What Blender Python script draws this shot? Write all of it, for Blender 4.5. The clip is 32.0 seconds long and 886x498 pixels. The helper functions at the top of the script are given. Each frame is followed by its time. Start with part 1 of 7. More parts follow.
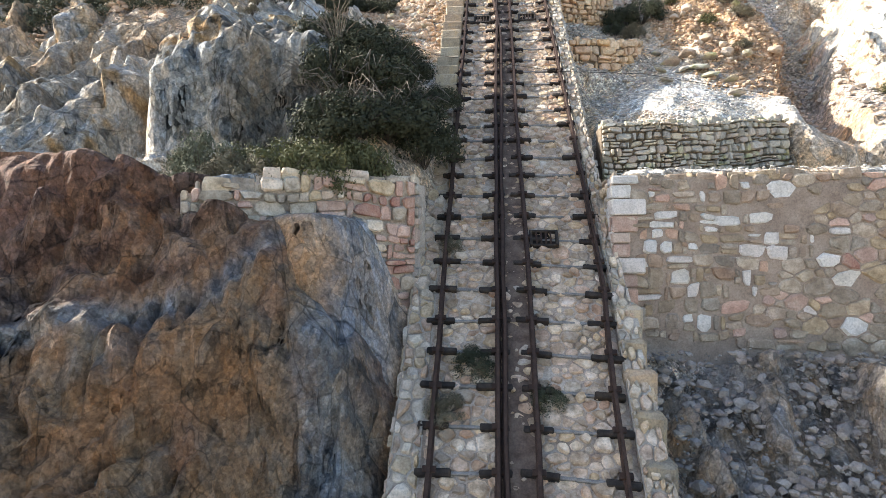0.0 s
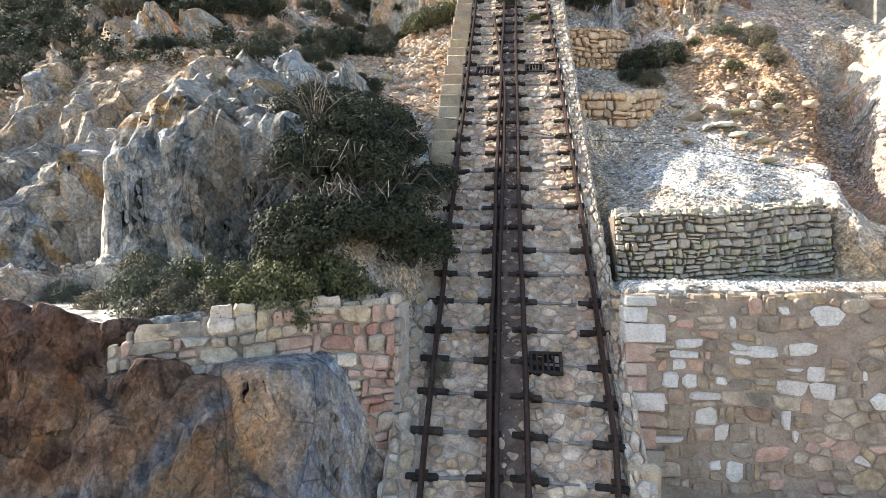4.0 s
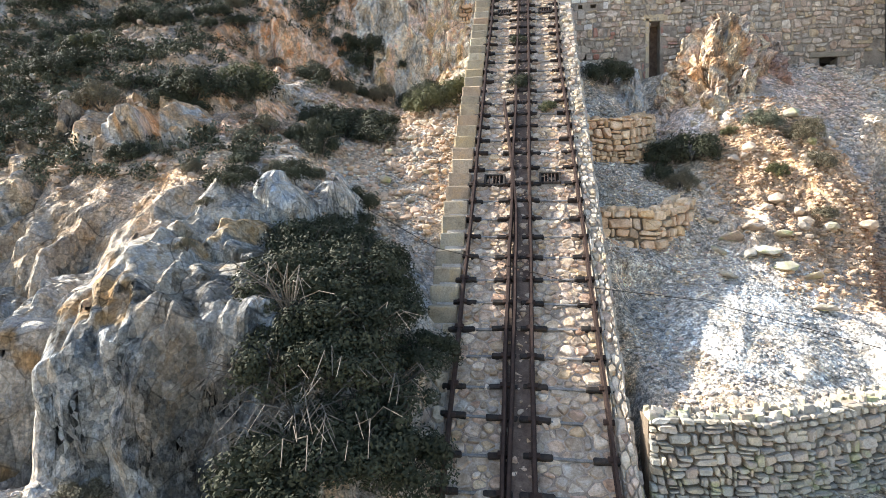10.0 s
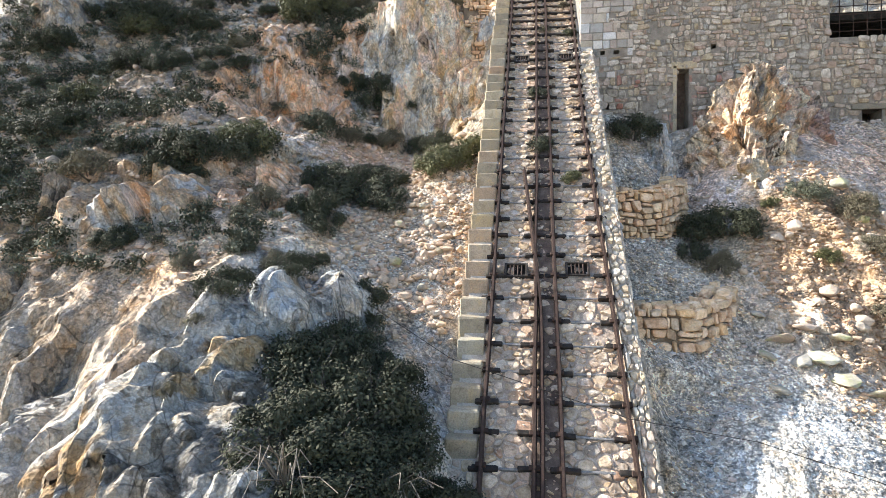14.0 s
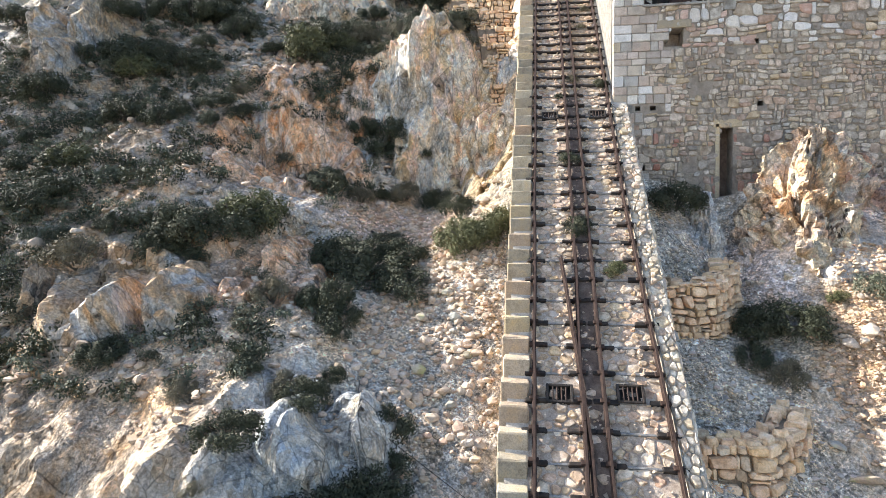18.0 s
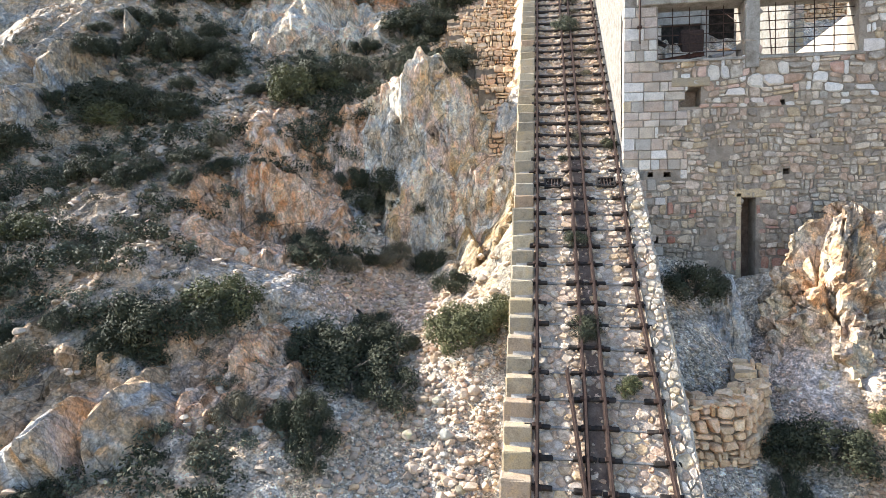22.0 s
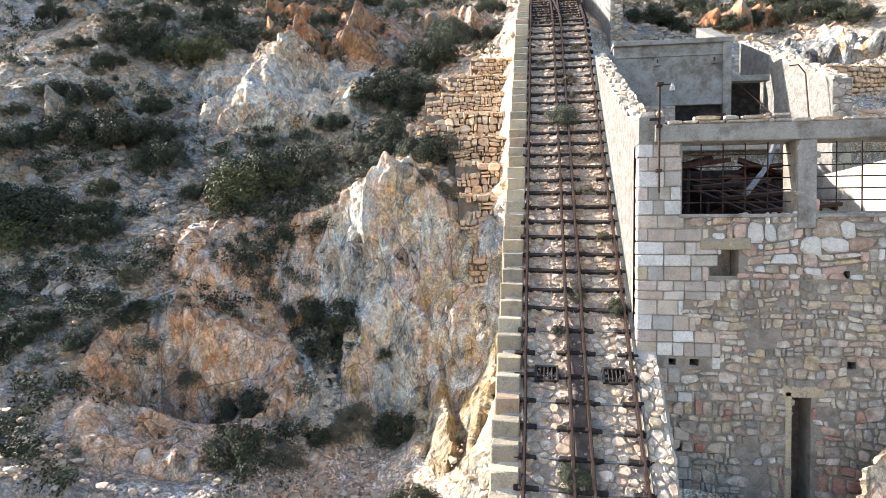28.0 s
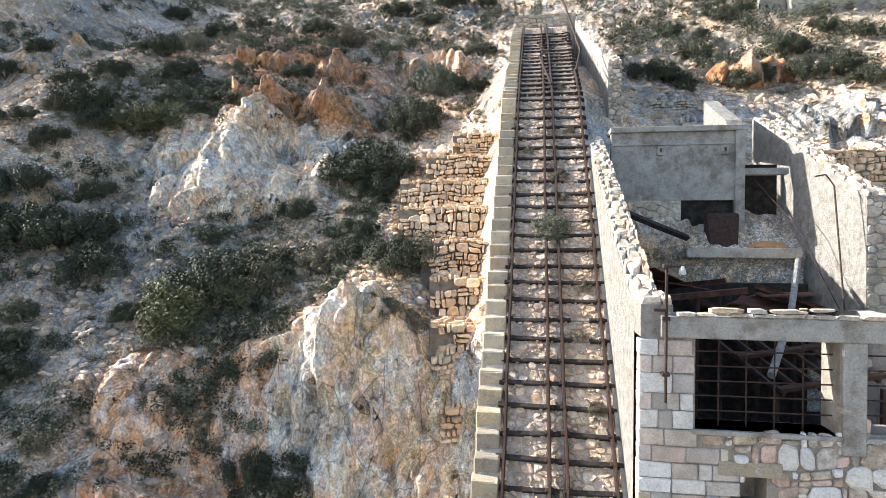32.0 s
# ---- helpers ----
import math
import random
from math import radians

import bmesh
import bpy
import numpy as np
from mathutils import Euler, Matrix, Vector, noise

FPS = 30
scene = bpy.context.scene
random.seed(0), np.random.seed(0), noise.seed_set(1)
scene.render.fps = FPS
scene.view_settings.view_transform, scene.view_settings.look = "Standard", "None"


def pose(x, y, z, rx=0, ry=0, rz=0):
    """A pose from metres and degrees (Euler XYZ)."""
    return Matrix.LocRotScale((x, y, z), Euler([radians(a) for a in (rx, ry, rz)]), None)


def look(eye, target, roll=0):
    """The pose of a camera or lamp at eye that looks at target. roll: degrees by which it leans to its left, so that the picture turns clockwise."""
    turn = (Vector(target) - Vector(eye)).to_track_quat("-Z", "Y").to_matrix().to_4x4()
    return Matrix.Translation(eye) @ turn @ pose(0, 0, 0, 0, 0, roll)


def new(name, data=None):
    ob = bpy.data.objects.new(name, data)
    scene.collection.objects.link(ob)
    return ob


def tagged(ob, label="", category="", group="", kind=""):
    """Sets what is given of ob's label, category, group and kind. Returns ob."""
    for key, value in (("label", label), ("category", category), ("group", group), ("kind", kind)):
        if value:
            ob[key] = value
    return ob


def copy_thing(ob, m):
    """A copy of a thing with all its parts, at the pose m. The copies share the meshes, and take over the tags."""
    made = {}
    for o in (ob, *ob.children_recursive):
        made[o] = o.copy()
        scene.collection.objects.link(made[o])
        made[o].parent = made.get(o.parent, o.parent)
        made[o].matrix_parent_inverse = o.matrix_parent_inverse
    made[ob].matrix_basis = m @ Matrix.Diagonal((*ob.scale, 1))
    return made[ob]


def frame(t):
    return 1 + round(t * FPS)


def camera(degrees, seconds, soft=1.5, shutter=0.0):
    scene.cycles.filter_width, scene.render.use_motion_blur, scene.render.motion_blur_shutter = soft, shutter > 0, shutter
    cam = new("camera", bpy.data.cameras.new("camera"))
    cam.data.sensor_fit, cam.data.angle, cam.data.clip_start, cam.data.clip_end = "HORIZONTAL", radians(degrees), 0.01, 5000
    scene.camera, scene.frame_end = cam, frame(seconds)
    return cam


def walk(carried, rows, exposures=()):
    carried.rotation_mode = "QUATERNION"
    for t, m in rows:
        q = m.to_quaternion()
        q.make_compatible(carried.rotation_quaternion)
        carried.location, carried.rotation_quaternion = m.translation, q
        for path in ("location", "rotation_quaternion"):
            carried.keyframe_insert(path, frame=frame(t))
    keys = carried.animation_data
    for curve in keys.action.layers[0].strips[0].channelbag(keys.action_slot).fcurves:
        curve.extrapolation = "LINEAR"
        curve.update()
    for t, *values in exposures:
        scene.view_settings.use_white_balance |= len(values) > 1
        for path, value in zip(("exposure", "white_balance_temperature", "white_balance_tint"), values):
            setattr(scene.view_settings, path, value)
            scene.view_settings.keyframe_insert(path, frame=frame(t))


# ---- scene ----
import collections

cam = camera(75.9, 32.0, soft=0.4)
METRES, EYE, TILT, LEAN, TURN = 19.7, 8.0, 0.0, 0.0, 5.3
ROWS = [
    (0.0, 0.0, 0.0, 0.0, -0.0, -0.0, -0.0),
    (0.5, -0.0011, 0.0093, 0.0097, 0.2, 0.02, -0.01),
    (1.0, -0.0019, 0.0191, 0.0201, 0.45, 0.01, -0.05),
    (1.5, -0.0022, 0.0273, 0.0303, 0.59, 0.02, -0.07),
    (2.0, 0.0002, 0.0334, 0.0407, 0.81, 0.01, -0.09),
    (2.5, 0.0049, 0.0377, 0.0498, 1.02, 0.01, -0.11),
    (3.0, 0.0107, 0.0426, 0.0595, 1.21, 0.01, -0.14),
    (3.5, 0.0147, 0.0478, 0.0682, 1.43, 0.01, -0.16),
    (5.5, 0.0287, 0.0709, 0.1074, 2.13, -0.0, -0.21),
    (6.0, 0.0308, 0.0765, 0.1184, 2.25, -0.02, -0.21),
    (6.5, 0.0313, 0.0823, 0.1287, 2.33, -0.01, -0.21),
    (7.0, 0.0309, 0.0885, 0.1399, 2.38, -0.01, -0.21),
    (7.5, 0.0306, 0.0942, 0.1501, 2.43, -0.0, -0.22),
    (8.0, 0.031, 0.1001, 0.1612, 2.54, 0.01, -0.22),
    (8.5, 0.0307, 0.1052, 0.1714, 2.66, 0.01, -0.23),
    (9.0, 0.0298, 0.1104, 0.1831, 2.77, -0.0, -0.23),
    (9.5, 0.0276, 0.116, 0.1934, 2.84, 0.01, -0.23),
    (10.0, 0.0249, 0.1224, 0.2043, 2.94, -0.02, -0.23),
    (10.5, 0.0229, 0.1278, 0.2139, 3.06, -0.01, -0.24),
    (11.0, 0.0213, 0.1341, 0.224, 3.18, -0.01, -0.25),
    (11.5, 0.0199, 0.1403, 0.2336, 3.27, -0.02, -0.25),
    (12.0, 0.0182, 0.1471, 0.2451, 3.36, -0.03, -0.25),
    (12.5, 0.0173, 0.1523, 0.2558, 3.43, -0.06, -0.26),
    (13.0, 0.0165, 0.1579, 0.2674, 3.49, -0.08, -0.25),
    (13.5, 0.0152, 0.1642, 0.2777, 3.57, -0.06, -0.27),
    (14.0, 0.014, 0.1718, 0.2894, 3.63, -0.08, -0.26),
    (14.5, 0.0124, 0.1794, 0.3003, 3.67, -0.11, -0.27),
    (16.5, -0.0021, 0.2135, 0.3465, 3.75, -0.17, -0.25),
    (17.0, -0.0072, 0.2203, 0.3585, 3.78, -0.17, -0.25),
    (17.5, -0.0111, 0.2261, 0.3693, 3.79, -0.17, -0.25),
    (18.0, -0.0142, 0.2325, 0.3814, 3.79, -0.18, -0.27),
    (18.5, -0.0157, 0.2379, 0.3922, 3.81, -0.18, -0.27),
    (19.0, -0.0175, 0.2443, 0.4045, 3.8, -0.19, -0.27),
    (19.5, -0.0187, 0.2508, 0.4159, 3.82, -0.2, -0.27),
    (20.0, -0.0186, 0.259, 0.4278, 3.83, -0.2, -0.27),
    (20.5, -0.0168, 0.2672, 0.4387, 3.81, -0.2, -0.3),
    (21.0, -0.0144, 0.2774, 0.4505, 3.85, -0.23, -0.28),
    (21.5, -0.012, 0.2865, 0.4602, 3.85, -0.2, -0.3),
    (22.0, -0.01, 0.2982, 0.472, 3.85, -0.2, -0.28),
    (22.5, -0.0102, 0.3094, 0.4839, 3.83, -0.24, -0.27),
    (23.0, -0.0102, 0.3222, 0.4964, 3.82, -0.24, -0.28),
    (23.5, -0.0088, 0.334, 0.5078, 3.8, -0.25, -0.28),
    (24.0, -0.004, 0.3475, 0.5199, 3.82, -0.25, -0.28),
    (24.5, 0.0015, 0.3588, 0.5317, 3.85, -0.28, -0.27),
    (25.0, 0.0051, 0.3704, 0.5467, 3.86, -0.27, -0.27),
    (25.5, 0.007, 0.3817, 0.5628, 3.81, -0.31, -0.25),
    (27.5, 0.0113, 0.4348, 0.6359, 3.75, -0.41, -0.26),
    (28.0, 0.0128, 0.4491, 0.6549, 3.71, -0.42, -0.25),
    (28.5, 0.0147, 0.4627, 0.6723, 3.73, -0.42, -0.25),
    (29.0, 0.017, 0.4778, 0.6912, 3.72, -0.42, -0.25),
    (29.5, 0.0195, 0.4918, 0.7085, 3.71, -0.41, -0.28),
    (30.0, 0.0232, 0.5065, 0.7274, 3.72, -0.42, -0.28),
    (30.5, 0.0268, 0.5185, 0.7448, 3.72, -0.42, -0.3),
    (31.0, 0.0321, 0.5311, 0.7649, 3.74, -0.41, -0.31),
    (31.5, 0.0357, 0.5422, 0.785, 3.7, -0.44, -0.3),
    (32.0, 0.0393, 0.554, 0.8071, 3.7, -0.45, -0.32),
]
walk(cam, [(t, pose(-0.37, 0, EYE, TILT, LEAN, TURN) @ pose(METRES * x, METRES * y, METRES * z, 90 + pitch, roll, yaw)) for t, x, y, z, yaw, pitch, roll in ROWS],
     exposures=[(0.0, 1.84, 6580, 9), (9.0, 1.84, 6520, 9), (18.0, 1.84, 6330, 9), (32.0, 1.86, 6230, 9)])

# ---- light ----
SUN = Vector((-0.82, 0.16, 0.53)).normalized()
world = bpy.data.worlds.new("sky")
scene.world = world
world.use_nodes = True
wn = world.node_tree.nodes
wn.clear()
sky = wn.new("ShaderNodeTexSky")
sky.sky_type = "NISHITA"
sky.sun_disc = False
sky.sun_elevation = math.asin(SUN.z)
sky.sun_rotation = math.atan2(SUN.x, SUN.y)
sky.air_density, sky.dust_density, sky.ozone_density = 1.0, 1.6, 1.0
back = wn.new("ShaderNodeBackground")
back.inputs["Strength"].default_value = 0.098
wout = wn.new("ShaderNodeOutputWorld")
world.node_tree.links.new(sky.outputs[0], back.inputs["Color"])
world.node_tree.links.new(back.outputs[0], wout.inputs["Surface"])
lamp = bpy.data.lights.new("sun", "SUN")
lamp.energy, lamp.angle, lamp.color = 3.5, radians(0.5), (1.0, 0.94, 0.85)
new("sun", lamp).matrix_world = look(SUN * 100, (0, 0, 0))

# ---- materials ----
def node(tree, kind, **props):
    n = tree.nodes.new(kind)
    for key, value in props.items():
        n.inputs[key.replace("_", " ")].default_value = value
    return n


def mix(tree, kind, fac, a, b):
    n = tree.nodes.new("ShaderNodeMix")
    n.data_type, n.blend_type = "RGBA", kind
    for socket, value in ((n.inputs[0], fac), (n.inputs[6], a), (n.inputs[7], b)):
        if isinstance(value, bpy.types.NodeSocket):
            tree.links.new(value, socket)
        else:
            socket.default_value = (*value, 1) if isinstance(value, tuple) else value
    return n.outputs[2]


def ramp(tree, fac, stops):
    n = tree.nodes.new("ShaderNodeValToRGB")
    while len(n.color_ramp.elements) < len(stops):
        n.color_ramp.elements.new(0.5)
    for element, (place, colour) in zip(n.color_ramp.elements, stops):
        element.position = place
        element.color = (*colour, 1) if isinstance(colour, tuple) else (colour, colour, colour, 1)
    tree.links.new(fac, n.inputs[0])
    return n.outputs[0]


def surface(name, colours, scale=3.0, grain=40.0, rough=0.9, bump=0.4, vary=0.0, metal=0.0, tone=False, stain=None, island=False, distance=0.02):
    """A worn, grained surface: a broad change of colour, fine grain, a stain, and a change from piece to piece."""
    m = bpy.data.materials.new(name)
    m.use_nodes = True
    t = m.node_tree
    bsdf = t.nodes["Principled BSDF"]
    geo = t.nodes.new("ShaderNodeNewGeometry")
    place = geo.outputs["Position"]
    broad = node(t, "ShaderNodeTexNoise", Scale=scale, Detail=7.0, Roughness=0.62)
    fine = node(t, "ShaderNodeTexNoise", Scale=grain, Detail=5.0, Roughness=0.7)
    for n in (broad, fine):
        t.links.new(place, n.inputs["Vector"])
    n = len(colours)
    col = ramp(t, broad.outputs[0], [(0.3 + 0.4 * k / max(1, n - 1), c) for k, c in enumerate(colours)])
    if tone:
        att = t.nodes.new("ShaderNodeVertexColor")
        att.layer_name = "tone"
        col = mix(t, "MULTIPLY", 1.0, att.outputs[0], col)
    if vary:
        info = t.nodes.new("ShaderNodeNewGeometry" if island else "ShaderNodeObjectInfo")
        rnd = info.outputs["Random Per Island" if island else "Random"]
        tint = ramp(t, rnd, [(0.0, (0.56, 0.57, 0.60)), (0.13, (1.0, 0.93, 0.84)), (0.26, (1.06, 0.87, 0.78)), (0.38, (1.32, 1.3, 1.26)), (0.5, (0.72, 0.69, 0.66)), (0.62, (1.12, 0.97, 0.72)), (0.74, (1.42, 1.40, 1.38)), (0.84, (0.92, 0.70, 0.60)), (0.92, (0.90, 0.95, 1.0)), (1.0, (1.25, 1.15, 1.0))])
        col = mix(t, "MULTIPLY", vary, col, tint)
    if stain:
        spots = node(t, "ShaderNodeTexNoise", Scale=scale * 0.6, Detail=6.0, Roughness=0.65)
        shift = t.nodes.new("ShaderNodeVectorMath")
        shift.inputs[1].default_value = (7.3, 2.1, 5.7)
        t.links.new(place, shift.inputs[0])
        t.links.new(shift.outputs[0], spots.inputs["Vector"])
        col = mix(t, "MIX", ramp(t, spots.outputs[0], [(0.52, 0.0), (0.66, 0.75)]), col, stain)
    col = mix(t, "MULTIPLY", 1.0, col, ramp(t, fine.outputs[0], [(0.25, 0.62), (0.5, 1.0), (0.75, 1.25)]))
    t.links.new(col, bsdf.inputs["Base Color"])
    bsdf.inputs["Roughness"].default_value = rough
    bsdf.inputs["Metallic"].default_value = metal
    bsdf.inputs["Specular IOR Level"].default_value = 0.25
    add = t.nodes.new("ShaderNodeMath")
    add.operation = "MULTIPLY_ADD"
    add.inputs[1].default_value = 0.5
    t.links.new(fine.outputs[0], add.inputs[0])
    t.links.new(broad.outputs[0], add.inputs[2])
    b = node(t, "ShaderNodeBump", Strength=bump, Distance=distance)
    t.links.new(add.outputs[0], b.inputs["Height"])
    t.links.new(b.outputs[0], bsdf.inputs["Normal"])
    return m


def rock_surface(name):
    """Natural rock: its own tone, split into planes by wandering cracks, with bedding, stains and grain."""
    m = bpy.data.materials.new(name)
    m.use_nodes = True
    t = m.node_tree
    bsdf = t.nodes["Principled BSDF"]
    place = t.nodes.new("ShaderNodeNewGeometry").outputs["Position"]
    att = t.nodes.new("ShaderNodeVertexColor")
    att.layer_name = "tone"
    warp = node(t, "ShaderNodeTexNoise", Scale=1.5, Detail=2.0, Roughness=0.5)
    t.links.new(place, warp.inputs["Vector"])
    tall = t.nodes.new("ShaderNodeVectorMath")
    tall.operation = "MULTIPLY"
    tall.inputs[1].default_value = (1.1, 1.0, 0.62)
    t.links.new(place, tall.inputs[0])
    bent = mix(t, "LINEAR_LIGHT", 0.06, tall.outputs[0], warp.outputs["Color"])
    col, heights, grains = att.outputs[0], [], []
    for scale, low, high, edge, dark, tilt in ((0.9, 0.82, 1.15, 0.012, 0.7, 0.8), (2.4, 0.76, 1.22, 0.024, 0.6, 1.0), (6.5, 0.78, 1.22, 0.04, 0.4, 0.9), (17.0, 0.76, 1.24, 0.06, 0.3, 0.7)):
        cell = node(t, "ShaderNodeTexVoronoi", Scale=scale)
        line = node(t, "ShaderNodeTexVoronoi", Scale=scale)
        line.feature = "DISTANCE_TO_EDGE"
        for n in (cell, line):
            t.links.new(bent, n.inputs["Vector"])
        split = t.nodes.new("ShaderNodeSeparateColor")
        t.links.new(cell.outputs["Color"], split.inputs[0])
        col = mix(t, "MULTIPLY", 0.8, col, ramp(t, split.outputs[0], [(0.0, low), (0.5, 1.0), (1.0, high)]))
        warm = ramp(t, split.outputs[1], [(0.0, (0.95, 0.99, 1.03)), (0.5, (1.0, 1.0, 1.0)), (1.0, (1.12, 0.99, 0.82))])
        col = mix(t, "MULTIPLY", 0.5, col, warm)
        # cracks come and go
        gate = node(t, "ShaderNodeTexNoise", Scale=scale * 0.7, Detail=3.0, Roughness=0.6)
        t.links.new(place, gate.inputs["Vector"])
        here = ramp(t, gate.outputs[0], [(0.45, 0.0), (0.56, dark)])
        solid = t.nodes.new("ShaderNodeMath")
        solid.operation = "MULTIPLY"
        t.links.new(here, solid.inputs[0])
        t.links.new(att.outputs["Alpha"], solid.inputs[1])
        here = solid.outputs[0]
        col = mix(t, "MULTIPLY", here, col, ramp(t, line.outputs["Distance"], [(0.0, 0.12), (edge, 1.0)]))
        away = t.nodes.new("ShaderNodeVectorMath")
        away.operation = "SUBTRACT"
        t.links.new(bent, away.inputs[0])
        t.links.new(cell.outputs["Position"], away.inputs[1])
        lean = t.nodes.new("ShaderNodeVectorMath")
        lean.operation = "SUBTRACT"
        lean.inputs[1].default_value = (0.5, 0.5, 0.5)
        t.links.new(cell.outputs["Color"], lean.inputs[0])
        dot = t.nodes.new("ShaderNodeVectorMath")
        dot.operation = "DOT_PRODUCT"
        t.links.new(away.outputs[0], dot.inputs[0])
        t.links.new(lean.outputs[0], dot.inputs[1])
        heights.append((dot.outputs["Value"], tilt))
    # bedding and weathering
    ridged = node(t, "ShaderNodeTexNoise", Scale=4.0, Detail=10.0, Roughness=0.68)
    t.links.new(bent, ridged.inputs["Vector"])
    col = mix(t, "MULTIPLY", 1.0, col, ramp(t, ridged.outputs[0], [(0.30, (0.60, 0.60, 0.61)), (0.40, (0.92, 0.92, 0.92)), (0.54, (1.08, 1.08, 1.07)), (0.68, (1.35, 1.34, 1.32))]))
    heights.append((ridged.outputs[0], 0.045))
    stain = node(t, "ShaderNodeTexNoise", Scale=1.7, Detail=8.0, Roughness=0.7)
    shift = t.nodes.new("ShaderNodeVectorMath")
    shift.inputs[1].default_value = (3.1, 8.2, 1.7)
    t.links.new(place, shift.inputs[0])
    t.links.new(shift.outputs[0], stain.inputs["Vector"])
    col = mix(t, "MULTIPLY", 1.0, col, ramp(t, stain.outputs[0], [(0.36, (0.88, 0.92, 0.95)), (0.47, (1.0, 1.0, 1.0)), (0.56, (1.02, 0.98, 0.92)), (0.66, (1.08, 0.91, 0.72))]))
    loose = t.nodes.new("ShaderNodeMapRange")
    loose.inputs["To Min"].default_value, loose.inputs["To Max"].default_value = 0.95, 0.28
    t.links.new(att.outputs["Alpha"], loose.inputs["Value"])
    for scale, low, high in ((14.0, 0.66, 1.36), (26.0, 0.5, 1.55), (50.0, 0.6, 1.45)):
        pebble = node(t, "ShaderNodeTexVoronoi", Scale=scale)
        t.links.new(place, pebble.inputs["Vector"])
        split = t.nodes.new("ShaderNodeSeparateColor")
        t.links.new(pebble.outputs["Color"], split.inputs[0])
        col = mix(t, "MULTIPLY", loose.outputs[0], col, ramp(t, split.outputs[0], [(0.0, low), (0.5, 1.0), (1.0, high)]))
        round_ = ramp(t, pebble.outputs["Distance"], [(0.0, 1.0), (0.6, 0.0)])
        grains.append(round_)
        heights.append((round_, 0.35 / scale))
    fine = node(t, "ShaderNodeTexNoise", Scale=26.0, Detail=7.0, Roughness=0.72)
    t.links.new(place, fine.inputs["Vector"])
    col = mix(t, "MULTIPLY", 1.0, col, ramp(t, fine.outputs[0], [(0.27, 0.58), (0.5, 1.0), (0.73, 1.45)]))
    t.links.new(col, bsdf.inputs["Base Color"])
    bsdf.inputs["Roughness"].default_value = 0.93
    bsdf.inputs["Specular IOR Level"].default_value = 0.25
    heights.append((fine.outputs[0], 0.016))
    normal = None
    for socket, far in heights:
        b = node(t, "ShaderNodeBump", Strength=0.8, Distance=far)
        if far > 0.5:
            t.links.new(att.outputs["Alpha"], b.inputs["Strength"])
        elif socket in grains:
            t.links.new(loose.outputs[0], b.inputs["Strength"])
        t.links.new(socket, b.inputs["Height"])
        if normal:
            t.links.new(normal, b.inputs["Normal"])
        normal = b.outputs[0]
    t.links.new(normal, bsdf.inputs["Normal"])
    return m


ROCK = rock_surface("hill_rock")
MASON = surface("rubble_stone", [(0.30, 0.25, 0.195), (0.51, 0.45, 0.37), (0.66, 0.61, 0.54)], 7, 35, 0.92, 0.8, vary=0.8, distance=0.03)
MASONJ = surface("rubble_stone_joined", [(0.30, 0.25, 0.195), (0.51, 0.45, 0.37), (0.66, 0.61, 0.54)], 7, 35, 0.92, 0.8, vary=0.8, distance=0.03, island=True)
DRY = surface("dry_stone", [(0.42, 0.285, 0.175), (0.64, 0.475, 0.315), (0.72, 0.60, 0.46)], 7, 35, 0.92, 0.6, vary=0.7)
DRYJ = surface("dry_stone_joined", [(0.42, 0.285, 0.175), (0.64, 0.475, 0.315), (0.72, 0.60, 0.46)], 7, 35, 0.92, 0.6, vary=0.7, island=True)
MORTAR = surface("lime_mortar", [(0.38, 0.325, 0.265), (0.50, 0.44, 0.37), (0.57, 0.515, 0.44)], 4, 45, 0.95, 0.9, stain=(0.25, 0.215, 0.185), distance=0.03)
STEP = surface("step_stone", [(0.31, 0.265, 0.195), (0.43, 0.38, 0.295), (0.47, 0.38, 0.24)], 5, 40, 0.92, 0.9, distance=0.03, vary=0.75)
PLASTER = surface("old_plaster", [(0.20, 0.175, 0.145), (0.31, 0.29, 0.26), (0.38, 0.36, 0.33)], 6, 30, 0.92, 1.0, stain=(0.22, 0.19, 0.155), distance=0.07)
CONCRETE = surface("weathered_concrete", [(0.22, 0.205, 0.18), (0.33, 0.315, 0.285), (0.40, 0.38, 0.35)], 3.5, 35, 0.9, 0.9, stain=(0.15, 0.125, 0.10), distance=0.04)
DRESSED = surface("dressed_stone", [(0.36, 0.325, 0.28), (0.46, 0.425, 0.38), (0.52, 0.49, 0.45)], 4, 45, 0.92, 0.7, vary=0.75, stain=(0.34, 0.30, 0.26))
RUST = surface("rusted_steel", [(0.03, 0.02, 0.017), (0.058, 0.036, 0.028), (0.085, 0.052, 0.04)], 12, 90, 0.75, 0.4, metal=0.2)
TIE = surface("tarred_sleeper", [(0.012, 0.011, 0.011), (0.035, 0.03, 0.027), (0.07, 0.055, 0.045)], 9, 70, 0.85, 0.6, vary=0.5)
OLDWOOD = surface("grey_timber", [(0.12, 0.115, 0.11), (0.22, 0.21, 0.2), (0.3, 0.29, 0.28)], 10, 80, 0.9, 0.5)
GREYDRY = surface("grey_dry_stone", [(0.27, 0.255, 0.22), (0.41, 0.39, 0.345), (0.48, 0.44, 0.33)], 5, 45, 0.92, 0.6, vary=0.7, stain=(0.34, 0.36, 0.16))
GREYDRYJ = surface("grey_dry_stone_joined", [(0.27, 0.255, 0.22), (0.41, 0.39, 0.345), (0.48, 0.44, 0.33)], 5, 45, 0.92, 0.6, vary=0.7, island=True)
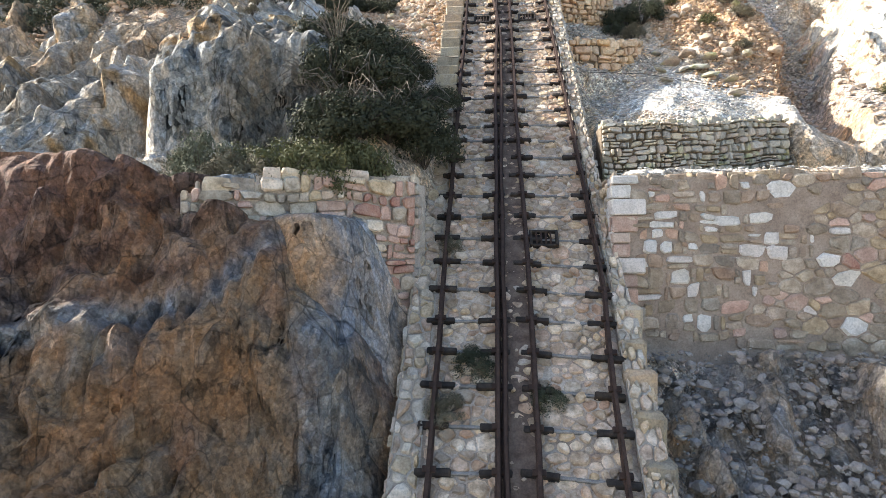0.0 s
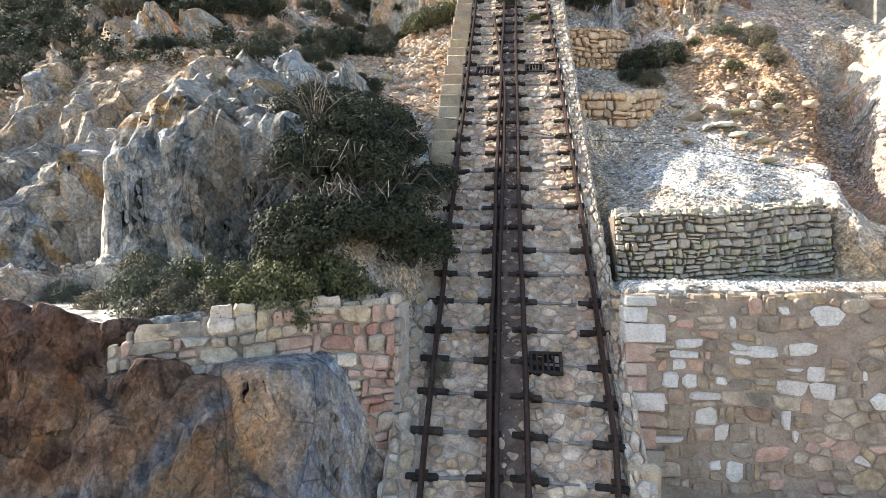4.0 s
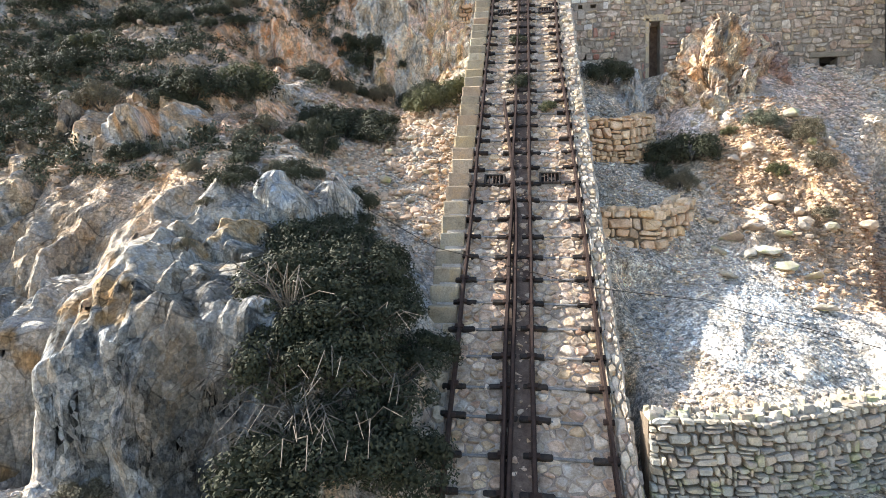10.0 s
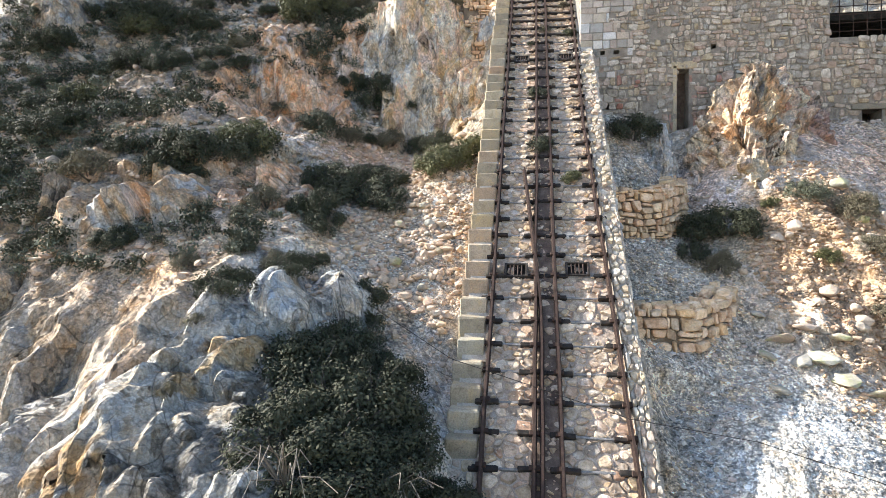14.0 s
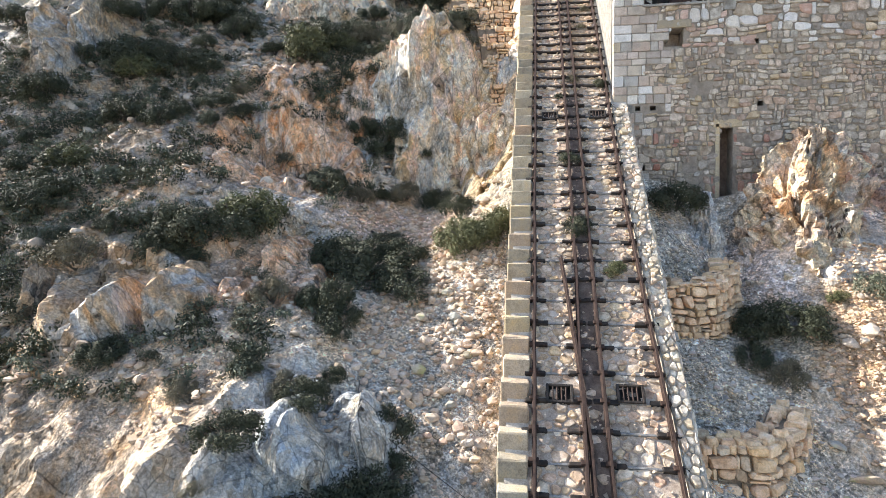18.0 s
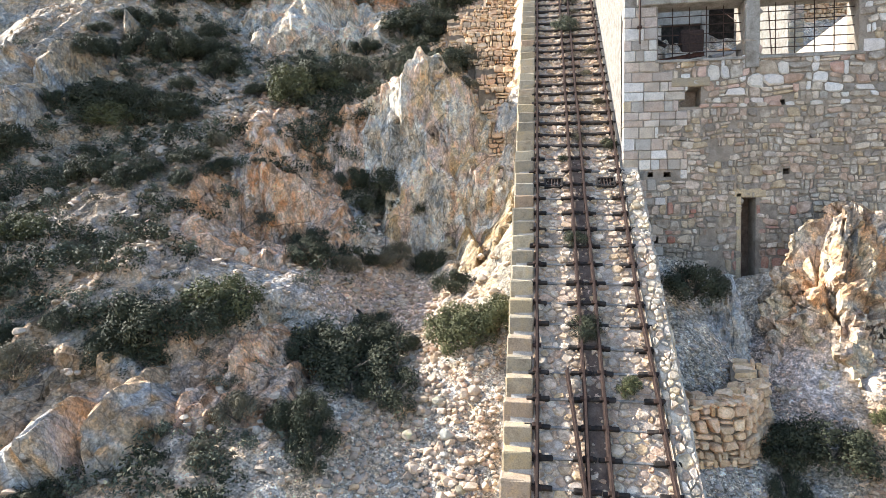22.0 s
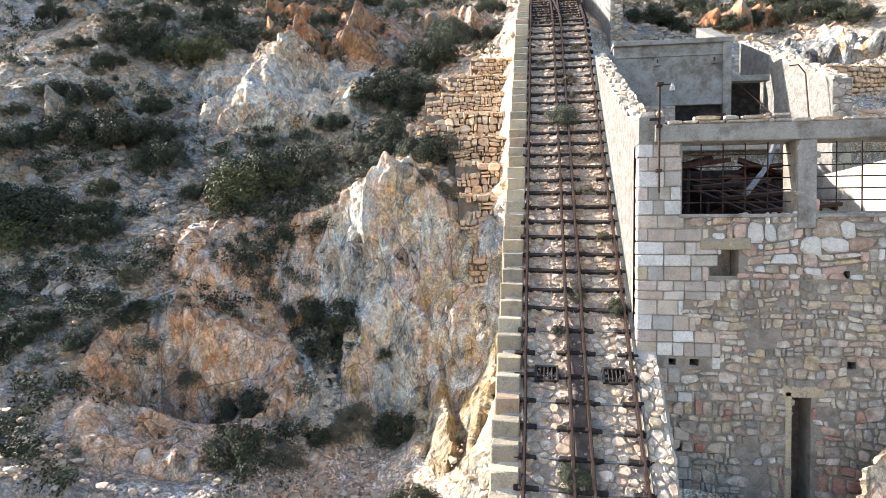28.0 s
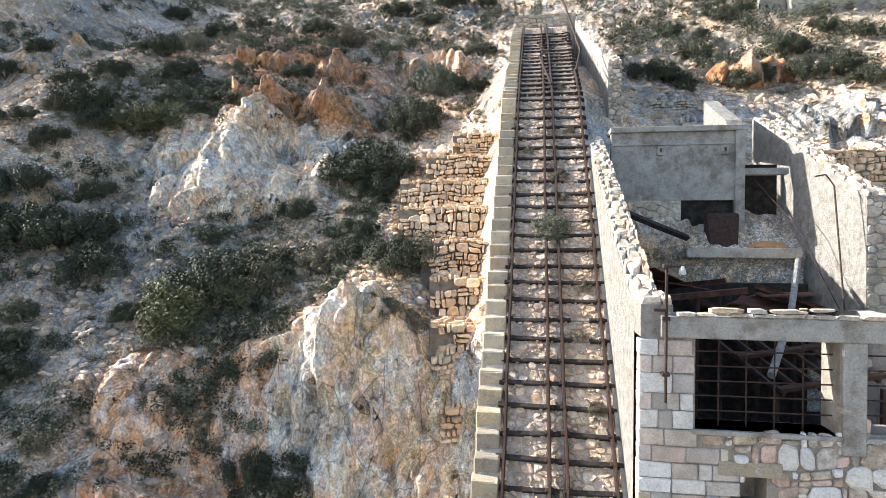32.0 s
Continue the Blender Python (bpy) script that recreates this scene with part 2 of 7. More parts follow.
# near-black: the shade inside the ruin put into colour, with dark debris
ROOMSHADE = surface("room_shade_and_debris", [(0.012, 0.010, 0.009), (0.028, 0.024, 0.02), (0.07, 0.055, 0.045)], 5, 40, 0.95, 0.8)
TERRACE = surface("terrace_stone", [(0.23, 0.19, 0.15), (0.36, 0.31, 0.25), (0.48, 0.43, 0.37)], 7, 35, 0.92, 0.9, vary=0.8, distance=0.03)
TERRACEJ = surface("terrace_stone_joined", [(0.23, 0.19, 0.15), (0.36, 0.31, 0.25), (0.48, 0.43, 0.37)], 7, 35, 0.92, 0.9, vary=0.8, island=True, distance=0.03)
PINKMORTAR = surface("pink_mortar", [(0.27, 0.21, 0.17), (0.36, 0.29, 0.235), (0.43, 0.36, 0.30)], 4, 45, 0.95, 0.9, stain=(0.22, 0.18, 0.15), distance=0.03)
PINKSTONE = surface("pink_stone", [(0.36, 0.25, 0.21), (0.50, 0.36, 0.30), (0.58, 0.47, 0.41)], 6, 40, 0.92, 0.7, vary=0.5, distance=0.03)
WHITESTONE = surface("white_stone", [(0.50, 0.49, 0.47), (0.62, 0.61, 0.59), (0.70, 0.68, 0.65)], 7, 40, 0.92, 0.7, vary=0.3, distance=0.03)
PALEPINK = surface("pale_pink_stone", [(0.42, 0.36, 0.32), (0.52, 0.45, 0.40), (0.58, 0.53, 0.48)], 6, 40, 0.92, 0.7, vary=0.4, distance=0.03)
# earth between the tracks; also the painted shade in the door slot
SOILSHADE = surface("brown_soil_and_shade", [(0.09, 0.062, 0.05), (0.16, 0.115, 0.09), (0.24, 0.18, 0.14)], 7, 45, 0.95, 0.9, distance=0.03)
REDSTONE = surface("red_stained_stone", [(0.30, 0.13, 0.10), (0.40, 0.24, 0.19), (0.48, 0.37, 0.31)], 5, 40, 0.92, 0.5, vary=0.4)
ORANGE = surface("iron_earth", [(0.40, 0.18, 0.08), (0.52, 0.27, 0.12), (0.55, 0.35, 0.2)], 6, 40, 0.95, 0.7)
GRAVEL = surface("white_gravel", [(0.40, 0.40, 0.395), (0.50, 0.495, 0.485), (0.56, 0.555, 0.54)], 9, 55, 0.95, 1.0, vary=0.45, island=True, distance=0.05)
LEAF = surface("scrub_leaf", [(0.024, 0.028, 0.016), (0.046, 0.052, 0.03), (0.085, 0.09, 0.055)], 3, 30, 0.75, 0.1, vary=0.35, island=True)
LEAFDRY = surface("dry_scrub_leaf", [(0.08, 0.07, 0.045), (0.14, 0.125, 0.085), (0.21, 0.19, 0.13)], 3, 30, 0.8, 0.1, vary=0.3, island=True)
LEAFGREEN = surface("fresh_leaf", [(0.05, 0.055, 0.025), (0.10, 0.104, 0.045), (0.165, 0.16, 0.08)], 3, 30, 0.7, 0.1, vary=0.3, island=True)
TWIG = surface("dry_twig", [(0.05, 0.042, 0.035), (0.085, 0.075, 0.065), (0.13, 0.115, 0.1)], 8, 60, 0.9, 0.3)
LEAFGREY = surface("grey_green_leaf", [(0.07, 0.08, 0.055), (0.12, 0.13, 0.09), (0.17, 0.18, 0.13)], 3, 30, 0.8, 0.1, vary=0.3, island=True)
RUBBLE = surface("tan_rubble", [(0.36, 0.28, 0.21), (0.50, 0.40, 0.31), (0.58, 0.50, 0.42)], 4, 50, 0.95, 0.4, vary=0.7, island=True)
BANK = surface("bank_rubble", [(0.33, 0.235, 0.165), (0.47, 0.355, 0.255), (0.56, 0.46, 0.36)], 4, 50, 0.95, 0.4, vary=0.7, island=True)
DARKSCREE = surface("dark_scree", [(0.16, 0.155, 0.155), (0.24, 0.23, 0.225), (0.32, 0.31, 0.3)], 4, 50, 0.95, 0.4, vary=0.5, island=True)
SCREE = surface("scree_stone", [(0.36, 0.33, 0.31), (0.50, 0.46, 0.42), (0.58, 0.55, 0.51)], 4, 50, 0.95, 0.4, vary=0.7, island=True)


# ---- building blocks ----
def mesh_object(name, verts, faces, material, parent=None, label="", smooth=False):
    me = bpy.data.meshes.new(name)
    me.from_pydata(verts, [], faces)
    me.materials.append(material)
    me.polygons.foreach_set("use_smooth", [smooth] * len(me.polygons))
    ob = new(name, me)
    if parent:
        ob.parent = parent
    return tagged(ob, label)


def part(name, bm, material, parent, label=""):
    me = bpy.data.meshes.new(name)
    bmesh.ops.recalc_face_normals(bm, faces=bm.faces)
    bm.to_mesh(me)
    bm.free()
    me.materials.append(material)
    ob = new(name, me)
    if parent:
        ob.parent = parent
    return tagged(ob, label)


def holder(name, place, label, category, group="", kind=""):
    ob = new(name)
    ob.location = place
    return tagged(ob, label, category, group, kind)


def box(bm, lo, hi, bevel=0.0, m=None):
    made = bmesh.ops.create_cube(bm, size=1)["verts"]
    for v in made:
        v.co = Vector([lo[k] + (v.co[k] + 0.5) * (hi[k] - lo[k]) for k in range(3)])
    if bevel:
        edges = list({e for v in made for e in v.link_edges})
        made = bmesh.ops.bevel(bm, geom=edges, offset=bevel, segments=1, affect="EDGES")["verts"]
    if m is not None:
        for v in made:
            v.co = m @ v.co
    return made


def boxes(*sizes, bevel=0.0):
    bm = bmesh.new()
    for lo, hi in sizes:
        box(bm, lo, hi, bevel)
    return bm


def prism(bm, ring, thick):
    """A body between a ring of points and the same ring moved by thick."""
    a = [bm.verts.new(p) for p in ring]
    b = [bm.verts.new(Vector(p) + Vector(thick)) for p in ring]
    bm.faces.new(a)
    bm.faces.new(b[::-1])
    for k in range(len(a)):
        bm.faces.new((a[k - 1], a[k], b[k], b[k - 1]))


def tube(bm, points, radius, sides=6):
    rings = []
    for k, p in enumerate(points):
        p = Vector(p)
        way = (Vector(points[min(k + 1, len(points) - 1)]) - Vector(points[max(k - 1, 0)])).normalized()
        side = way.cross(Vector((0.3, 0.1, 1))).normalized()
        up = side.cross(way)
        r = radius[k] if isinstance(radius, (list, tuple)) else radius
        rings.append([bm.verts.new(p + r * (math.cos(a) * side + math.sin(a) * up)) for a in [2 * math.pi * j / sides for j in range(sides)]])
    for a, b in zip(rings, rings[1:]):
        for j in range(sides):
            bm.faces.new((a[j - 1], a[j], b[j], b[j - 1]))
    bm.faces.new(rings[0][::-1])
    bm.faces.new(rings[-1])


# ---- noise over arrays ----
def dice(ix, iy, seed):
    h = (ix.astype(np.int64) * 374761393 + iy.astype(np.int64) * 668265263 + seed * 1442695041) & 0xFFFFFFFF
    h = ((h ^ (h >> 13)) * 1274126177) & 0xFFFFFFFF
    h = ((h ^ (h >> 16)) * 2246822519) & 0xFFFFFFFF
    return ((h ^ (h >> 15)) & 0xFFFFFF) / 0xFFFFFF


def smooth_noise(x, y, seed):
    ix, iy = np.floor(x), np.floor(y)
    fx, fy = x - ix, y - iy
    u, v = fx * fx * (3 - 2 * fx), fy * fy * (3 - 2 * fy)
    a, b, c, d = dice(ix, iy, seed), dice(ix + 1, iy, seed), dice(ix, iy + 1, seed), dice(ix + 1, iy + 1, seed)
    return (a + (b - a) * u) * (1 - v) + (c + (d - c) * u) * v - 0.5


def fractal(x, y, seed, octaves=5, gain=0.5):
    total, amp = 0.0, 1.0
    for k in range(octaves):
        total = total + amp * smooth_noise(x * 2.03 ** k + 7.7 * k, y * 2.03 ** k - 3.1 * k, seed + k)
        amp *= gain
    return total


def facets(x, y, size, seed, tilt=0.5, lift=0.35):
    """Broken rock: cells, each a tilted plane of its own height, and how near a crack is."""
    x, y = x / size, y / size
    ix, iy = np.floor(x), np.floor(y)
    best, second = np.full(np.shape(x), 9.0), np.full(np.shape(x), 9.0)
    high = np.zeros(np.shape(x))
    for dx in (-1, 0, 1):
        for dy in (-1, 0, 1):
            cx, cy = ix + dx, iy + dy
            px, py = cx + dice(cx, cy, seed), cy + dice(cx, cy, seed + 1)
            d = np.hypot(x - px, y - py)
            h = lift * (dice(cx, cy, seed + 2) - 0.5) + tilt * ((dice(cx, cy, seed + 3) - 0.5) * (x - px) + (dice(cx, cy, seed + 4) - 0.5) * (y - py))
            near = d < best
            second = np.where(near, best, np.minimum(second, d))
            high = np.where(near, h, high)
            best = np.where(near, d, best)
    return high * size, np.clip((second - best) / 0.12, 0, 1)


def worn(e):
    """Relief with its sharpest steps worn down."""
    p = np.pad(e, 1, mode="edge")
    return (p[:-2, 1:-1] + p[2:, 1:-1] + p[1:-1, :-2] + p[1:-1, 2:] + 0.5 * (p[:-2, :-2] + p[2:, 2:] + p[:-2, 2:] + p[2:, :-2]) + 2 * e) / 8


# ---- the lie of the land: x across, c up the slope (half of y + z), e = z - y ----
LANDS = []


def land(x, c, rx, rc, h):
    LANDS.append((x, c, rx, rc, h))


def blob(x, c, x0, c0, rx, rc, soft=0.35):
    """1 inside an uneven patch, 0 outside."""
    d = np.hypot((x - x0) / rx, (c - c0) / rc) + 0.35 * fractal(x * 0.9, c * 0.9, 91, 3)
    return np.clip((1 + soft - d) / (2 * soft), 0, 1)


land(-5.4, 3.7, 3.0, 2.0, 0.95)
land(6.6, 4.7, 3.0, 2.0, -0.57)
land(2.6, 4.7, 3.0, 2.0, -0.72)
land(-1.1, 5.3, 1.8, 1.0, -0.92)
land(4.6, 6.7, 5.0, 3.0, -1.18)
land(-3.7, 6.8, 1.8, 1.0, 1.43)
land(-1.1, 7.3, 0.7, 0.7, -0.76)
land(8.4, 8.3, 3.0, 5.0, -0.87)
land(-2.4, 8.6, 1.0, 1.0, 0.83)
land(-4.6, 8.6, 0.7, 0.7, -0.47)
land(3.6, 8.9, 1.0, 1.0, 0.63)
land(-6.3, 8.9, 3.0, 5.0, 1.47)
land(-6.3, 8.9, 0.7, 0.7, -0.93)
land(0.0, 9.0, 2.0, 3.5, -1.18)
land(-3.5, 10.2, 1.8, 1.0, 1.38)
land(-5.5, 10.3, 0.7, 0.7, 0.64)
land(5.9, 11.9, 1.8, 1.0, -0.90)
land(-5.0, 12.0, 1.0, 1.8, 0.78)
land(3.0, 12.3, 1.0, 1.0, -0.56)
land(-2.6, 12.7, 1.8, 1.8, -0.40)
land(-8.2, 13.3, 1.8, 1.0, 0.28)
land(2.6, 14.4, 5.0, 3.0, -1.22)
land(-7.6, 15.7, 1.8, 1.8, 0.57)
land(9.6, 15.7, 3.0, 5.0, -1.06)
land(-19.6, 16.3, 5.0, 3.0, 0.68)
land(-9.1, 16.7, 0.8, 2.4, 0.43)
land(-11.7, 16.8, 3.0, 5.0, 1.33)
land(3.0, 16.8, 0.8, 2.4, -0.92)
land(-8.2, 18.3, 0.7, 0.7, -0.47)
land(-4.3, 18.4, 2.0, 3.5, -2.48)
land(-3.7, 19.2, 1.0, 1.0, -0.89)
land(-7.4, 19.3, 1.0, 1.8, -1.37)
land(-18.4, 19.7, 3.0, 5.0, 1.34)
land(7.6, 19.7, 5.0, 3.0, -0.46)
land(-15.1, 20.6, 0.8, 2.4, 0.86)
land(-0.4, 20.7, 2.0, 3.5, 0.74)
land(-5.9, 21.1, 0.7, 0.7, -0.59)
land(-9.7, 21.6, 1.8, 1.8, 0.51)
land(-4.5, 22.3, 1.8, 1.0, 1.37)
land(-12.1, 23.0, 1.8, 1.8, 0.68)
land(4.6, 23.7, 3.0, 5.0, -0.48)
land(-16.3, 24.1, 3.0, 5.0, 2.06)
land(-2.6, 24.8, 0.8, 2.4, -0.51)
land(-1.1, 25.3, 0.8, 2.4, 0.90)
land(-20.4, 25.7, 3.0, 5.0, 1.03)
land(-8.0, 26.1, 3.0, 2.0, -0.48)
land(-19.6, 26.3, 3.0, 5.0, 1.26)
land(-10.4, 27.8, 0.8, 2.4, 1.02)
land(-9.1, 28.3, 0.7, 0.7, -1.19)
land(-0.4, 28.7, 2.0, 3.5, 1.51)
land(-11.1, 29.6, 3.0, 2.0, 1.24)
land(-8.1, 29.7, 0.7, 0.7, 0.42)
land(9.7, 30.5, 3.0, 5.0, -1.22)
land(-0.4, 30.7, 1.8, 1.8, 0.86)
land(-1.1, 31.3, 1.0, 1.8, 1.06)
land(-16.6, 31.4, 3.0, 5.0, 1.26)
land(-6.4, 31.7, 0.8, 2.4, -0.69)
land(-21.2, 32.2, 5.0, 3.0, 2.01)
land(-0.4, 32.7, 1.0, 1.8, 0.65)
land(-22.0, 33.0, 1.0, 1.8, 1.44)
land(-3.0, 33.0, 0.8, 2.4, -0.62)
land(-4.9, 34.2, 3.0, 5.0, -1.55)
land(6.0, 34.6, 3.0, 5.0, -0.99)
land(-12.4, 35.7, 3.0, 5.0, 0.98)
land(-4.2, 22.5, 0.9, 0.8, 0.9)
land(-4.5, 23.6, 1.2, 0.9, 0.8)
land(-9.5, 28.6, 2.8, 1.2, -1.2)
land(-6.0, 20.5, 1.0, 0.9, -0.8)
land(-5.9, 18.9, 1.3, 0.8, -0.7)
land(-8.4, 20.1, 1.0, 0.7, -0.5)
land(-5.8, 15.6, 0.9, 0.8, -0.8)
land(-8.2, 15.0, 1.2, 1.0, -0.4)
land(-7.3, 10.9, 1.2, 1.0, -0.7)
land(-4.1, 12.3, 0.9, 0.6, 0.5)
land(-2.1, 19.7, 0.9, 1.2, -1.7)
land(-2.8, 21.4, 0.8, 0.8, -0.7)
land(6.9, 13.9, 0.7, 1.2, -0.6)
# unseen spur, added out of view to keep the upper slope in shade
land(-31.0, 36.0, 5.0, 12.0, 11.0)


def broad_lie(x, c):
    e = np.interp(c, [-60, 0, 3, 8, 14, 20, 26, 30, 36, 45, 70, 110], [120, 0, 0.9, 0.8, 0.2, -1.2, -1.9, -2.6, -5.0, -9.0, -22, -60])
    e = np.where(c < 2, np.minimum(e, 0.9), e)
    for x0, c0, rx, rc, h in LANDS:
        e = e + h * np.exp(-((x - x0) / rx) ** 2 - ((c - c0) / rc) ** 2)
    return e


def rockiness(x, c):
    r = 0.36 + 0.7 * np.clip(fractal(x * 0.45, c * 0.45, 55, 4) + 0.1, 0, 1)
    for args in ROCKS:
        r = np.maximum(r, blob(x, c, *args))
    for args in LOOSE:
        r = r * (1 - 0.92 * blob(x, c, *args))
    return r


ROCKS = [(-4.2, 6.2, 3.4, 2.0), (-5.0, 10.3, 2.6, 1.8), (-8.5, 10.5, 2.5, 1.6), (-4.4, 12.6, 1.4, 1.0), (-7.3, 18.8, 1.5, 1.6), (-4.6, 20.8, 2.6, 2.2), (-10.5, 27.3, 2.6, 1.7), (4.7, 17.0, 1.1, 1.5), (8.2, 13.2, 1.3, 2.2), (-16, 22, 2, 2), (10.0, 30.0, 2.5, 1.2), (-21, 32, 2, 2), (-10.5, 33.5, 2.6, 0.9), (-8.5, 14.5, 2.2, 1.4), (2.2, 17.0, 0.5, 0.6)]
LOOSE = [(-3.0, 14.6, 1.7, 2.6), (2.3, 13.4, 1.1, 3.6), (-4.6, 17.6, 1.7, 0.9), (3.3, 11.3, 1.4, 1.0), (2.6, 9.3, 1.6, 0.5), (3.0, 6.4, 2.2, 0.9), (7.0, 12.5, 0.55, 3.0), (7.0, 17.0, 1.2, 1.0), (-7.3, 24.6, 2.2, 0.7), (-5, 32.5, 1.5, 1.2)]


def crags(x, c):
    """Broken-rock relief at three sizes, with joints that run up the slope."""
    wx, wc = x + 0.2 * fractal(x * 0.8, c * 0.8, 3, 2), c + 0.2 * fractal(x * 0.8, c * 0.8, 8, 2)
    big, crack1 = facets(wx * 1.25 + 0.3 * wc, wc * 0.7, 1.2, 11, 1.5, 0.75)
    mid, crack2 = facets(wx * 1.2 - 0.25 * wc, wc * 0.9, 0.46, 21, 1.5, 0.85)
    small, crack3 = facets(wx, wc, 0.25, 31, 1.8, 1.0)
    return 0.42 * big + 0.85 * mid + 0.6 * small - 0.10 * (1 - crack1) ** 2 - 0.06 * (1 - crack2) ** 2


def lie(x, c):
    e = broad_lie(x, c)
    r = rockiness(x, c)
    e = e + r * crags(x, c)
    e = e + 0.30 * fractal(x * 0.55, c * 0.55, 5, 4) + 0.12 * fractal(x * 3.1, c * 3.1, 15, 4, 0.6)
    return shape_platforms(x, c, e)


def hold(x, lo, hi, soft=0.15):
    return np.clip((x - lo) / soft + 0.5, 0, 1) * np.clip((hi - x) / soft + 0.5, 0, 1)


def shape_platforms(x, c, e):
    """Level ground behind the retaining walls, and the ground kept below the incline's body."""
    flat = lambda z: 2 * (z - c)
    rough = 0.05 * fractal(x * 3, c * 3, 77, 4)
    # terrace over the wall on the right: level at 9.05, from y 7.95 to the heap
    foot = np.interp(x, [1.35, 2.6, 4.62, 5.2, 8], [9.35, 9.4, 10.15, 10.0, 10.3])
    m = hold(x, 1.25, 12, 0.3) * hold(c, 8.45, (9.3 + foot) / 2, 0.12)
    e = e * (1 - m) + (flat(9.1) + rough) * m
    m = hold(x, 1.35, 4.66, 0.1) * hold(c, (9.3 + foot) / 2, (10.35 + foot) / 2, 0.1)
    e = e * (1 - m) + 2 * (c - foot - 0.25) * m
    m = hold(x, 1.25, 12, 0.2) * hold(c, 7.12, 8.5, 0.1)
    e = e * (1 - m) + 2 * (c - 8.05) * m
    m = hold(x, 1.3, 8, 0.4) * hold(c, 5.2, 7.1, 0.3)
    e = e * (1 - 0.7 * m) + 0.7 * m * (-0.62 - 0.06 * x + 0.25 * fractal(x * 1.1, c * 1.1, 17, 5))
    # steep rock face under the wall on the left
    foot_e = np.interp(x, [-7, -5, -3.6, -2.4, -2.0, -1.7], [2.3, 2.2, 2.0, 1.8, 1.5, 1.0])
    crest_e = np.interp(x, [-7, -5, -3.6, -2.4, -2.0, -1.7], [3.4, 3.4, 2.75, 2.3, 1.7, 1.0])
    m = hold(x, -8.0, -1.85, 0.4) * hold(c, 6.1, 7.75, 0.5)
    e = e * (1 - m) + m * (foot_e + (crest_e - foot_e) * np.clip((c - 6.4) / 0.9, 0, 1.3) + 0.3 * (e - broad_lie(x, c)))
    # terrace over that wall: level at 8.82
    ledge = 8.30 + 0.35 * np.clip(x + 1.5, -2.4, 0)
    m = hold(x, -6.2, -1.5, 0.25) * hold(c, ledge, 8.55, 0.1)
    e = e * (1 - m) + (flat(8.82) + rough) * m
    behind = 7.58 + 0.72 * (x + 1.44)
    crest = np.interp(x, [-8.0, -5.5, -4.6, -4.0, -3.3, -2.4, -2.0, -1.75, -1.6], [8.7, 8.62, 8.52, 8.45, 8.42, 8.42, 8.35, 7.9, 7.2])
    m = hold(x, -8.0, -1.5, 0.2) * hold(c, 5.5, ledge, 0.08)
    e = e * (1 - m) + np.minimum(e, np.maximum(2 * (crest - c), 2 * (c - behind))) * m
    # upright front of the grey crag
    front = np.interp(x, [-6.1, -5.75, -5.5, -4.1, -3.7, -2.6], [9.2, 8.3, 8.08, 8.2, 8.5, 8.9]) + 0.12 * fractal(x * 1.3, c * 1.3, 23, 4)
    m = hold(x, -5.85, -2.9, 0.25) * hold(c, 8.62, 10.4, 0.25)
    top = 2.95 - 0.25 * np.abs(x + 4.9) - 0.5 * np.clip(c - 10.2, 0, 1)
    e = e * (1 - m) + np.minimum(2 * (c - front), top + 0.35 * (e - top)) * m
    # dark cleft beside the crag
    e = e - 1.6 * np.exp(-((x + 6.08 - 0.12 * (c - 9.5)) / 0.24) ** 2) * hold(c, 8.7, 10.7, 0.3)
    # upright orange scarp
    m = hold(x, -9.3, -7.2, 0.5) * hold(c, 18.4, 19.9, 0.25)
    face = 2 * (c - 20.15 - 0.35 * fractal(x * 1.2, c * 1.2, 29, 4) - 0.3 * np.clip(x + 8, 0, 2))
    e = e * (1 - m) + np.minimum(face, -0.3) * m
    # gully right of the rubble bank, with an upright cut edge
    cut = np.interp(c, [10.5, 11.5, 13, 13.9, 15], [5.1, 5.45, 6.1, 6.85, 7.3]) + 0.12 * fractal(x * 1.5, c * 1.5, 37, 3)
    e = e - 1.1 * hold(x, cut, cut + 1.1, 0.14) * hold(c, 10.3, 15.3, 0.5)
    # gravel heap
    low = (10.4 + foot) / 2
    m = hold(x, 1.5, 4.7, 0.25) * hold(c, low, 12.2, 0.12)
    rise = np.clip((c - low) / (12.1 - low), 0, 1)
    heap = (9.8 - foot) * (1 - rise) - 0.97 * rise - 0.10 * np.abs(x - 3.5) - 0.25 * hold(x, 1.0, 2.4, 0.6) + rough
    e = e * (1 - m) + heap * m
    # cut under the incline
    m = hold(x, -1.35, 1.05, 0.25) * hold(c, -5, 37.5, 1.0)
    e = e * (1 - m) + np.minimum(e, bed_e(c) - 0.45) * m
    # ruin's floor
    m = hold(x, 1.1, 9.2, 0.2) * hold(c, 17.75, 24.9, 0.1)
    e = e * (1 - m) + np.maximum(2 * (16.4 - c), 2 * (c - 26.3)) * m
    return e


def bed_z(y):
    """Height of the incline's bed."""
    return y + 0.05 if y < 28.3 else 28.35 + 0.63 * (y - 28.3)


def bed_e(c):
    return np.interp(c, [0, 28.32, 36], [0.05, 0.05, -3.4])


def spot(x, c):
    """A place on the ground."""
    e = float(lie(np.array([x]), np.array([c]))[0])
    return Vector((x, c - e / 2, c + e / 2))


def graded(a, b, step, far, count):
    inner = np.arange(a, b, step)
    grow = np.geomspace(1, far, count)
    k = np.cumsum(np.full(count, step)) 
    return np.concatenate([(a - grow * step - k)[::-1], inner, b + grow * step + k])


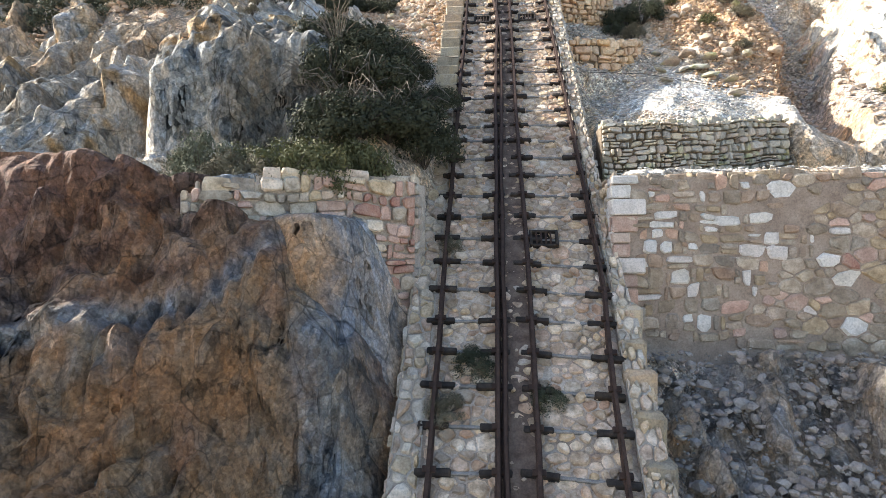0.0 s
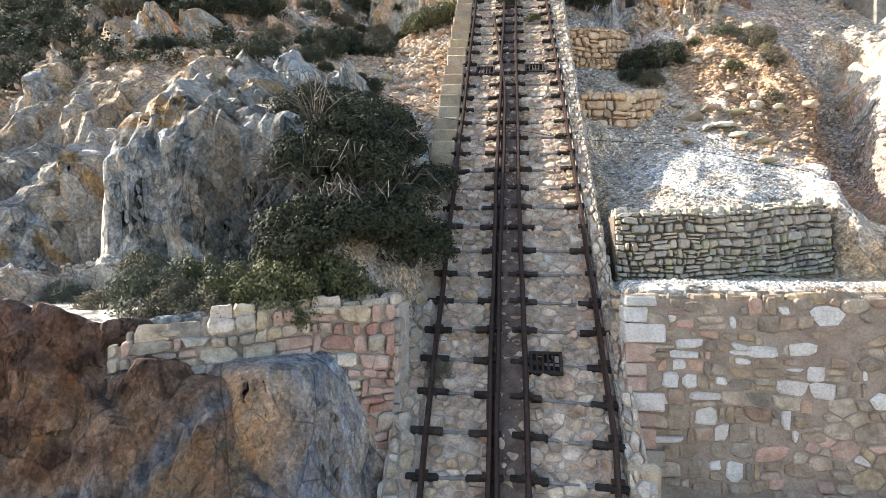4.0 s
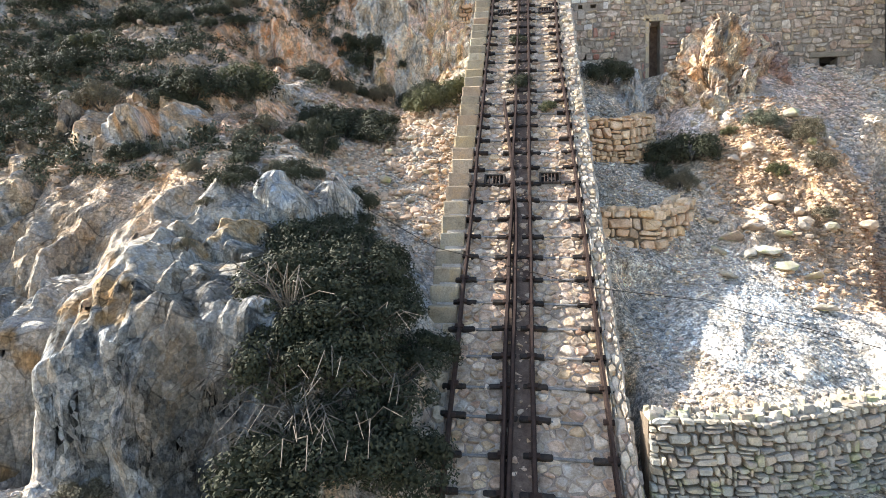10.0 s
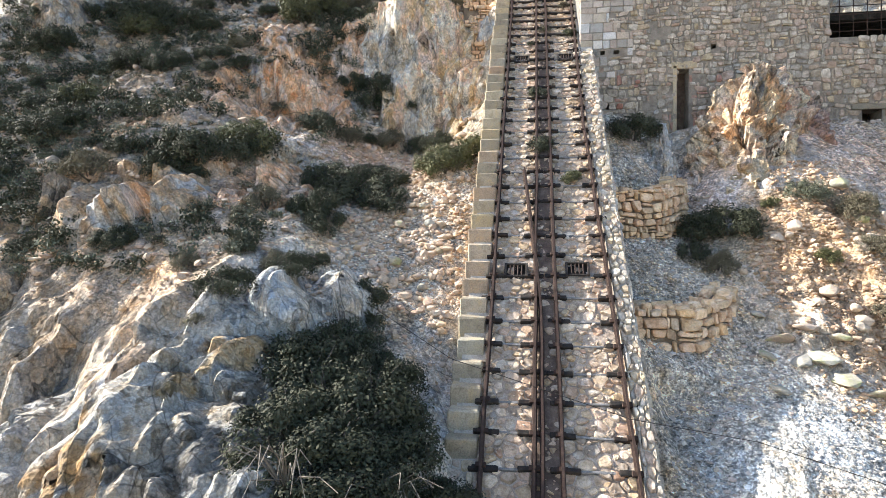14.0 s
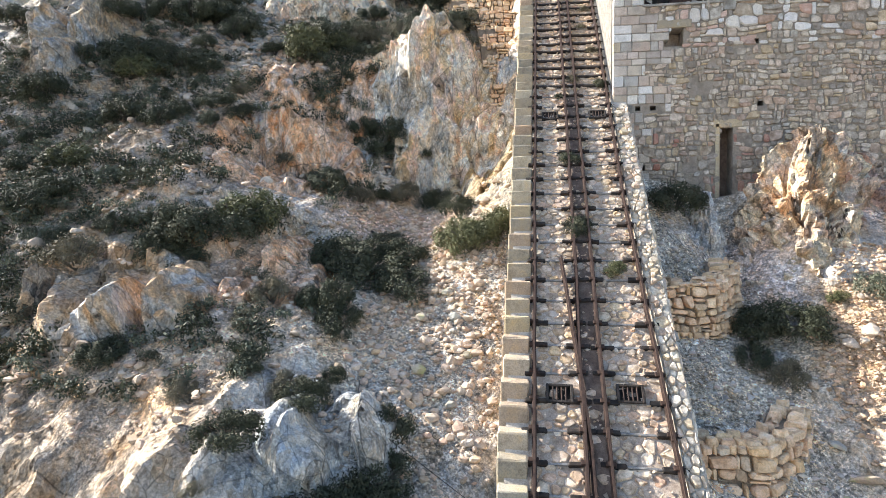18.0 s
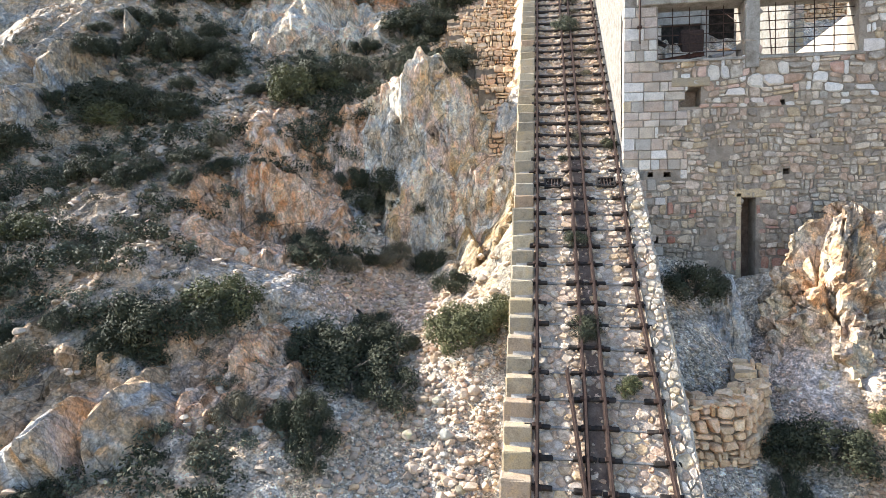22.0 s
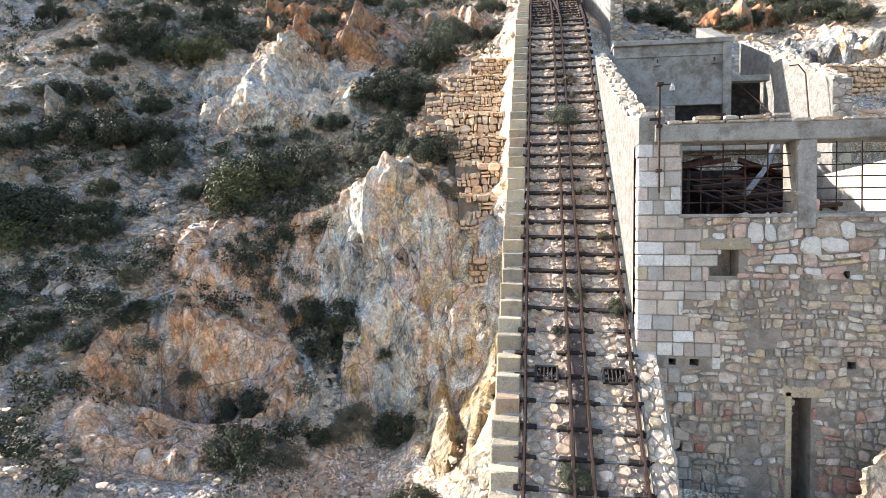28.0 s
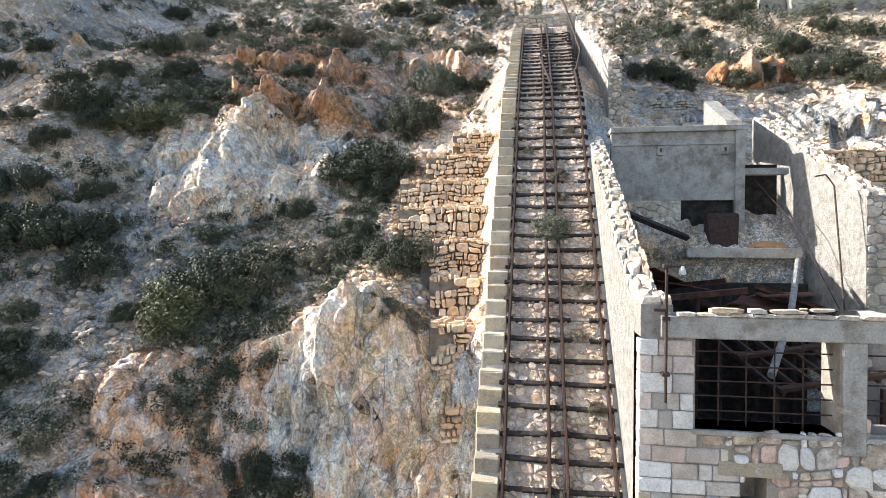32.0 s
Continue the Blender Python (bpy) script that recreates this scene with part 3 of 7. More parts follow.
def tones(x, c):
    """Base colours of the ground's kinds of rock, earth and gravel."""
    shape = np.shape(x) + (3,)
    col = np.zeros(shape) + (0.44, 0.385, 0.325)
    col = col * (1 + 0.18 * np.clip((c - 12) / 8, 0, 1))[..., None]
    high = 0.55 * np.clip((c - 28) / 4, 0, 1)[..., None]
    col = col * (1 - high) + high * np.array((0.42, 0.30, 0.215))
    n = fractal(x * 0.45, c * 0.45, 61, 5)[..., None]
    col = col + np.clip(n * 1.4, -0.5, 0.5) * np.array((0.20, 0.10, 0.02))
    grey = np.clip(fractal(x * 0.6 + 20, c * 0.6, 66, 5) * 2.2, 0, 1)[..., None]
    col = col * (1 - 0.6 * grey) + 0.6 * grey * np.array((0.40, 0.40, 0.41))
    for x0, c0, rx, rc, rgb, share in TINTS:
        m = (share * blob(x, c, x0, c0, rx, rc))[..., None]
        col = col * (1 - m) + m * np.array(rgb)
    ochre = np.clip(fractal(x * 1.1, c * 1.1, 83, 5) * 3.0 - 0.9, 0, 1)[..., None] * rockiness(x, c)[..., None]
    col = col * (1 - 0.6 * ochre) + 0.6 * ochre * np.array((0.50, 0.27, 0.10))
    pale = np.clip(fractal(x * 1.6 + 9, c * 1.3, 87, 5) * 3.0 - 0.6, 0, 1)[..., None] * rockiness(x, c)[..., None]
    col = col * (1 - 0.35 * pale) + 0.35 * pale * np.array((0.60, 0.58, 0.56))
    return np.clip(col, 0.03, 0.8)


TINTS = [
    (-4.5, 5.6, 3.6, 2.2, (0.20, 0.125, 0.08), 0.95), (-5.5, 7.0, 2.2, 0.45, (0.15, 0.085, 0.068), 0.9), (-2.6, 7.6, 1.2, 0.3, (0.26, 0.30, 0.35), 0.9), (-2.6, 6.2, 0.8, 1.0, (0.34, 0.19, 0.09), 0.7),
    (-4.4, 4.8, 1.6, 0.8, (0.17, 0.165, 0.15), 0.8), (-1.9, 6.2, 0.35, 1.2, (0.20, 0.23, 0.28), 0.9),
    (-5.0, 10.2, 2.4, 1.9, (0.38, 0.395, 0.41), 0.95), (-5.4, 11.5, 1.2, 0.6, (0.42, 0.40, 0.37), 0.7), (-7.3, 12.3, 2.4, 1.0, (0.44, 0.34, 0.25), 0.9), (-4.6, 9.9, 0.9, 0.25, (0.48, 0.30, 0.14), 0.6), (-8.6, 10.4, 2.2, 1.5, (0.40, 0.36, 0.31), 0.8), (-4.0, 12.7, 1.2, 0.8, (0.62, 0.61, 0.61), 0.9),
    (-9.0, 13.6, 2.6, 1.4, (0.44, 0.33, 0.24), 0.7), (-6.6, 15.0, 1.3, 1.0, (0.56, 0.40, 0.30), 0.8), (-11.0, 17.0, 3.5, 1.6, (0.42, 0.33, 0.28), 0.7),
    (-3.0, 14.6, 1.8, 2.8, (0.47, 0.42, 0.36), 0.85), (-2.1, 18.4, 0.9, 1.6, (0.40, 0.34, 0.26), 0.85), (-4.6, 17.4, 1.8, 0.9, (0.52, 0.41, 0.36), 0.85),
    (-8.1, 18.9, 1.6, 1.4, (0.58, 0.33, 0.20), 0.95), (-7.2, 19.3, 0.6, 1.5, (0.60, 0.50, 0.46), 0.85), (-8.4, 20.9, 1.7, 0.7, (0.58, 0.38, 0.27), 0.9), (-6.4, 20.9, 0.9, 1.0, (0.40, 0.40, 0.44), 0.8), (-5.4, 20.6, 0.8, 1.0, (0.53, 0.48, 0.46), 0.8), (-4.4, 21.7, 1.8, 1.4, (0.68, 0.62, 0.54), 0.95), (-3.0, 20.4, 1.5, 1.6, (0.44, 0.35, 0.22), 0.95), (-4.7, 20.0, 0.8, 0.5, (0.56, 0.36, 0.14), 0.7),
    (-10.4, 27.2, 2.4, 1.6, (0.64, 0.58, 0.54), 0.9), (-11.2, 26.8, 0.9, 0.9, (0.46, 0.48, 0.52), 0.7), (-9.3, 28.6, 1.4, 0.5, (0.60, 0.40, 0.29), 0.8), (-9.0, 29.9, 2.6, 0.7, (0.52, 0.25, 0.13), 0.9), (-11.5, 33.6, 5.0, 1.6, (0.54, 0.27, 0.15), 0.9), (-4.6, 31.0, 1.8, 1.4, (0.54, 0.34, 0.24), 0.9), (-6, 28.4, 1, 0.8, (0.44, 0.42, 0.42), 0.7), (-6.0, 36.0, 2.5, 1.2, (0.62, 0.54, 0.50), 0.8), (-15, 37, 5, 1.5, (0.52, 0.30, 0.19), 0.7),
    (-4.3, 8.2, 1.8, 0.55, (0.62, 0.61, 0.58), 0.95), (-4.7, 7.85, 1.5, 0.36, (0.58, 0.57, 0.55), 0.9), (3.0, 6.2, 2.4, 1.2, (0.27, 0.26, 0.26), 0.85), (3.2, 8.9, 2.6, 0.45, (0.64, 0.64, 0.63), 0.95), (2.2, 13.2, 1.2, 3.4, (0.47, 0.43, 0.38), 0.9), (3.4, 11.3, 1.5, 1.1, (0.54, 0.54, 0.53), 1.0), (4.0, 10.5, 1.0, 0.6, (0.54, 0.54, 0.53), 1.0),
    (5.2, 14.0, 1.3, 1.3, (0.46, 0.35, 0.25), 0.9), (6.2, 12.6, 0.45, 1.6, (0.42, 0.27, 0.18), 0.85), (7.0, 12.4, 0.5, 2.8, (0.36, 0.30, 0.27), 0.9), (8.3, 13.0, 1.2, 2.2, (0.56, 0.51, 0.43), 0.95), (3.4, 16.0, 1.0, 0.9, (0.46, 0.36, 0.32), 0.7),
    (4.5, 16.9, 0.8, 1.3, (0.42, 0.32, 0.22), 0.95), (5.3, 17.5, 0.7, 0.7, (0.40, 0.20, 0.19), 0.9), (4.5, 15.9, 0.8, 0.5, (0.60, 0.56, 0.54), 0.85), (2.3, 17.0, 0.5, 0.7, (0.60, 0.60, 0.62), 0.95), (6.8, 16.6, 1.2, 1.0, (0.55, 0.43, 0.37), 0.85),
    (-15.0, 22.0, 5.5, 5.0, (0.33, 0.285, 0.245), 0.75), (-12.5, 16.5, 3.0, 3.0, (0.36, 0.30, 0.25), 0.6), (-16.0, 29.5, 4.5, 3.0, (0.34, 0.29, 0.24), 0.7), (-8.6, 10.8, 1.6, 1.6, (0.29, 0.255, 0.22), 0.8),
    (8.0, 33.5, 2.2, 0.7, (0.36, 0.17, 0.09), 0.85), (10.0, 30.4, 2.2, 1.0, (0.42, 0.42, 0.42), 0.8), (10.0, 36.0, 8.0, 4.5, (0.37, 0.31, 0.24), 0.85),
]


def zoned(x, c, palette, seed):
    """Colours of a palette in wandering zones, with blocks that differ."""
    wx, wc = x + 0.5 * fractal(x * 1.3, c * 1.3, seed + 5, 4), c + 0.5 * fractal(x * 1.3, c * 1.3, seed + 9, 4)
    n = 1.15 * fractal(wx * 0.75, wc * 0.75, seed, 5, 0.55)
    block, crack = facets(wx * 1.2, wc * 0.8, 0.55, seed + 31, 0.0, 1.0)
    n = np.clip(0.5 + n + 0.45 * block / 0.55 + 0.25 * fractal(x * 4, c * 4, seed + 17, 3), 0, 1)
    stops = np.linspace(0, 1, len(palette))
    step = n * (len(palette) - 1)
    n = (np.floor(step) + np.clip((step - np.floor(step) - 0.5) * 2.2 + 0.5, 0, 1)) / (len(palette) - 1)
    return np.stack([np.interp(n, stops, [p[k] for p in palette]) for k in range(3)], -1)


def build_ground():
    xs = graded(-16.5, 11, 0.065, 1100, 60)
    cs = graded(3.6, 36.5, 0.065, 1100, 60)
    cs = np.concatenate([cs[cs <= 36.5], np.arange(36.6, 50, 0.14), cs[cs > 50]])
    cs = cs[(cs > -150) & (cs < 105)]
    x, c = np.meshgrid(xs, cs)
    e = lie(x, c)
    # the crags stand in hollows of the ground sheet
    for x0, c0, rx, rc, rough in COVER:
        e = e - 0.65 * rough * blob(x, c, x0, c0, rx, rc, 0.22) ** 2
    e = worn(e)
    y, z = c - e / 2, c + e / 2
    low = c < 2.2
    y, z = np.where(low, c * 1.8 - 1.9 + 0.0 * y, y), np.where(low, 1.6 + 0.12 * np.clip(c, -3, 3), z)
    rows, cols = x.shape
    me = bpy.data.meshes.new("ground")
    idx = np.arange(rows * cols).reshape(rows, cols)
    quads = np.stack([idx[:-1, :-1], idx[:-1, 1:], idx[1:, 1:], idx[1:, :-1]], -1).reshape(-1, 4)
    me.vertices.add(rows * cols)
    me.vertices.foreach_set("co", np.stack([x, y, z], -1).ravel())
    me.loops.add(quads.size)
    me.loops.foreach_set("vertex_index", quads.ravel())
    me.polygons.add(len(quads))
    me.polygons.foreach_set("loop_start", np.arange(len(quads)) * 4)
    me.polygons.foreach_set("use_smooth", np.zeros(len(quads), dtype=bool))
    me.update(calc_edges=True)
    tone = me.color_attributes.new("tone", "FLOAT_COLOR", "POINT")
    col = tones(x, c).reshape(-1, 3)
    solid = np.clip((rockiness(x, c) - 0.22) * 2.6, 0, 1).reshape(-1, 1)
    tone.data.foreach_set("color", np.concatenate([col, solid], 1).ravel())
    me.materials.append(ROCK)
    tagged(new("ground", me), "steep hillside of broken ochre, grey and white rock and scree", "hillside", kind="structure")



COVER = []


def whole(kind):
    """Numbers the connected patches of equal kind; tiny patches join a neighbour. Cells of -1 stay out."""
    while True:
        mark = np.where(kind >= 0, np.arange(kind.size).reshape(kind.shape), -1)
        for _ in range(4000):
            old = mark.copy()
            for axis in (0, 1):
                for flip in (slice(None), slice(None, None, -1)):
                    m, k = (mark[flip], kind[flip]) if axis == 0 else (mark[:, flip].T, kind[:, flip].T)
                    same = k[1:] == k[:-1]
                    m[1:] = np.where(same, np.maximum(m[1:], m[:-1]), m[1:])
            if (old == mark).all():
                break
        names, size = np.unique(mark, return_counts=True)
        small = np.isin(mark, names[size < 60]) & (mark >= 0)
        if not small.any():
            return mark
        joined = kind.copy()
        for axis in (0, 1):
            for way in (1, -1):
                near, free = np.roll(mark, way, axis), np.roll(small, way, axis)
                joined = np.where(small & (near >= 0) & ~free, near + 10 ** 6, joined)
        joined = np.where(small, joined, np.where(mark >= 0, mark + 10 ** 6, -1))
        if (joined == kind).all() or (small & (joined < 10 ** 6)).all() and not (joined[small] >= 10 ** 6).any():
            return np.where(small, -1, mark)
        kind = np.where(small & (joined < 10 ** 6), -1, joined)


def outcrop(name, label, x0, c0, rx, rc, lift, rough=1.0, step=0.045, material=None, sunk=0.22, tint=None, category="rock outcrop", pure=0.55, turn=0.0, palette=None, seed=300, free=False, relief=None, grit=None):
    """A crag of its own on the hillside: a patch of rock that stands out by lift, with sharp broken relief."""
    xs, cs = np.arange(x0 - rx * 1.4, x0 + rx * 1.4, step), np.arange(c0 - rc * 1.4, c0 + rc * 1.4, step)
    x, c = np.meshgrid(xs, cs)
    p = blob(x, c, x0, c0, rx, rc, 0.22)
    p = p * p * (3 - 2 * p)
    base = broad_lie(x, c) + 0.30 * fractal(x * 0.55, c * 0.55, 5, 4)
    base = base if free else shape_platforms(x, c, base)
    e = base + lift * p - sunk * (1 - p) * 2
    wx, wc = x + 0.16 * fractal(x * 1.1, c * 1.1, 43, 2) + turn * c, c + 0.16 * fractal(x * 1.1, c * 1.1, 48, 2)
    big, k1 = facets(wx * 1.25 + 0.25 * wc, wc * 0.7, 0.95, 111, 2.3, 0.9)
    mid, k2 = facets(wx * 1.2, wc * 0.8, 0.38, 121, 2.2, 1.0)
    tiny = facets(wx, wc, 0.2, 131, 1.9, 1.0)[0]
    grit = rough if grit is None else grit
    e = e + p * (rough * 1.15 * big + grit * (0.85 * mid + 0.55 * tiny) - max(rough, grit) * (0.30 * (1 - k1) ** 2 + 0.15 * (1 - k2) ** 2))
    sag = 0.10 * fractal(x * 1.5, c * 1.5, 71, 3) * p * rough
    chips = facets(wx, wc, 0.1, 141, 1.7, 1.0)[0]
    e = e + p * min(grit, 0.7) * 0.6 * chips
    if relief is not None:
        e = e + p * relief(x, c)
    e = worn(e)
    COVER.append((x0, c0, rx, rc, rough if rough < 0.1 else max(rough, 0.95)))
    rows, cols = x.shape
    keep = p > 0.004
    idx = np.arange(rows * cols).reshape(rows, cols)
    good = keep[:-1, :-1] & keep[:-1, 1:] & keep[1:, 1:] & keep[1:, :-1]
    quads = np.stack([idx[:-1, :-1], idx[:-1, 1:], idx[1:, 1:], idx[1:, :-1]], -1)[good]
    place = np.stack([x + sag, c - e / 2, c + e / 2], -1).reshape(-1, 3)
    col = tones(x, c).reshape(-1, 3)
    if palette:
        col = 0.12 * col + 0.88 * (palette(x, c) if callable(palette) else zoned(x, c, palette, seed)).reshape(-1, 3)
    if tint:
        col = (1 - pure) * col + pure * np.array(tint)
    # the joints part the crag into blocks
    block = facets(wx * 1.3, wc * 0.62, max(0.85, 0.55 * min(rx, rc) + 0.35), 111, 0.0, 1.0)[0].ravel()[quads[:, 0]]
    grid = np.full((rows - 1, cols - 1), -1, dtype=np.int64)
    if rough < 0.1:
        grid[good] = 0
    else:
        grid[good] = np.unique(block, return_inverse=True)[1]
    block = whole(grid)[good]
    thing = holder(name, (x0, 0, 0), label, category, "crags on the hillside")
    for kind in np.unique(block):
        own = quads[block == kind]
        live = np.unique(own)
        remap = np.zeros(rows * cols, dtype=np.int64)
        remap[live] = np.arange(len(live))
        me = bpy.data.meshes.new("rock_block")
        me.from_pydata((place[live] - (x0, 0, 0)).tolist(), [], remap[own].tolist())
        me.polygons.foreach_set("use_smooth", np.zeros(len(own), dtype=bool))
        tone = me.color_attributes.new("tone", "FLOAT_COLOR", "POINT")
        tone.data.foreach_set("color", np.concatenate([col[live], np.full((len(live), 1), 0.0 if rough < 0.1 else 1.0)], 1).ravel())
        me.materials.append(material or ROCK)
        new("rock_block", me).parent = thing
    return thing


GREYS = [(0.177, 0.177, 0.174), (0.296, 0.299, 0.296), (0.347, 0.344, 0.333), (0.267, 0.273, 0.273), (0.325, 0.230, 0.126), (0.355, 0.347, 0.333)]
CREAMS = [(0.446, 0.456, 0.465), (0.614, 0.567, 0.502), (0.670, 0.651, 0.614), (0.614, 0.474, 0.400), (0.595, 0.465, 0.307), (0.651, 0.614, 0.539)]
ORANGES = [(0.70, 0.58, 0.51), (0.68, 0.43, 0.28), (0.72, 0.54, 0.42), (0.64, 0.36, 0.21), (0.74, 0.64, 0.57), (0.56, 0.55, 0.57)]
REDS = [(0.36, 0.17, 0.09), (0.45, 0.22, 0.11), (0.40, 0.28, 0.21), (0.50, 0.29, 0.16)]
BROWNS = [(0.30, 0.28, 0.26), (0.40, 0.32, 0.25), (0.44, 0.35, 0.25), (0.40, 0.40, 0.40), (0.48, 0.34, 0.22)]


def vein_line(x):
    return np.interp(x, [-7, -6, -4.7, -3.3, -2.44, -1.9], [5.6, 5.8, 6.1, 6.55, 7.31, 7.5])


def rusty_tones(x, c):
    """Maroon beds above a blue-grey vein, ochre-brown massive rock below it."""
    n = fractal(x * 1.3, c * 1.3, 410, 5, 0.55)
    d = c - vein_line(x) + 0.22 * fractal(x * 1.1, c * 1.1, 420, 4)
    bands = np.clip(0.5 + 0.5 * np.sin(24 * d + 5 * fractal(x * 0.8, c * 0.8, 425, 4)) + 0.6 * n, 0, 1)[..., None]
    upper = (1 - bands) * np.array((0.105, 0.066, 0.052)) + bands * np.array((0.215, 0.145, 0.102))
    maroon = np.clip((d - 0.45) * 2.0, 0, 1)[..., None]
    upper = upper * (1 - 0.75 * maroon) + 0.75 * maroon * np.array((0.135, 0.08, 0.066))
    lower = np.zeros(np.shape(x) + (3,)) + (0.17, 0.122, 0.084)
    for seed, size, rgb, share in ((430, 1.0, (0.12, 0.124, 0.118), 0.85), (440, 1.5, (0.25, 0.14, 0.076), 0.75), (450, 2.2, (0.20, 0.155, 0.112), 0.6), (460, 1.8, (0.17, 0.095, 0.07), 0.6)):
        m = share * np.clip(fractal(x * size, c * size, seed, 5) * 4.0 - 0.5, 0, 1)[..., None]
        lower = lower * (1 - m) + m * np.array(rgb)
    col = np.where(d[..., None] > 0, upper, lower)
    streak = np.clip(fractal(x * 3.0, d * 9.0, 470, 4) * 2.6 + 0.15, 0, 1)[..., None]
    blue = (1 - streak) * np.array((0.10, 0.118, 0.145)) + streak * np.array((0.235, 0.26, 0.285))
    m = np.clip((0.17 - np.abs(d + 0.04)) / 0.12, 0, 1)[..., None]
    col = col * (1 - 0.8 * m) + 0.8 * m * blue
    m = 0.75 * np.clip((0.30 - np.abs(x + 2.1 + 0.15 * n)) / 0.15, 0, 1)[..., None] * np.clip((7.0 - c) / 0.4, 0, 1)[..., None]
    return col * (1 - m) + m * blue


def bedding(x, c):
    """Beds that lie along the vein and break off in steps."""
    d = c - vein_line(x) + 0.15 * fractal(x * 1.1, c * 1.1, 420, 4)
    step = (d * 4.5) % 1.0
    beds = np.where(d > 0, 0.13 * (1 - step) * (0.5 + fractal(x * 1.4, c * 1.4, 480, 3)), 0.0)
    wx = x + 0.25 * fractal(x * 0.9, c * 0.9, 490, 4)
    joint = facets(wx * 1.5 + 0.2 * c, c * 0.55, 0.75, 495, 0.0, 1.0)
    return beds + np.where(d > 0, 0.3, 1.0) * (0.22 * joint[0] - 0.30 * (1 - joint[1]) ** 2)


outcrop("cliff", "rust-brown cliff with maroon beds and blue-grey veins", -4.2, 5.85, 3.3, 1.62, 0.06, 0.16, grit=0.62, palette=rusty_tones, step=0.034, relief=bedding)
outcrop("crag", "big grey limestone crag with ochre stains and vertical joints", -4.55, 10.2, 1.7, 1.6, 0.10, 0.26, grit=0.75, step=0.036, palette=GREYS, seed=323)
outcrop("crag", "fissured grey and brown crag beside a larger one", -7.7, 9.7, 1.4, 1.5, 0.15, 0.4, grit=0.8, palette=GREYS, seed=331)
outcrop("crag", "pale white-grey ridge of bare rock", -3.9, 12.5, 0.95, 0.7, 0.22, 0.6, palette=[(0.47, 0.46, 0.45), (0.56, 0.55, 0.53), (0.40, 0.42, 0.44), (0.58, 0.57, 0.55)], seed=335)
outcrop("crag", "brown jointed rock ledge among scrub", -8.4, 14.0, 1.5, 1.0, 0.25, 0.8, palette=BROWNS, seed=341)
outcrop("crag", "pinkish orange rock nose above the gully", -6.0, 15.2, 0.85, 1.1, 0.25, 0.75, palette=ORANGES, seed=347)
outcrop("crag", "brown jointed crag on the scrubby slope", -10.6, 12.4, 1.4, 1.1, 0.25, 0.8, palette=BROWNS, seed=343)
outcrop("scarp", "steep orange and pink eroded scarp", -7.9, 18.9, 1.9, 1.5, 0.15, 0.3, grit=0.6, palette=ORANGES, seed=353)
outcrop("crag", "pink and orange eroded rock bank under scrub", -7.4, 21.3, 2.0, 1.1, 0.2, 0.35, grit=0.6, palette=ORANGES, seed=357)
outcrop("crag", "white, cream and ochre crag with deep vertical fissures", -4.2, 21.2, 2.4, 2.1, 0.30, 0.42, grit=0.85, palette=CREAMS, seed=361)
outcrop("crag", "ochre jointed rock beside the stair", -2.55, 20.0, 0.85, 2.1, 0.04, 0.5, palette=[(0.33, 0.25, 0.15), (0.42, 0.35, 0.25), (0.38, 0.27, 0.14), (0.44, 0.39, 0.32)], seed=363)
outcrop("crag", "pale pink and bluish cliff under red earth", -10.0, 27.6, 3.7, 1.9, 0.75, 0.25, grit=0.6, palette=[(0.54, 0.54, 0.53), (0.68, 0.57, 0.46), (0.70, 0.63, 0.53), (0.68, 0.50, 0.38), (0.69, 0.61, 0.51)], seed=367)
outcrop("crag", "red-orange iron-rich rocks above a pale cliff", -9.2, 30.3, 2.8, 0.7, 0.35, 1.0, step=0.06, palette=REDS, seed=371)
outcrop("crag", "line of red-brown iron-rich rocks", -11.0, 33.6, 2.8, 0.7, 0.5, 1.1, step=0.07, palette=REDS, seed=373)
outcrop("crag", "orange and white rock band high on the slope", -5.6, 35.6, 2.4, 0.9, 0.4, 1.0, step=0.07, palette=ORANGES, seed=377)
outcrop("crag", "red-brown iron earth mound beyond the ruin", 8.2, 33.4, 1.7, 0.7, 0.7, 0.9, step=0.07, palette=REDS, seed=379, category="earth mound")


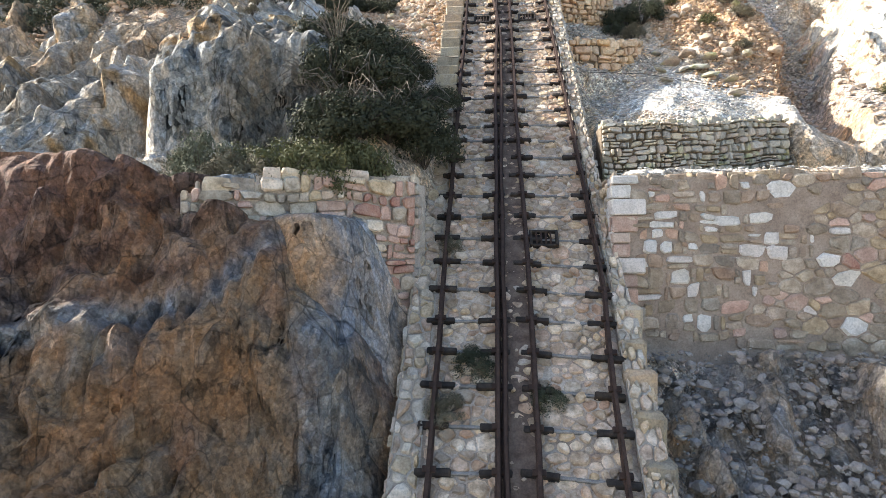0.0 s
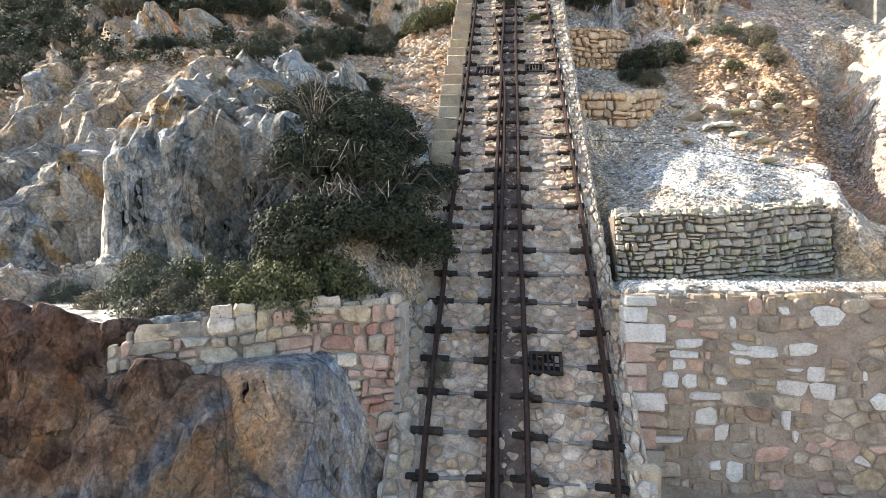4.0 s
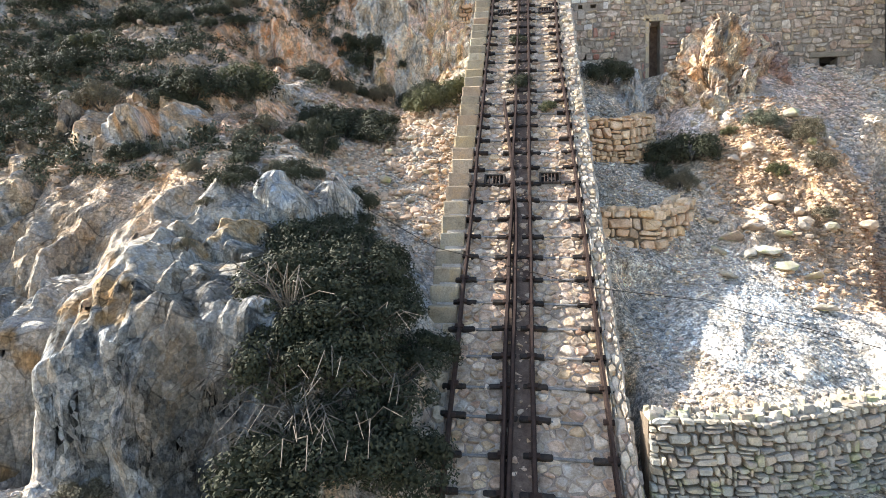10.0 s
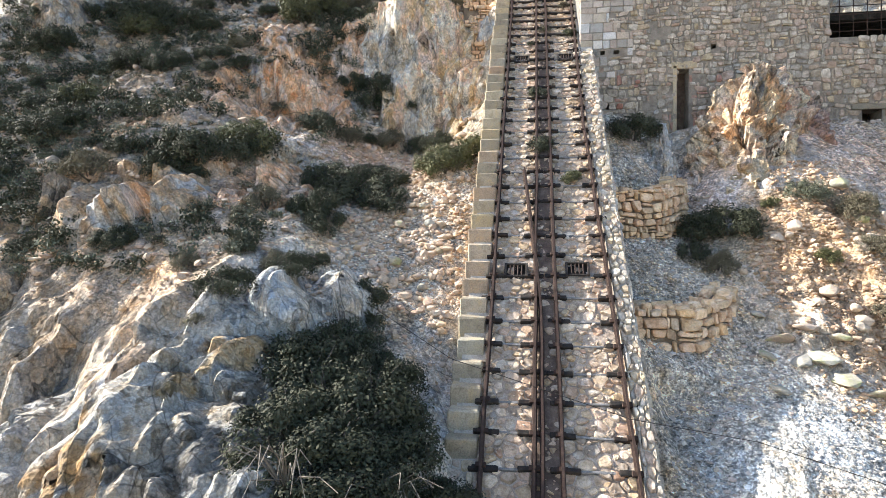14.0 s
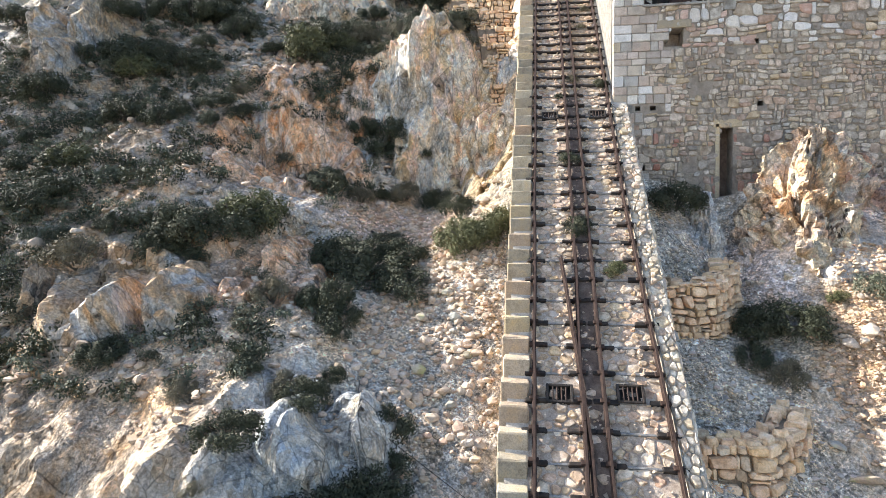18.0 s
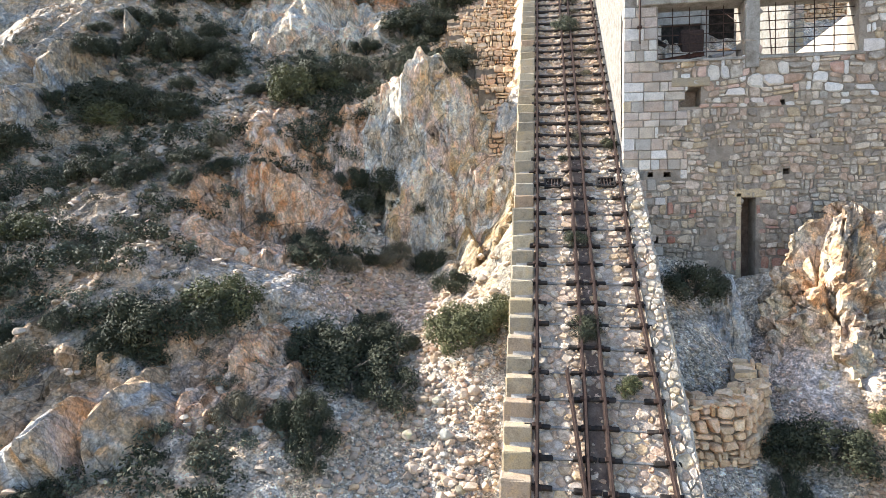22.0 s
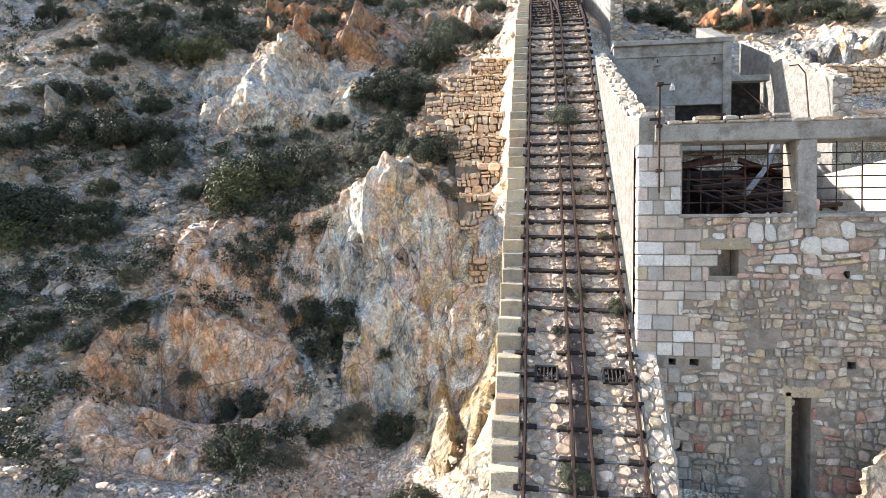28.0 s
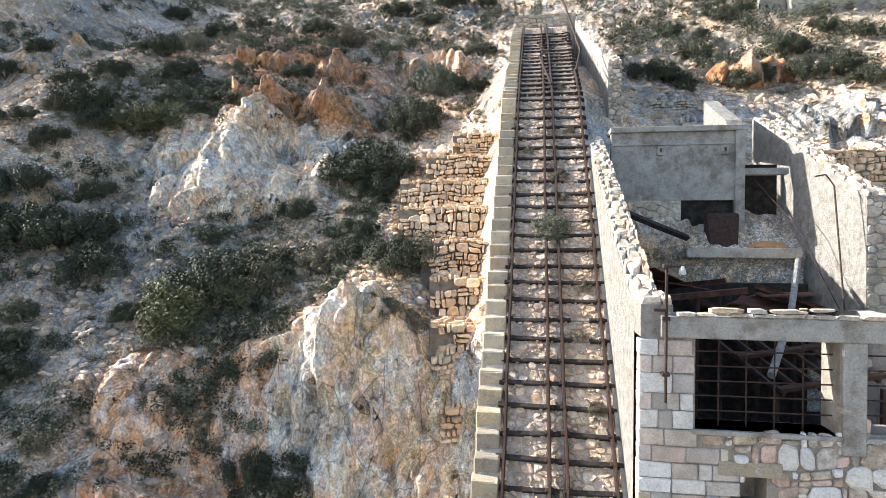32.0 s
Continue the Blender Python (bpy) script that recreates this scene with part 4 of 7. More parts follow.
def spire(name, label, spine, palette, seed, around=80, rough=1.0):
    """A free-standing rock: fluted rings along a spine of (x, y, z, half width, half depth), broken by joints."""
    count = int((spine[-1][2] - spine[0][2]) / 0.05)
    zs = np.linspace(spine[0][2], spine[-1][2], count)
    at = [np.interp(zs, [p[2] for p in spine], [p[k] for p in spine])[:, None] for k in (0, 1, 3, 4)]
    ang = np.linspace(0, 2 * np.pi, around, endpoint=False)[None, :]
    z = zs[:, None] + 0 * ang
    mirror = np.abs(((ang / np.pi) % 2) - 1) * np.pi + 0 * z
    side = np.where(np.sin(ang) > 0, 9.0, 0.0) + 0 * z
    u = mirror * 1.1 + side
    wz = z * 0.55 + 0.25 * fractal(u * 1.2, z * 1.2, seed, 3)
    wu = u + 0.2 * fractal(u * 1.2, z * 1.2, seed + 3, 3)
    big, k1 = facets(wu, wz, 0.62, seed + 10, 1.6, 1.0)
    mid, k2 = facets(wu, wz * 1.3, 0.28, seed + 20, 1.8, 1.0)
    small = facets(wu, z, 0.13, seed + 30, 1.8, 1.0)[0]
    push = rough * (0.85 * big + 0.75 * mid + 0.45 * small - 0.10 * (1 - k1) ** 2 - 0.05 * (1 - k2) ** 2)
    size = np.clip(np.minimum(at[2], at[3]) / 0.6, 0.25, 1.2)
    x = at[0] + np.cos(ang) * (at[2] + push * size)
    y = at[1] + np.sin(ang) * (at[3] + push * size)
    z = z + 0.35 * push * size
    verts = np.stack([x, y, z], -1).reshape(-1, 3).tolist() + [(spine[-1][0], spine[-1][1], spine[-1][2] + 0.05)]
    faces = [(r * around + k, r * around + (k + 1) % around, (r + 1) * around + (k + 1) % around, (r + 1) * around + k) for r in range(count - 1) for k in range(around)]
    faces += [((count - 1) * around + k, (count - 1) * around + (k + 1) % around, count * around) for k in range(around)]
    col = zoned(u * 0.9, z * 0.6, palette, seed + 40).reshape(-1, 3)
    col = np.concatenate([col, col[-1:]])
    kind = facets(wu, wz, 0.62, seed + 10, 0.0, 1.0)[0].ravel()
    kind = np.unique(kind[[f[0] for f in faces]], return_inverse=True)[1]
    base = spine[0][:3]
    verts = np.array(verts) - base
    thing = holder(name, base, label, "rock outcrop", "crags on the hillside")
    for k in np.unique(kind):
        own = [f for f, j in zip(faces, kind) if j == k]
        live = sorted({i for f in own for i in f})
        place = {i: n for n, i in enumerate(live)}
        ob = mesh_object("rock_block", verts[live].tolist(), [tuple(place[i] for i in f) for f in own], ROCK, thing)
        tone = ob.data.color_attributes.new("tone", "FLOAT_COLOR", "POINT")
        tone.data.foreach_set("color", np.concatenate([col[live], np.ones((len(live), 1))], 1).ravel())
    return thing


PINNACLE = [(0.44, 0.36, 0.29), (0.55, 0.45, 0.32), (0.54, 0.36, 0.23), (0.58, 0.52, 0.45), (0.48, 0.38, 0.32), (0.56, 0.48, 0.37)]
spire("rock_pinnacle", "tall cream and orange rock pinnacle with vertical flutes", [(4.6, 17.2, 13.4, 1.25, 0.95), (4.5, 17.3, 14.6, 1.1, 0.85), (4.55, 17.6, 15.6, 1.05, 0.8), (4.65, 17.85, 16.5, 0.85, 0.65), (4.95, 18.1, 17.2, 0.72, 0.5), (5.1, 18.3, 18.0, 0.5, 0.35), (5.15, 18.35, 18.2, 0.2, 0.2)], PINNACLE, 383, 110)
spire("rock_pinnacle", "purple-red stained rock beside a pinnacle", [(6.0, 17.8, 14.2, 0.9, 0.7), (5.95, 17.9, 15.6, 0.75, 0.6), (5.75, 18.2, 16.8, 0.6, 0.45), (5.7, 18.35, 17.6, 0.35, 0.3)], [(0.36, 0.20, 0.18), (0.42, 0.27, 0.22), (0.46, 0.37, 0.31)], 389, 80)
spire("rock_rib", "small white-grey rock rib beside a dark bush", [(2.5, 17.3, 14.6, 0.5, 0.45), (2.55, 17.55, 15.6, 0.36, 0.32), (2.65, 17.8, 16.3, 0.24, 0.2), (2.7, 17.95, 16.75, 0.09, 0.09)], [(0.44, 0.45, 0.47), (0.58, 0.57, 0.55), (0.50, 0.48, 0.46)], 395, 48, 0.7)
outcrop("crag", "cream-white sunlit crag beside a gully", 8.4, 13.0, 1.15, 2.2, 0.6, 0.6, palette=CREAMS, seed=397)
outcrop("crag", "grey weathered crag below scrub", 10.2, 30.3, 1.9, 0.9, 0.4, 0.9, step=0.07, palette=GREYS, seed=409)
outcrop("crag", "brown boulder crag on the upper slope", -20.5, 31.8, 1.3, 1.0, 0.8, 1.1, step=0.08, palette=BROWNS, seed=419)
outcrop("crag", "grey-brown boulder crag among dark scrub", -15.6, 21.4, 1.5, 1.3, 0.35, 1.0, step=0.06, palette=BROWNS, seed=421)
outcrop("crag", "pinkish boulder crag among dark scrub", -14.2, 25.0, 1.2, 1.2, 0.35, 1.0, step=0.06, palette=BROWNS, seed=423)
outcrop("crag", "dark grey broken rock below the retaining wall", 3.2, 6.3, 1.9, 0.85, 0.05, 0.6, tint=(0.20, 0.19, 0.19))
outcrop("gravel_mound", "mound of bright white gravel behind a low wall", 3.3, 11.15, 1.45, 0.82, 0.04, 0.07, tint=(0.54, 0.54, 0.53), pure=0.92, category="gravel mound", sunk=0.05)

build_ground()


# ---- masonry ----
def clip_cell(poly, mx, my, nx, ny):
    out = []
    for k in range(len(poly)):
        (ax, ay), (bx, by) = poly[k - 1], poly[k]
        da, db = (ax - mx) * nx + (ay - my) * ny, (bx - mx) * nx + (by - my) * ny
        if (da <= 0) != (db <= 0):
            s = da / (da - db)
            out.append((ax + s * (bx - ax), ay + s * (by - ay)))
        if db <= 0:
            out.append((bx, by))
    return out


def cells(length, height, wide, tall, jitter, rng):
    """Roughly coursed rubble that fills a rectangle: lists of corners. Courses wander, stones differ in size."""
    made, v = [], 0.0
    phase = rng.uniform(0, 6)
    drift = lambda u, v: 0.22 * tall * (math.sin(u * 1.9 / max(wide, 0.1) * 0.22 + v * 3 + phase) + 0.6 * math.sin(u * 4.7 / max(wide, 0.1) * 0.22 - v * 5 + 2 * phase))
    while v < height - 0.35 * tall:
        h = tall * rng.choice((0.6, 0.8, 1.0, 1.0, 1.2, 1.45))
        if v + h > height - 0.4 * tall:
            h = height - v
        u = -rng.uniform(0, wide)
        while u < length:
            w = wide * rng.choice((0.4, 0.6, 0.8, 1.0, 1.0, 1.3, 1.7)) * (h / tall) ** 0.35
            split = rng.random()
            rows = [(v, v + h)]
            if split < 0.22 and h > 0.8 * tall:
                m = v + h * rng.uniform(0.35, 0.65)
                rows = [(v, m), (m, v + h)]
            for lo, hi in rows:
                j = jitter * 0.16
                k = lambda a: a * rng.uniform(-j, j)
                hh = hi - lo
                quad = [(u + k(w), lo + k(hh)), (u + w + k(w), lo + k(hh)), (u + w + k(w), hi + k(hh)), (u + k(w), hi + k(hh))]
                poly = []
                for n in range(4):
                    p, a, b = quad[n], quad[n - 1], quad[(n + 1) % 4]
                    if rng.random() < 0.35 + 0.5 * jitter:
                        fa, fb = rng.uniform(0.08, 0.32), rng.uniform(0.08, 0.32)
                        poly.append((p[0] + fa * (a[0] - p[0]), p[1] + fa * (a[1] - p[1])))
                        poly.append((p[0] + fb * (b[0] - p[0]), p[1] + fb * (b[1] - p[1])))
                    else:
                        poly.append(p)
                poly = [(min(max(p[0], 0), length), min(max(p[1] + drift(p[0], p[1]) * (0 < v), 0), height)) for p in poly]
                if max(p[0] for p in poly) - min(p[0] for p in poly) > 0.04:
                    made.append(poly)
            u += w
        v += h
    return made


def rubble(length, height, wide, tall, jitter, rng):
    """Irregular stones of mixed sizes that fill a rectangle, small ones wedged between large: lists of corners."""
    wide, tall = 0.66 * wide, 0.66 * tall
    L, H = length / wide, height / tall
    area = L * H
    grid = collections.defaultdict(list)
    seeds = []
    for r, tries in ((0.80, 0.5 * area), (0.52, 3.0 * area), (0.30, 2.2 * area)):
        for _ in range(int(tries)):
            u, v, q = rng.uniform(-0.2, L + 0.2), rng.uniform(-0.2, H + 0.2), r * rng.uniform(0.85, 1.15)
            iu, iv = int(u // 1), int(v // 1)
            if all((u - o[0]) ** 2 + (v - o[1]) ** 2 > (0.93 * (q + o[2])) ** 2 for a in (-2, -1, 0, 1, 2) for b in (-2, -1, 0, 1, 2) for o in grid[iu + a, iv + b]):
                seeds.append((u, v, q))
                grid[iu, iv].append((u, v, q))
    made = []
    for u, v, q in seeds:
        iu, iv = int(u // 1), int(v // 1)
        poly = [(max(0, u - 1.6), max(0, v - 1.6)), (min(L, u + 1.6), max(0, v - 1.6)), (min(L, u + 1.6), min(H, v + 1.6)), (max(0, u - 1.6), min(H, v + 1.6))]
        for a in (-2, -1, 0, 1, 2):
            for b in (-2, -1, 0, 1, 2):
                for o in grid[iu + a, iv + b]:
                    if poly and o[:2] != (u, v):
                        du, dv = o[0] - u, o[1] - v
                        share = 0.5 + (q * q - o[2] * o[2]) / (2 * (du * du + dv * dv))
                        poly = clip_cell(poly, u + share * du, v + share * dv, du, dv)
        if len(poly) >= 3:
            made.append([(p[0] * wide, p[1] * tall) for p in poly])
    return made


def stone_shape(poly, gap, depth, bulge, rng):
    """Corners and faces of one stone that stands proud of a wall: local u, v, w."""
    cu, cv = sum(p[0] for p in poly) / len(poly), sum(p[1] for p in poly) / len(poly)
    size = max(max(abs(p[0] - cu) for p in poly), 1e-3), max(max(abs(p[1] - cv) for p in poly), 1e-3)
    fu, fv = max(0.3, 1 - gap / size[0]), max(0.3, 1 - gap / size[1])
    ring = [(cu + (p[0] - cu) * fu * rng.uniform(0.9, 1.02), cv + (p[1] - cv) * fv * rng.uniform(0.9, 1.02)) for p in poly]
    if len(ring) < 7:
        soft = []
        for k, p in enumerate(ring):
            a, b = ring[k - 1], ring[(k + 1) % len(ring)]
            ka, kb = rng.uniform(0.12, 0.3), rng.uniform(0.12, 0.3)
            soft += [(p[0] + ka * (a[0] - p[0]), p[1] + ka * (a[1] - p[1])), (p[0] + kb * (b[0] - p[0]), p[1] + kb * (b[1] - p[1]))]
        ring = soft
    edge = min(size) * 0.24
    hu, hv = max(0.3, 1 - edge / size[0]), max(0.3, 1 - edge / size[1])
    tu, tv = rng.uniform(-0.12, 0.12), rng.uniform(-0.12, 0.12)
    verts, n = [], len(ring)
    for u, v in ring:
        verts.append((u, v, -depth))
    for u, v in ring:
        verts.append((u, v, bulge * 0.35))
    for u, v in ring:
        a, b = cu + (u - cu) * hu, cv + (v - cv) * hv
        verts.append((a, b, bulge * rng.uniform(0.75, 1.15) + tu * (a - cu) + tv * (b - cv)))
    faces = []
    for k in range(n):
        l = (k + 1) % n
        faces.append((k, l, n + l, n + k))
        faces.append((n + k, n + l, 2 * n + l, 2 * n + k))
    faces.append(tuple(range(2 * n, 3 * n)))
    return verts, faces


def lay_stones(parent, at, length, height, wide, tall, material, joined, seed, keep=None, gap=0.012, bulge=0.03, jitter=0.75, most=300, name="stone", near=None, net=None, special=None):
    """Lays stones on the surface at(u, v, w). The most nearest ones (by near(u, v)) are pieces of their own, the rest one mesh."""
    rng = random.Random(seed)
    laid = []
    for poly in (net or rubble)(length, height, wide, tall, jitter, rng):
        cu, cv = sum(p[0] for p in poly) / len(poly), sum(p[1] for p in poly) / len(poly)
        if keep and not keep(cu, cv):
            continue
        if max(p[0] for p in poly) - min(p[0] for p in poly) < 0.03 or max(p[1] for p in poly) - min(p[1] for p in poly) < 0.02:
            continue
        laid.append((near(cu, cv) if near else cv, poly))
    laid.sort(key=lambda s: s[0])
    allv, allf = [], []
    for k, (_, poly) in enumerate(laid):
        verts, faces = stone_shape(poly, gap * rng.uniform(0.2, 1.8), 0.05, bulge * rng.uniform(0.3, 1.7), rng)
        verts = [at(*v) for v in verts]
        odd = special and special(sum(p[0] for p in poly) / len(poly), sum(p[1] for p in poly) / len(poly), rng)
        if k < most or odd:
            mesh_object(name, verts, faces, odd or material, parent)
        else:
            base = len(allv)
            allv += verts
            allf += [tuple(i + base for i in f) for f in faces]
    if allv:
        tagged(mesh_object(name + "_facing", allv, allf, joined, parent), kind="stuff")


def plain(origin, u, v):
    o, u, v = Vector(origin), Vector(u).normalized(), Vector(v).normalized()
    w = u.cross(v)
    return lambda a, b, c: o + a * u + b * v + c * w


# ---- the incline ----
BEDSTONE = surface("bed_stone", [(0.28, 0.205, 0.145), (0.53, 0.43, 0.33), (0.68, 0.61, 0.53)], 7, 35, 0.93, 0.9, vary=0.9, stain=(0.27, 0.19, 0.125), distance=0.03)
BEDSTONEJ = surface("bed_stone_joined", [(0.28, 0.205, 0.145), (0.53, 0.43, 0.33), (0.68, 0.61, 0.53)], 7, 35, 0.93, 0.9, vary=0.9, island=True, stain=(0.27, 0.19, 0.125), distance=0.03)
BEDFILL = surface("bed_fill", [(0.29, 0.215, 0.165), (0.45, 0.365, 0.295), (0.56, 0.485, 0.41)], 5, 40, 0.95, 0.9, stain=(0.22, 0.16, 0.11), distance=0.03)
incline = tagged(new("incline"), "steep masonry incline of an old mine railway", "railway incline", kind="structure")
YS = [3.6 + 0.5 * k for k in range(70)]
YS = [y for y in YS if y < 36.6] + [36.6]


def sweep(name, left, right, top, bottom, ys, material, parent, label=""):
    """A body along the slope; left, right, top and bottom are functions of y."""
    verts, faces = [], []
    for y in ys:
        z = bed_z(y)
        verts += [(left(y), y, z + bottom(y)), (right(y), y, z + bottom(y)), (right(y), y, z + top(y)), (left(y), y, z + top(y))]
    for k in range(len(ys) - 1):
        a = 4 * k
        for i in range(4):
            j = (i + 1) % 4
            faces.append((a + i, a + j, a + 4 + j, a + 4 + i))
    faces += [(3, 2, 1, 0), tuple(range(len(verts) - 4, len(verts)))]
    return mesh_object(name, verts, faces, material, parent, label)


right_edge = lambda y: float(np.interp(y, [4, 7, 10, 16, 19, 37], [1.36, 1.30, 1.18, 1.14, 1.14, 1.14]))
right_in = lambda y: float(np.interp(y, [4, 7.5, 11, 16.5, 37], [1.02, 1.08, 0.96, 0.78, 0.78]))
left_edge = lambda y: -1.46
sweep("bed", lambda y: -1.14, right_in, lambda y: -0.022, lambda y: -2.6, YS, BEDFILL, incline)
sweep("parapet", right_in, right_edge, lambda y: 0.06, lambda y: -2.4, [y for y in YS if y < 27], MORTAR, incline, "rubble parapet")
sweep("kerb", left_edge, lambda y: -1.14, lambda y: -0.02, lambda y: -2.4, YS, MORTAR, incline)

def bed_surface(u, v, w):
    y = 3.8 + v / math.sqrt(2)
    s = 0.7071
    return Vector((-1.12 + u, y - w * s, bed_z(y) - 0.03 + w * s))

lay_stones(incline, bed_surface, 2.2, 34.5, 0.19, 0.16, BEDSTONE, BEDSTONEJ, 1, keep=lambda u, v: -1.12 + u < right_in(3.8 + v / 1.414) - 0.05 and not (random.random() < 0.12 and v > 12), gap=0.012, bulge=0.03, most=300)
lay_stones(incline, lambda u, v, w: Vector((right_in(3.8 + v / 1.414) + u * (right_edge(3.8 + v / 1.414) - right_in(3.8 + v / 1.414)) / 0.36, 3.8 + v / 1.414 - w * 0.7, bed_z(3.8 + v / 1.414) + 0.06 + w * 0.7)), 0.36, 21.3, 0.17, 0.17, MASON, MASONJ, 2, gap=0.012, bulge=0.045, most=260)
lay_stones(incline, lambda u, v, w: Vector((right_edge(3.8 + u) + w, 3.8 + u, bed_z(3.8 + u) + 0.05 - v)), 15.0, 2.2, 0.26, 0.18, MASON, MASONJ, 3, gap=0.012, bulge=0.03, most=0)
lay_stones(incline, lambda u, v, w: Vector((left_edge(0) - w, 3.8 + u, bed_z(3.8 + u) - 0.03 - v)), 7.2, 1.6, 0.26, 0.18, MASON, MASONJ, 4, gap=0.012, bulge=0.03, most=0)
lay_stones(incline, lambda u, v, w: Vector((-1.46 + u, 3.8 + v / 1.414 - w * 0.7, bed_z(3.8 + v / 1.414) - 0.02 + w * 0.7)), 0.32, 10.0, 0.2, 0.2, MASON, MASONJ, 5, gap=0.012, bulge=0.04, most=120)

# stone stair beside the rails
stair = tagged(new("stair"), "narrow stair of pale yellow stone blocks beside the rails", "stair", kind="structure")
rng = random.Random(5)
y = 10.9
while y < 36.2:
    z = bed_z(y)
    deep = 0.29
    rise = bed_z(y + deep) - z
    bm = bmesh.new()
    for v in box(bm, (-1.56 + rng.uniform(-0.02, 0.02), y - 0.02, z - 1.3), (-1.125 + rng.uniform(-0.012, 0.012), y + deep + 0.06, z + rise * 0.72 + rng.uniform(-0.02, 0.02)), 0.022):
        v.co += Vector((rng.uniform(-0.008, 0.008), rng.uniform(-0.012, 0.012), rng.uniform(-0.01, 0.01)))
    part("step", bm, STEP, stair)
    y += deep


# ---- rails and sleepers ----
def rail_line(name, points, label):
    """A worn flat-bottomed rail that follows the points."""
    profile = [(-0.034, 0.0), (0.034, 0.0), (0.034, 0.01), (0.008, 0.018), (0.008, 0.06), (0.017, 0.068), (0.017, 0.086), (-0.017, 0.086), (-0.017, 0.068), (-0.008, 0.06), (-0.008, 0.018), (-0.034, 0.01)]
    n = len(profile)
    holder_ob = holder(name, points[0], label, "rail", "rails of the incline")
    start = Vector(points[0])
    for first in range(0, len(points) - 1, 9):
        run = points[first:first + 10]
        verts, faces = [], []
        for k, p in enumerate(run):
            i = first + k
            way = (Vector(points[min(i + 1, len(points) - 1)]) - Vector(points[max(0, i - 1)])).normalized()
            side = way.cross(Vector((0, 0, 1))).normalized()
            up = side.cross(way)
            verts += [Vector(p) - start + a * side + b * up - (way * 0.006 if k == len(run) - 1 else Vector()) for a, b in profile]
        for k in range(len(run) - 1):
            for i in range(n):
                j = (i + 1) % n
                faces.append((k * n + i, k * n + j, k * n + n + j, k * n + n + i))
        faces += [tuple(range(n))[::-1], tuple(range(len(verts) - n, len(verts)))]
        length = mesh_object("rail_length", verts, faces, RUST, holder_ob)
        if first:
            bm = bmesh.new()
            m = Matrix.Translation(Vector(points[first]) - start) @ Matrix.Rotation(0.785, 4, "X")
            box(bm, (-0.03, -0.16, 0.026), (0.03, 0.16, 0.06), 0.004, m)
            part("fishplate", bm, RUST, length, "bolted joint plate")
    return holder_ob


def along(x_of, y0, y1, lift=0.068, wobble=0.01, seed=1):
    r = random.Random(seed)
    n = int((y1 - y0) / 0.5)
    return [(x_of(y0 + (y1 - y0) * k / n) + r.uniform(-wobble, wobble), y0 + (y1 - y0) * k / n, bed_z(y0 + (y1 - y0) * k / n) + lift) for k in range(n + 1)]


def knots(*pairs):
    return lambda y: float(np.interp(y, [p[0] for p in pairs], [p[1] for p in pairs]))


RAILX = [knots((4, -1.02), (8, -1.06), (37, -1.06)), knots((4, -0.33), (11, -0.37), (16, -0.32), (37, -0.32)), knots((4, 0.05), (7.4, 0.066), (11, -0.02), (16.5, -0.04), (37, -0.09)), knots((4, 0.86), (6, 0.9), (7.5, 1.0), (11, 0.9), (16.5, 0.70), (37, 0.72))]
for k, f in enumerate(RAILX):
    rail_line("rail", along(f, 3.8, (36.4, 36.6, 36.4, 30.4)[k], seed=k), "long rusty brown steel rail spiked to sleepers")
rail_line("loose_rail", along(knots((4, -0.25), (9, -0.28), (12.5, -0.34 + 0.09), (15.2, -0.58)), 3.8, 15.2, lift=0.07, seed=9), "loose bent rusty rail lying between the tracks")

tie_rng = random.Random(8)
y, count = 4.0, 0
while y < 35.6:
    z = bed_z(y)
    slope = 0.785 if y < 28.3 else 0.56
    whole = y > 19.5
    sleeper = holder("sleeper", (0, y, z), "dark tarred timber sleeper laid across the incline" if whole else "dark timber sleeper blocks joined by a thin grey tie", "sleeper", "sleepers of the incline")
    turn = Matrix.Rotation(slope, 4, "X")
    for a, b in ((0, 1), (2, 3)):
        xa, xb = RAILX[a](y), RAILX[b](y)
        tilt = Matrix.Rotation(tie_rng.uniform(-0.035, 0.035) - (0.06 if a == 2 and y < 9 else 0), 4, "Z")
        if whole and tie_rng.random() < 0.8:
            bm = bmesh.new()
            box(bm, (xa - 0.14, -0.042, -0.06), (xb + 0.14, 0.042, 0.05 + tie_rng.uniform(-0.01, 0.01)), 0.012, turn @ tilt)
            part("timber", bm, TIE, sleeper)
            continue
        for xr, lo, hi in ((xa, -0.16, 0.2), (xb, -0.22, 0.14)):
            if tie_rng.random() < 0.05:
                continue
            bm = bmesh.new()
            low, high = lo + tie_rng.uniform(-0.03, 0.03), hi + tie_rng.uniform(-0.03, 0.03)
            for v in box(bm, (xr + low, -0.036, -0.06), (xr + high, 0.038, 0.052 + tie_rng.uniform(-0.012, 0.012)), 0.014, turn @ tilt):
                v.co += Vector((tie_rng.uniform(-0.006, 0.006), tie_rng.uniform(-0.006, 0.006), tie_rng.uniform(-0.006, 0.006)))
            part("timber", bm, TIE, sleeper)
        bm = bmesh.new()
        box(bm, (xa + 0.1, -0.016, -0.05), (xb - 0.1, 0.02, 0.022), 0.006, turn @ tilt)
        part("tie_beam", bm, OLDWOOD, sleeper, "weathered blue-grey tie beam")
    for k in range(4):
        bm = bmesh.new()
        box(bm, (RAILX[k](y) - 0.07, -0.035, 0.04), (RAILX[k](y) + 0.07, 0.035, 0.076), 0.006, turn)
        part("tie_plate", bm, RUST, sleeper)
    y += 0.34 if y < 28.3 else 0.4
    count += 1

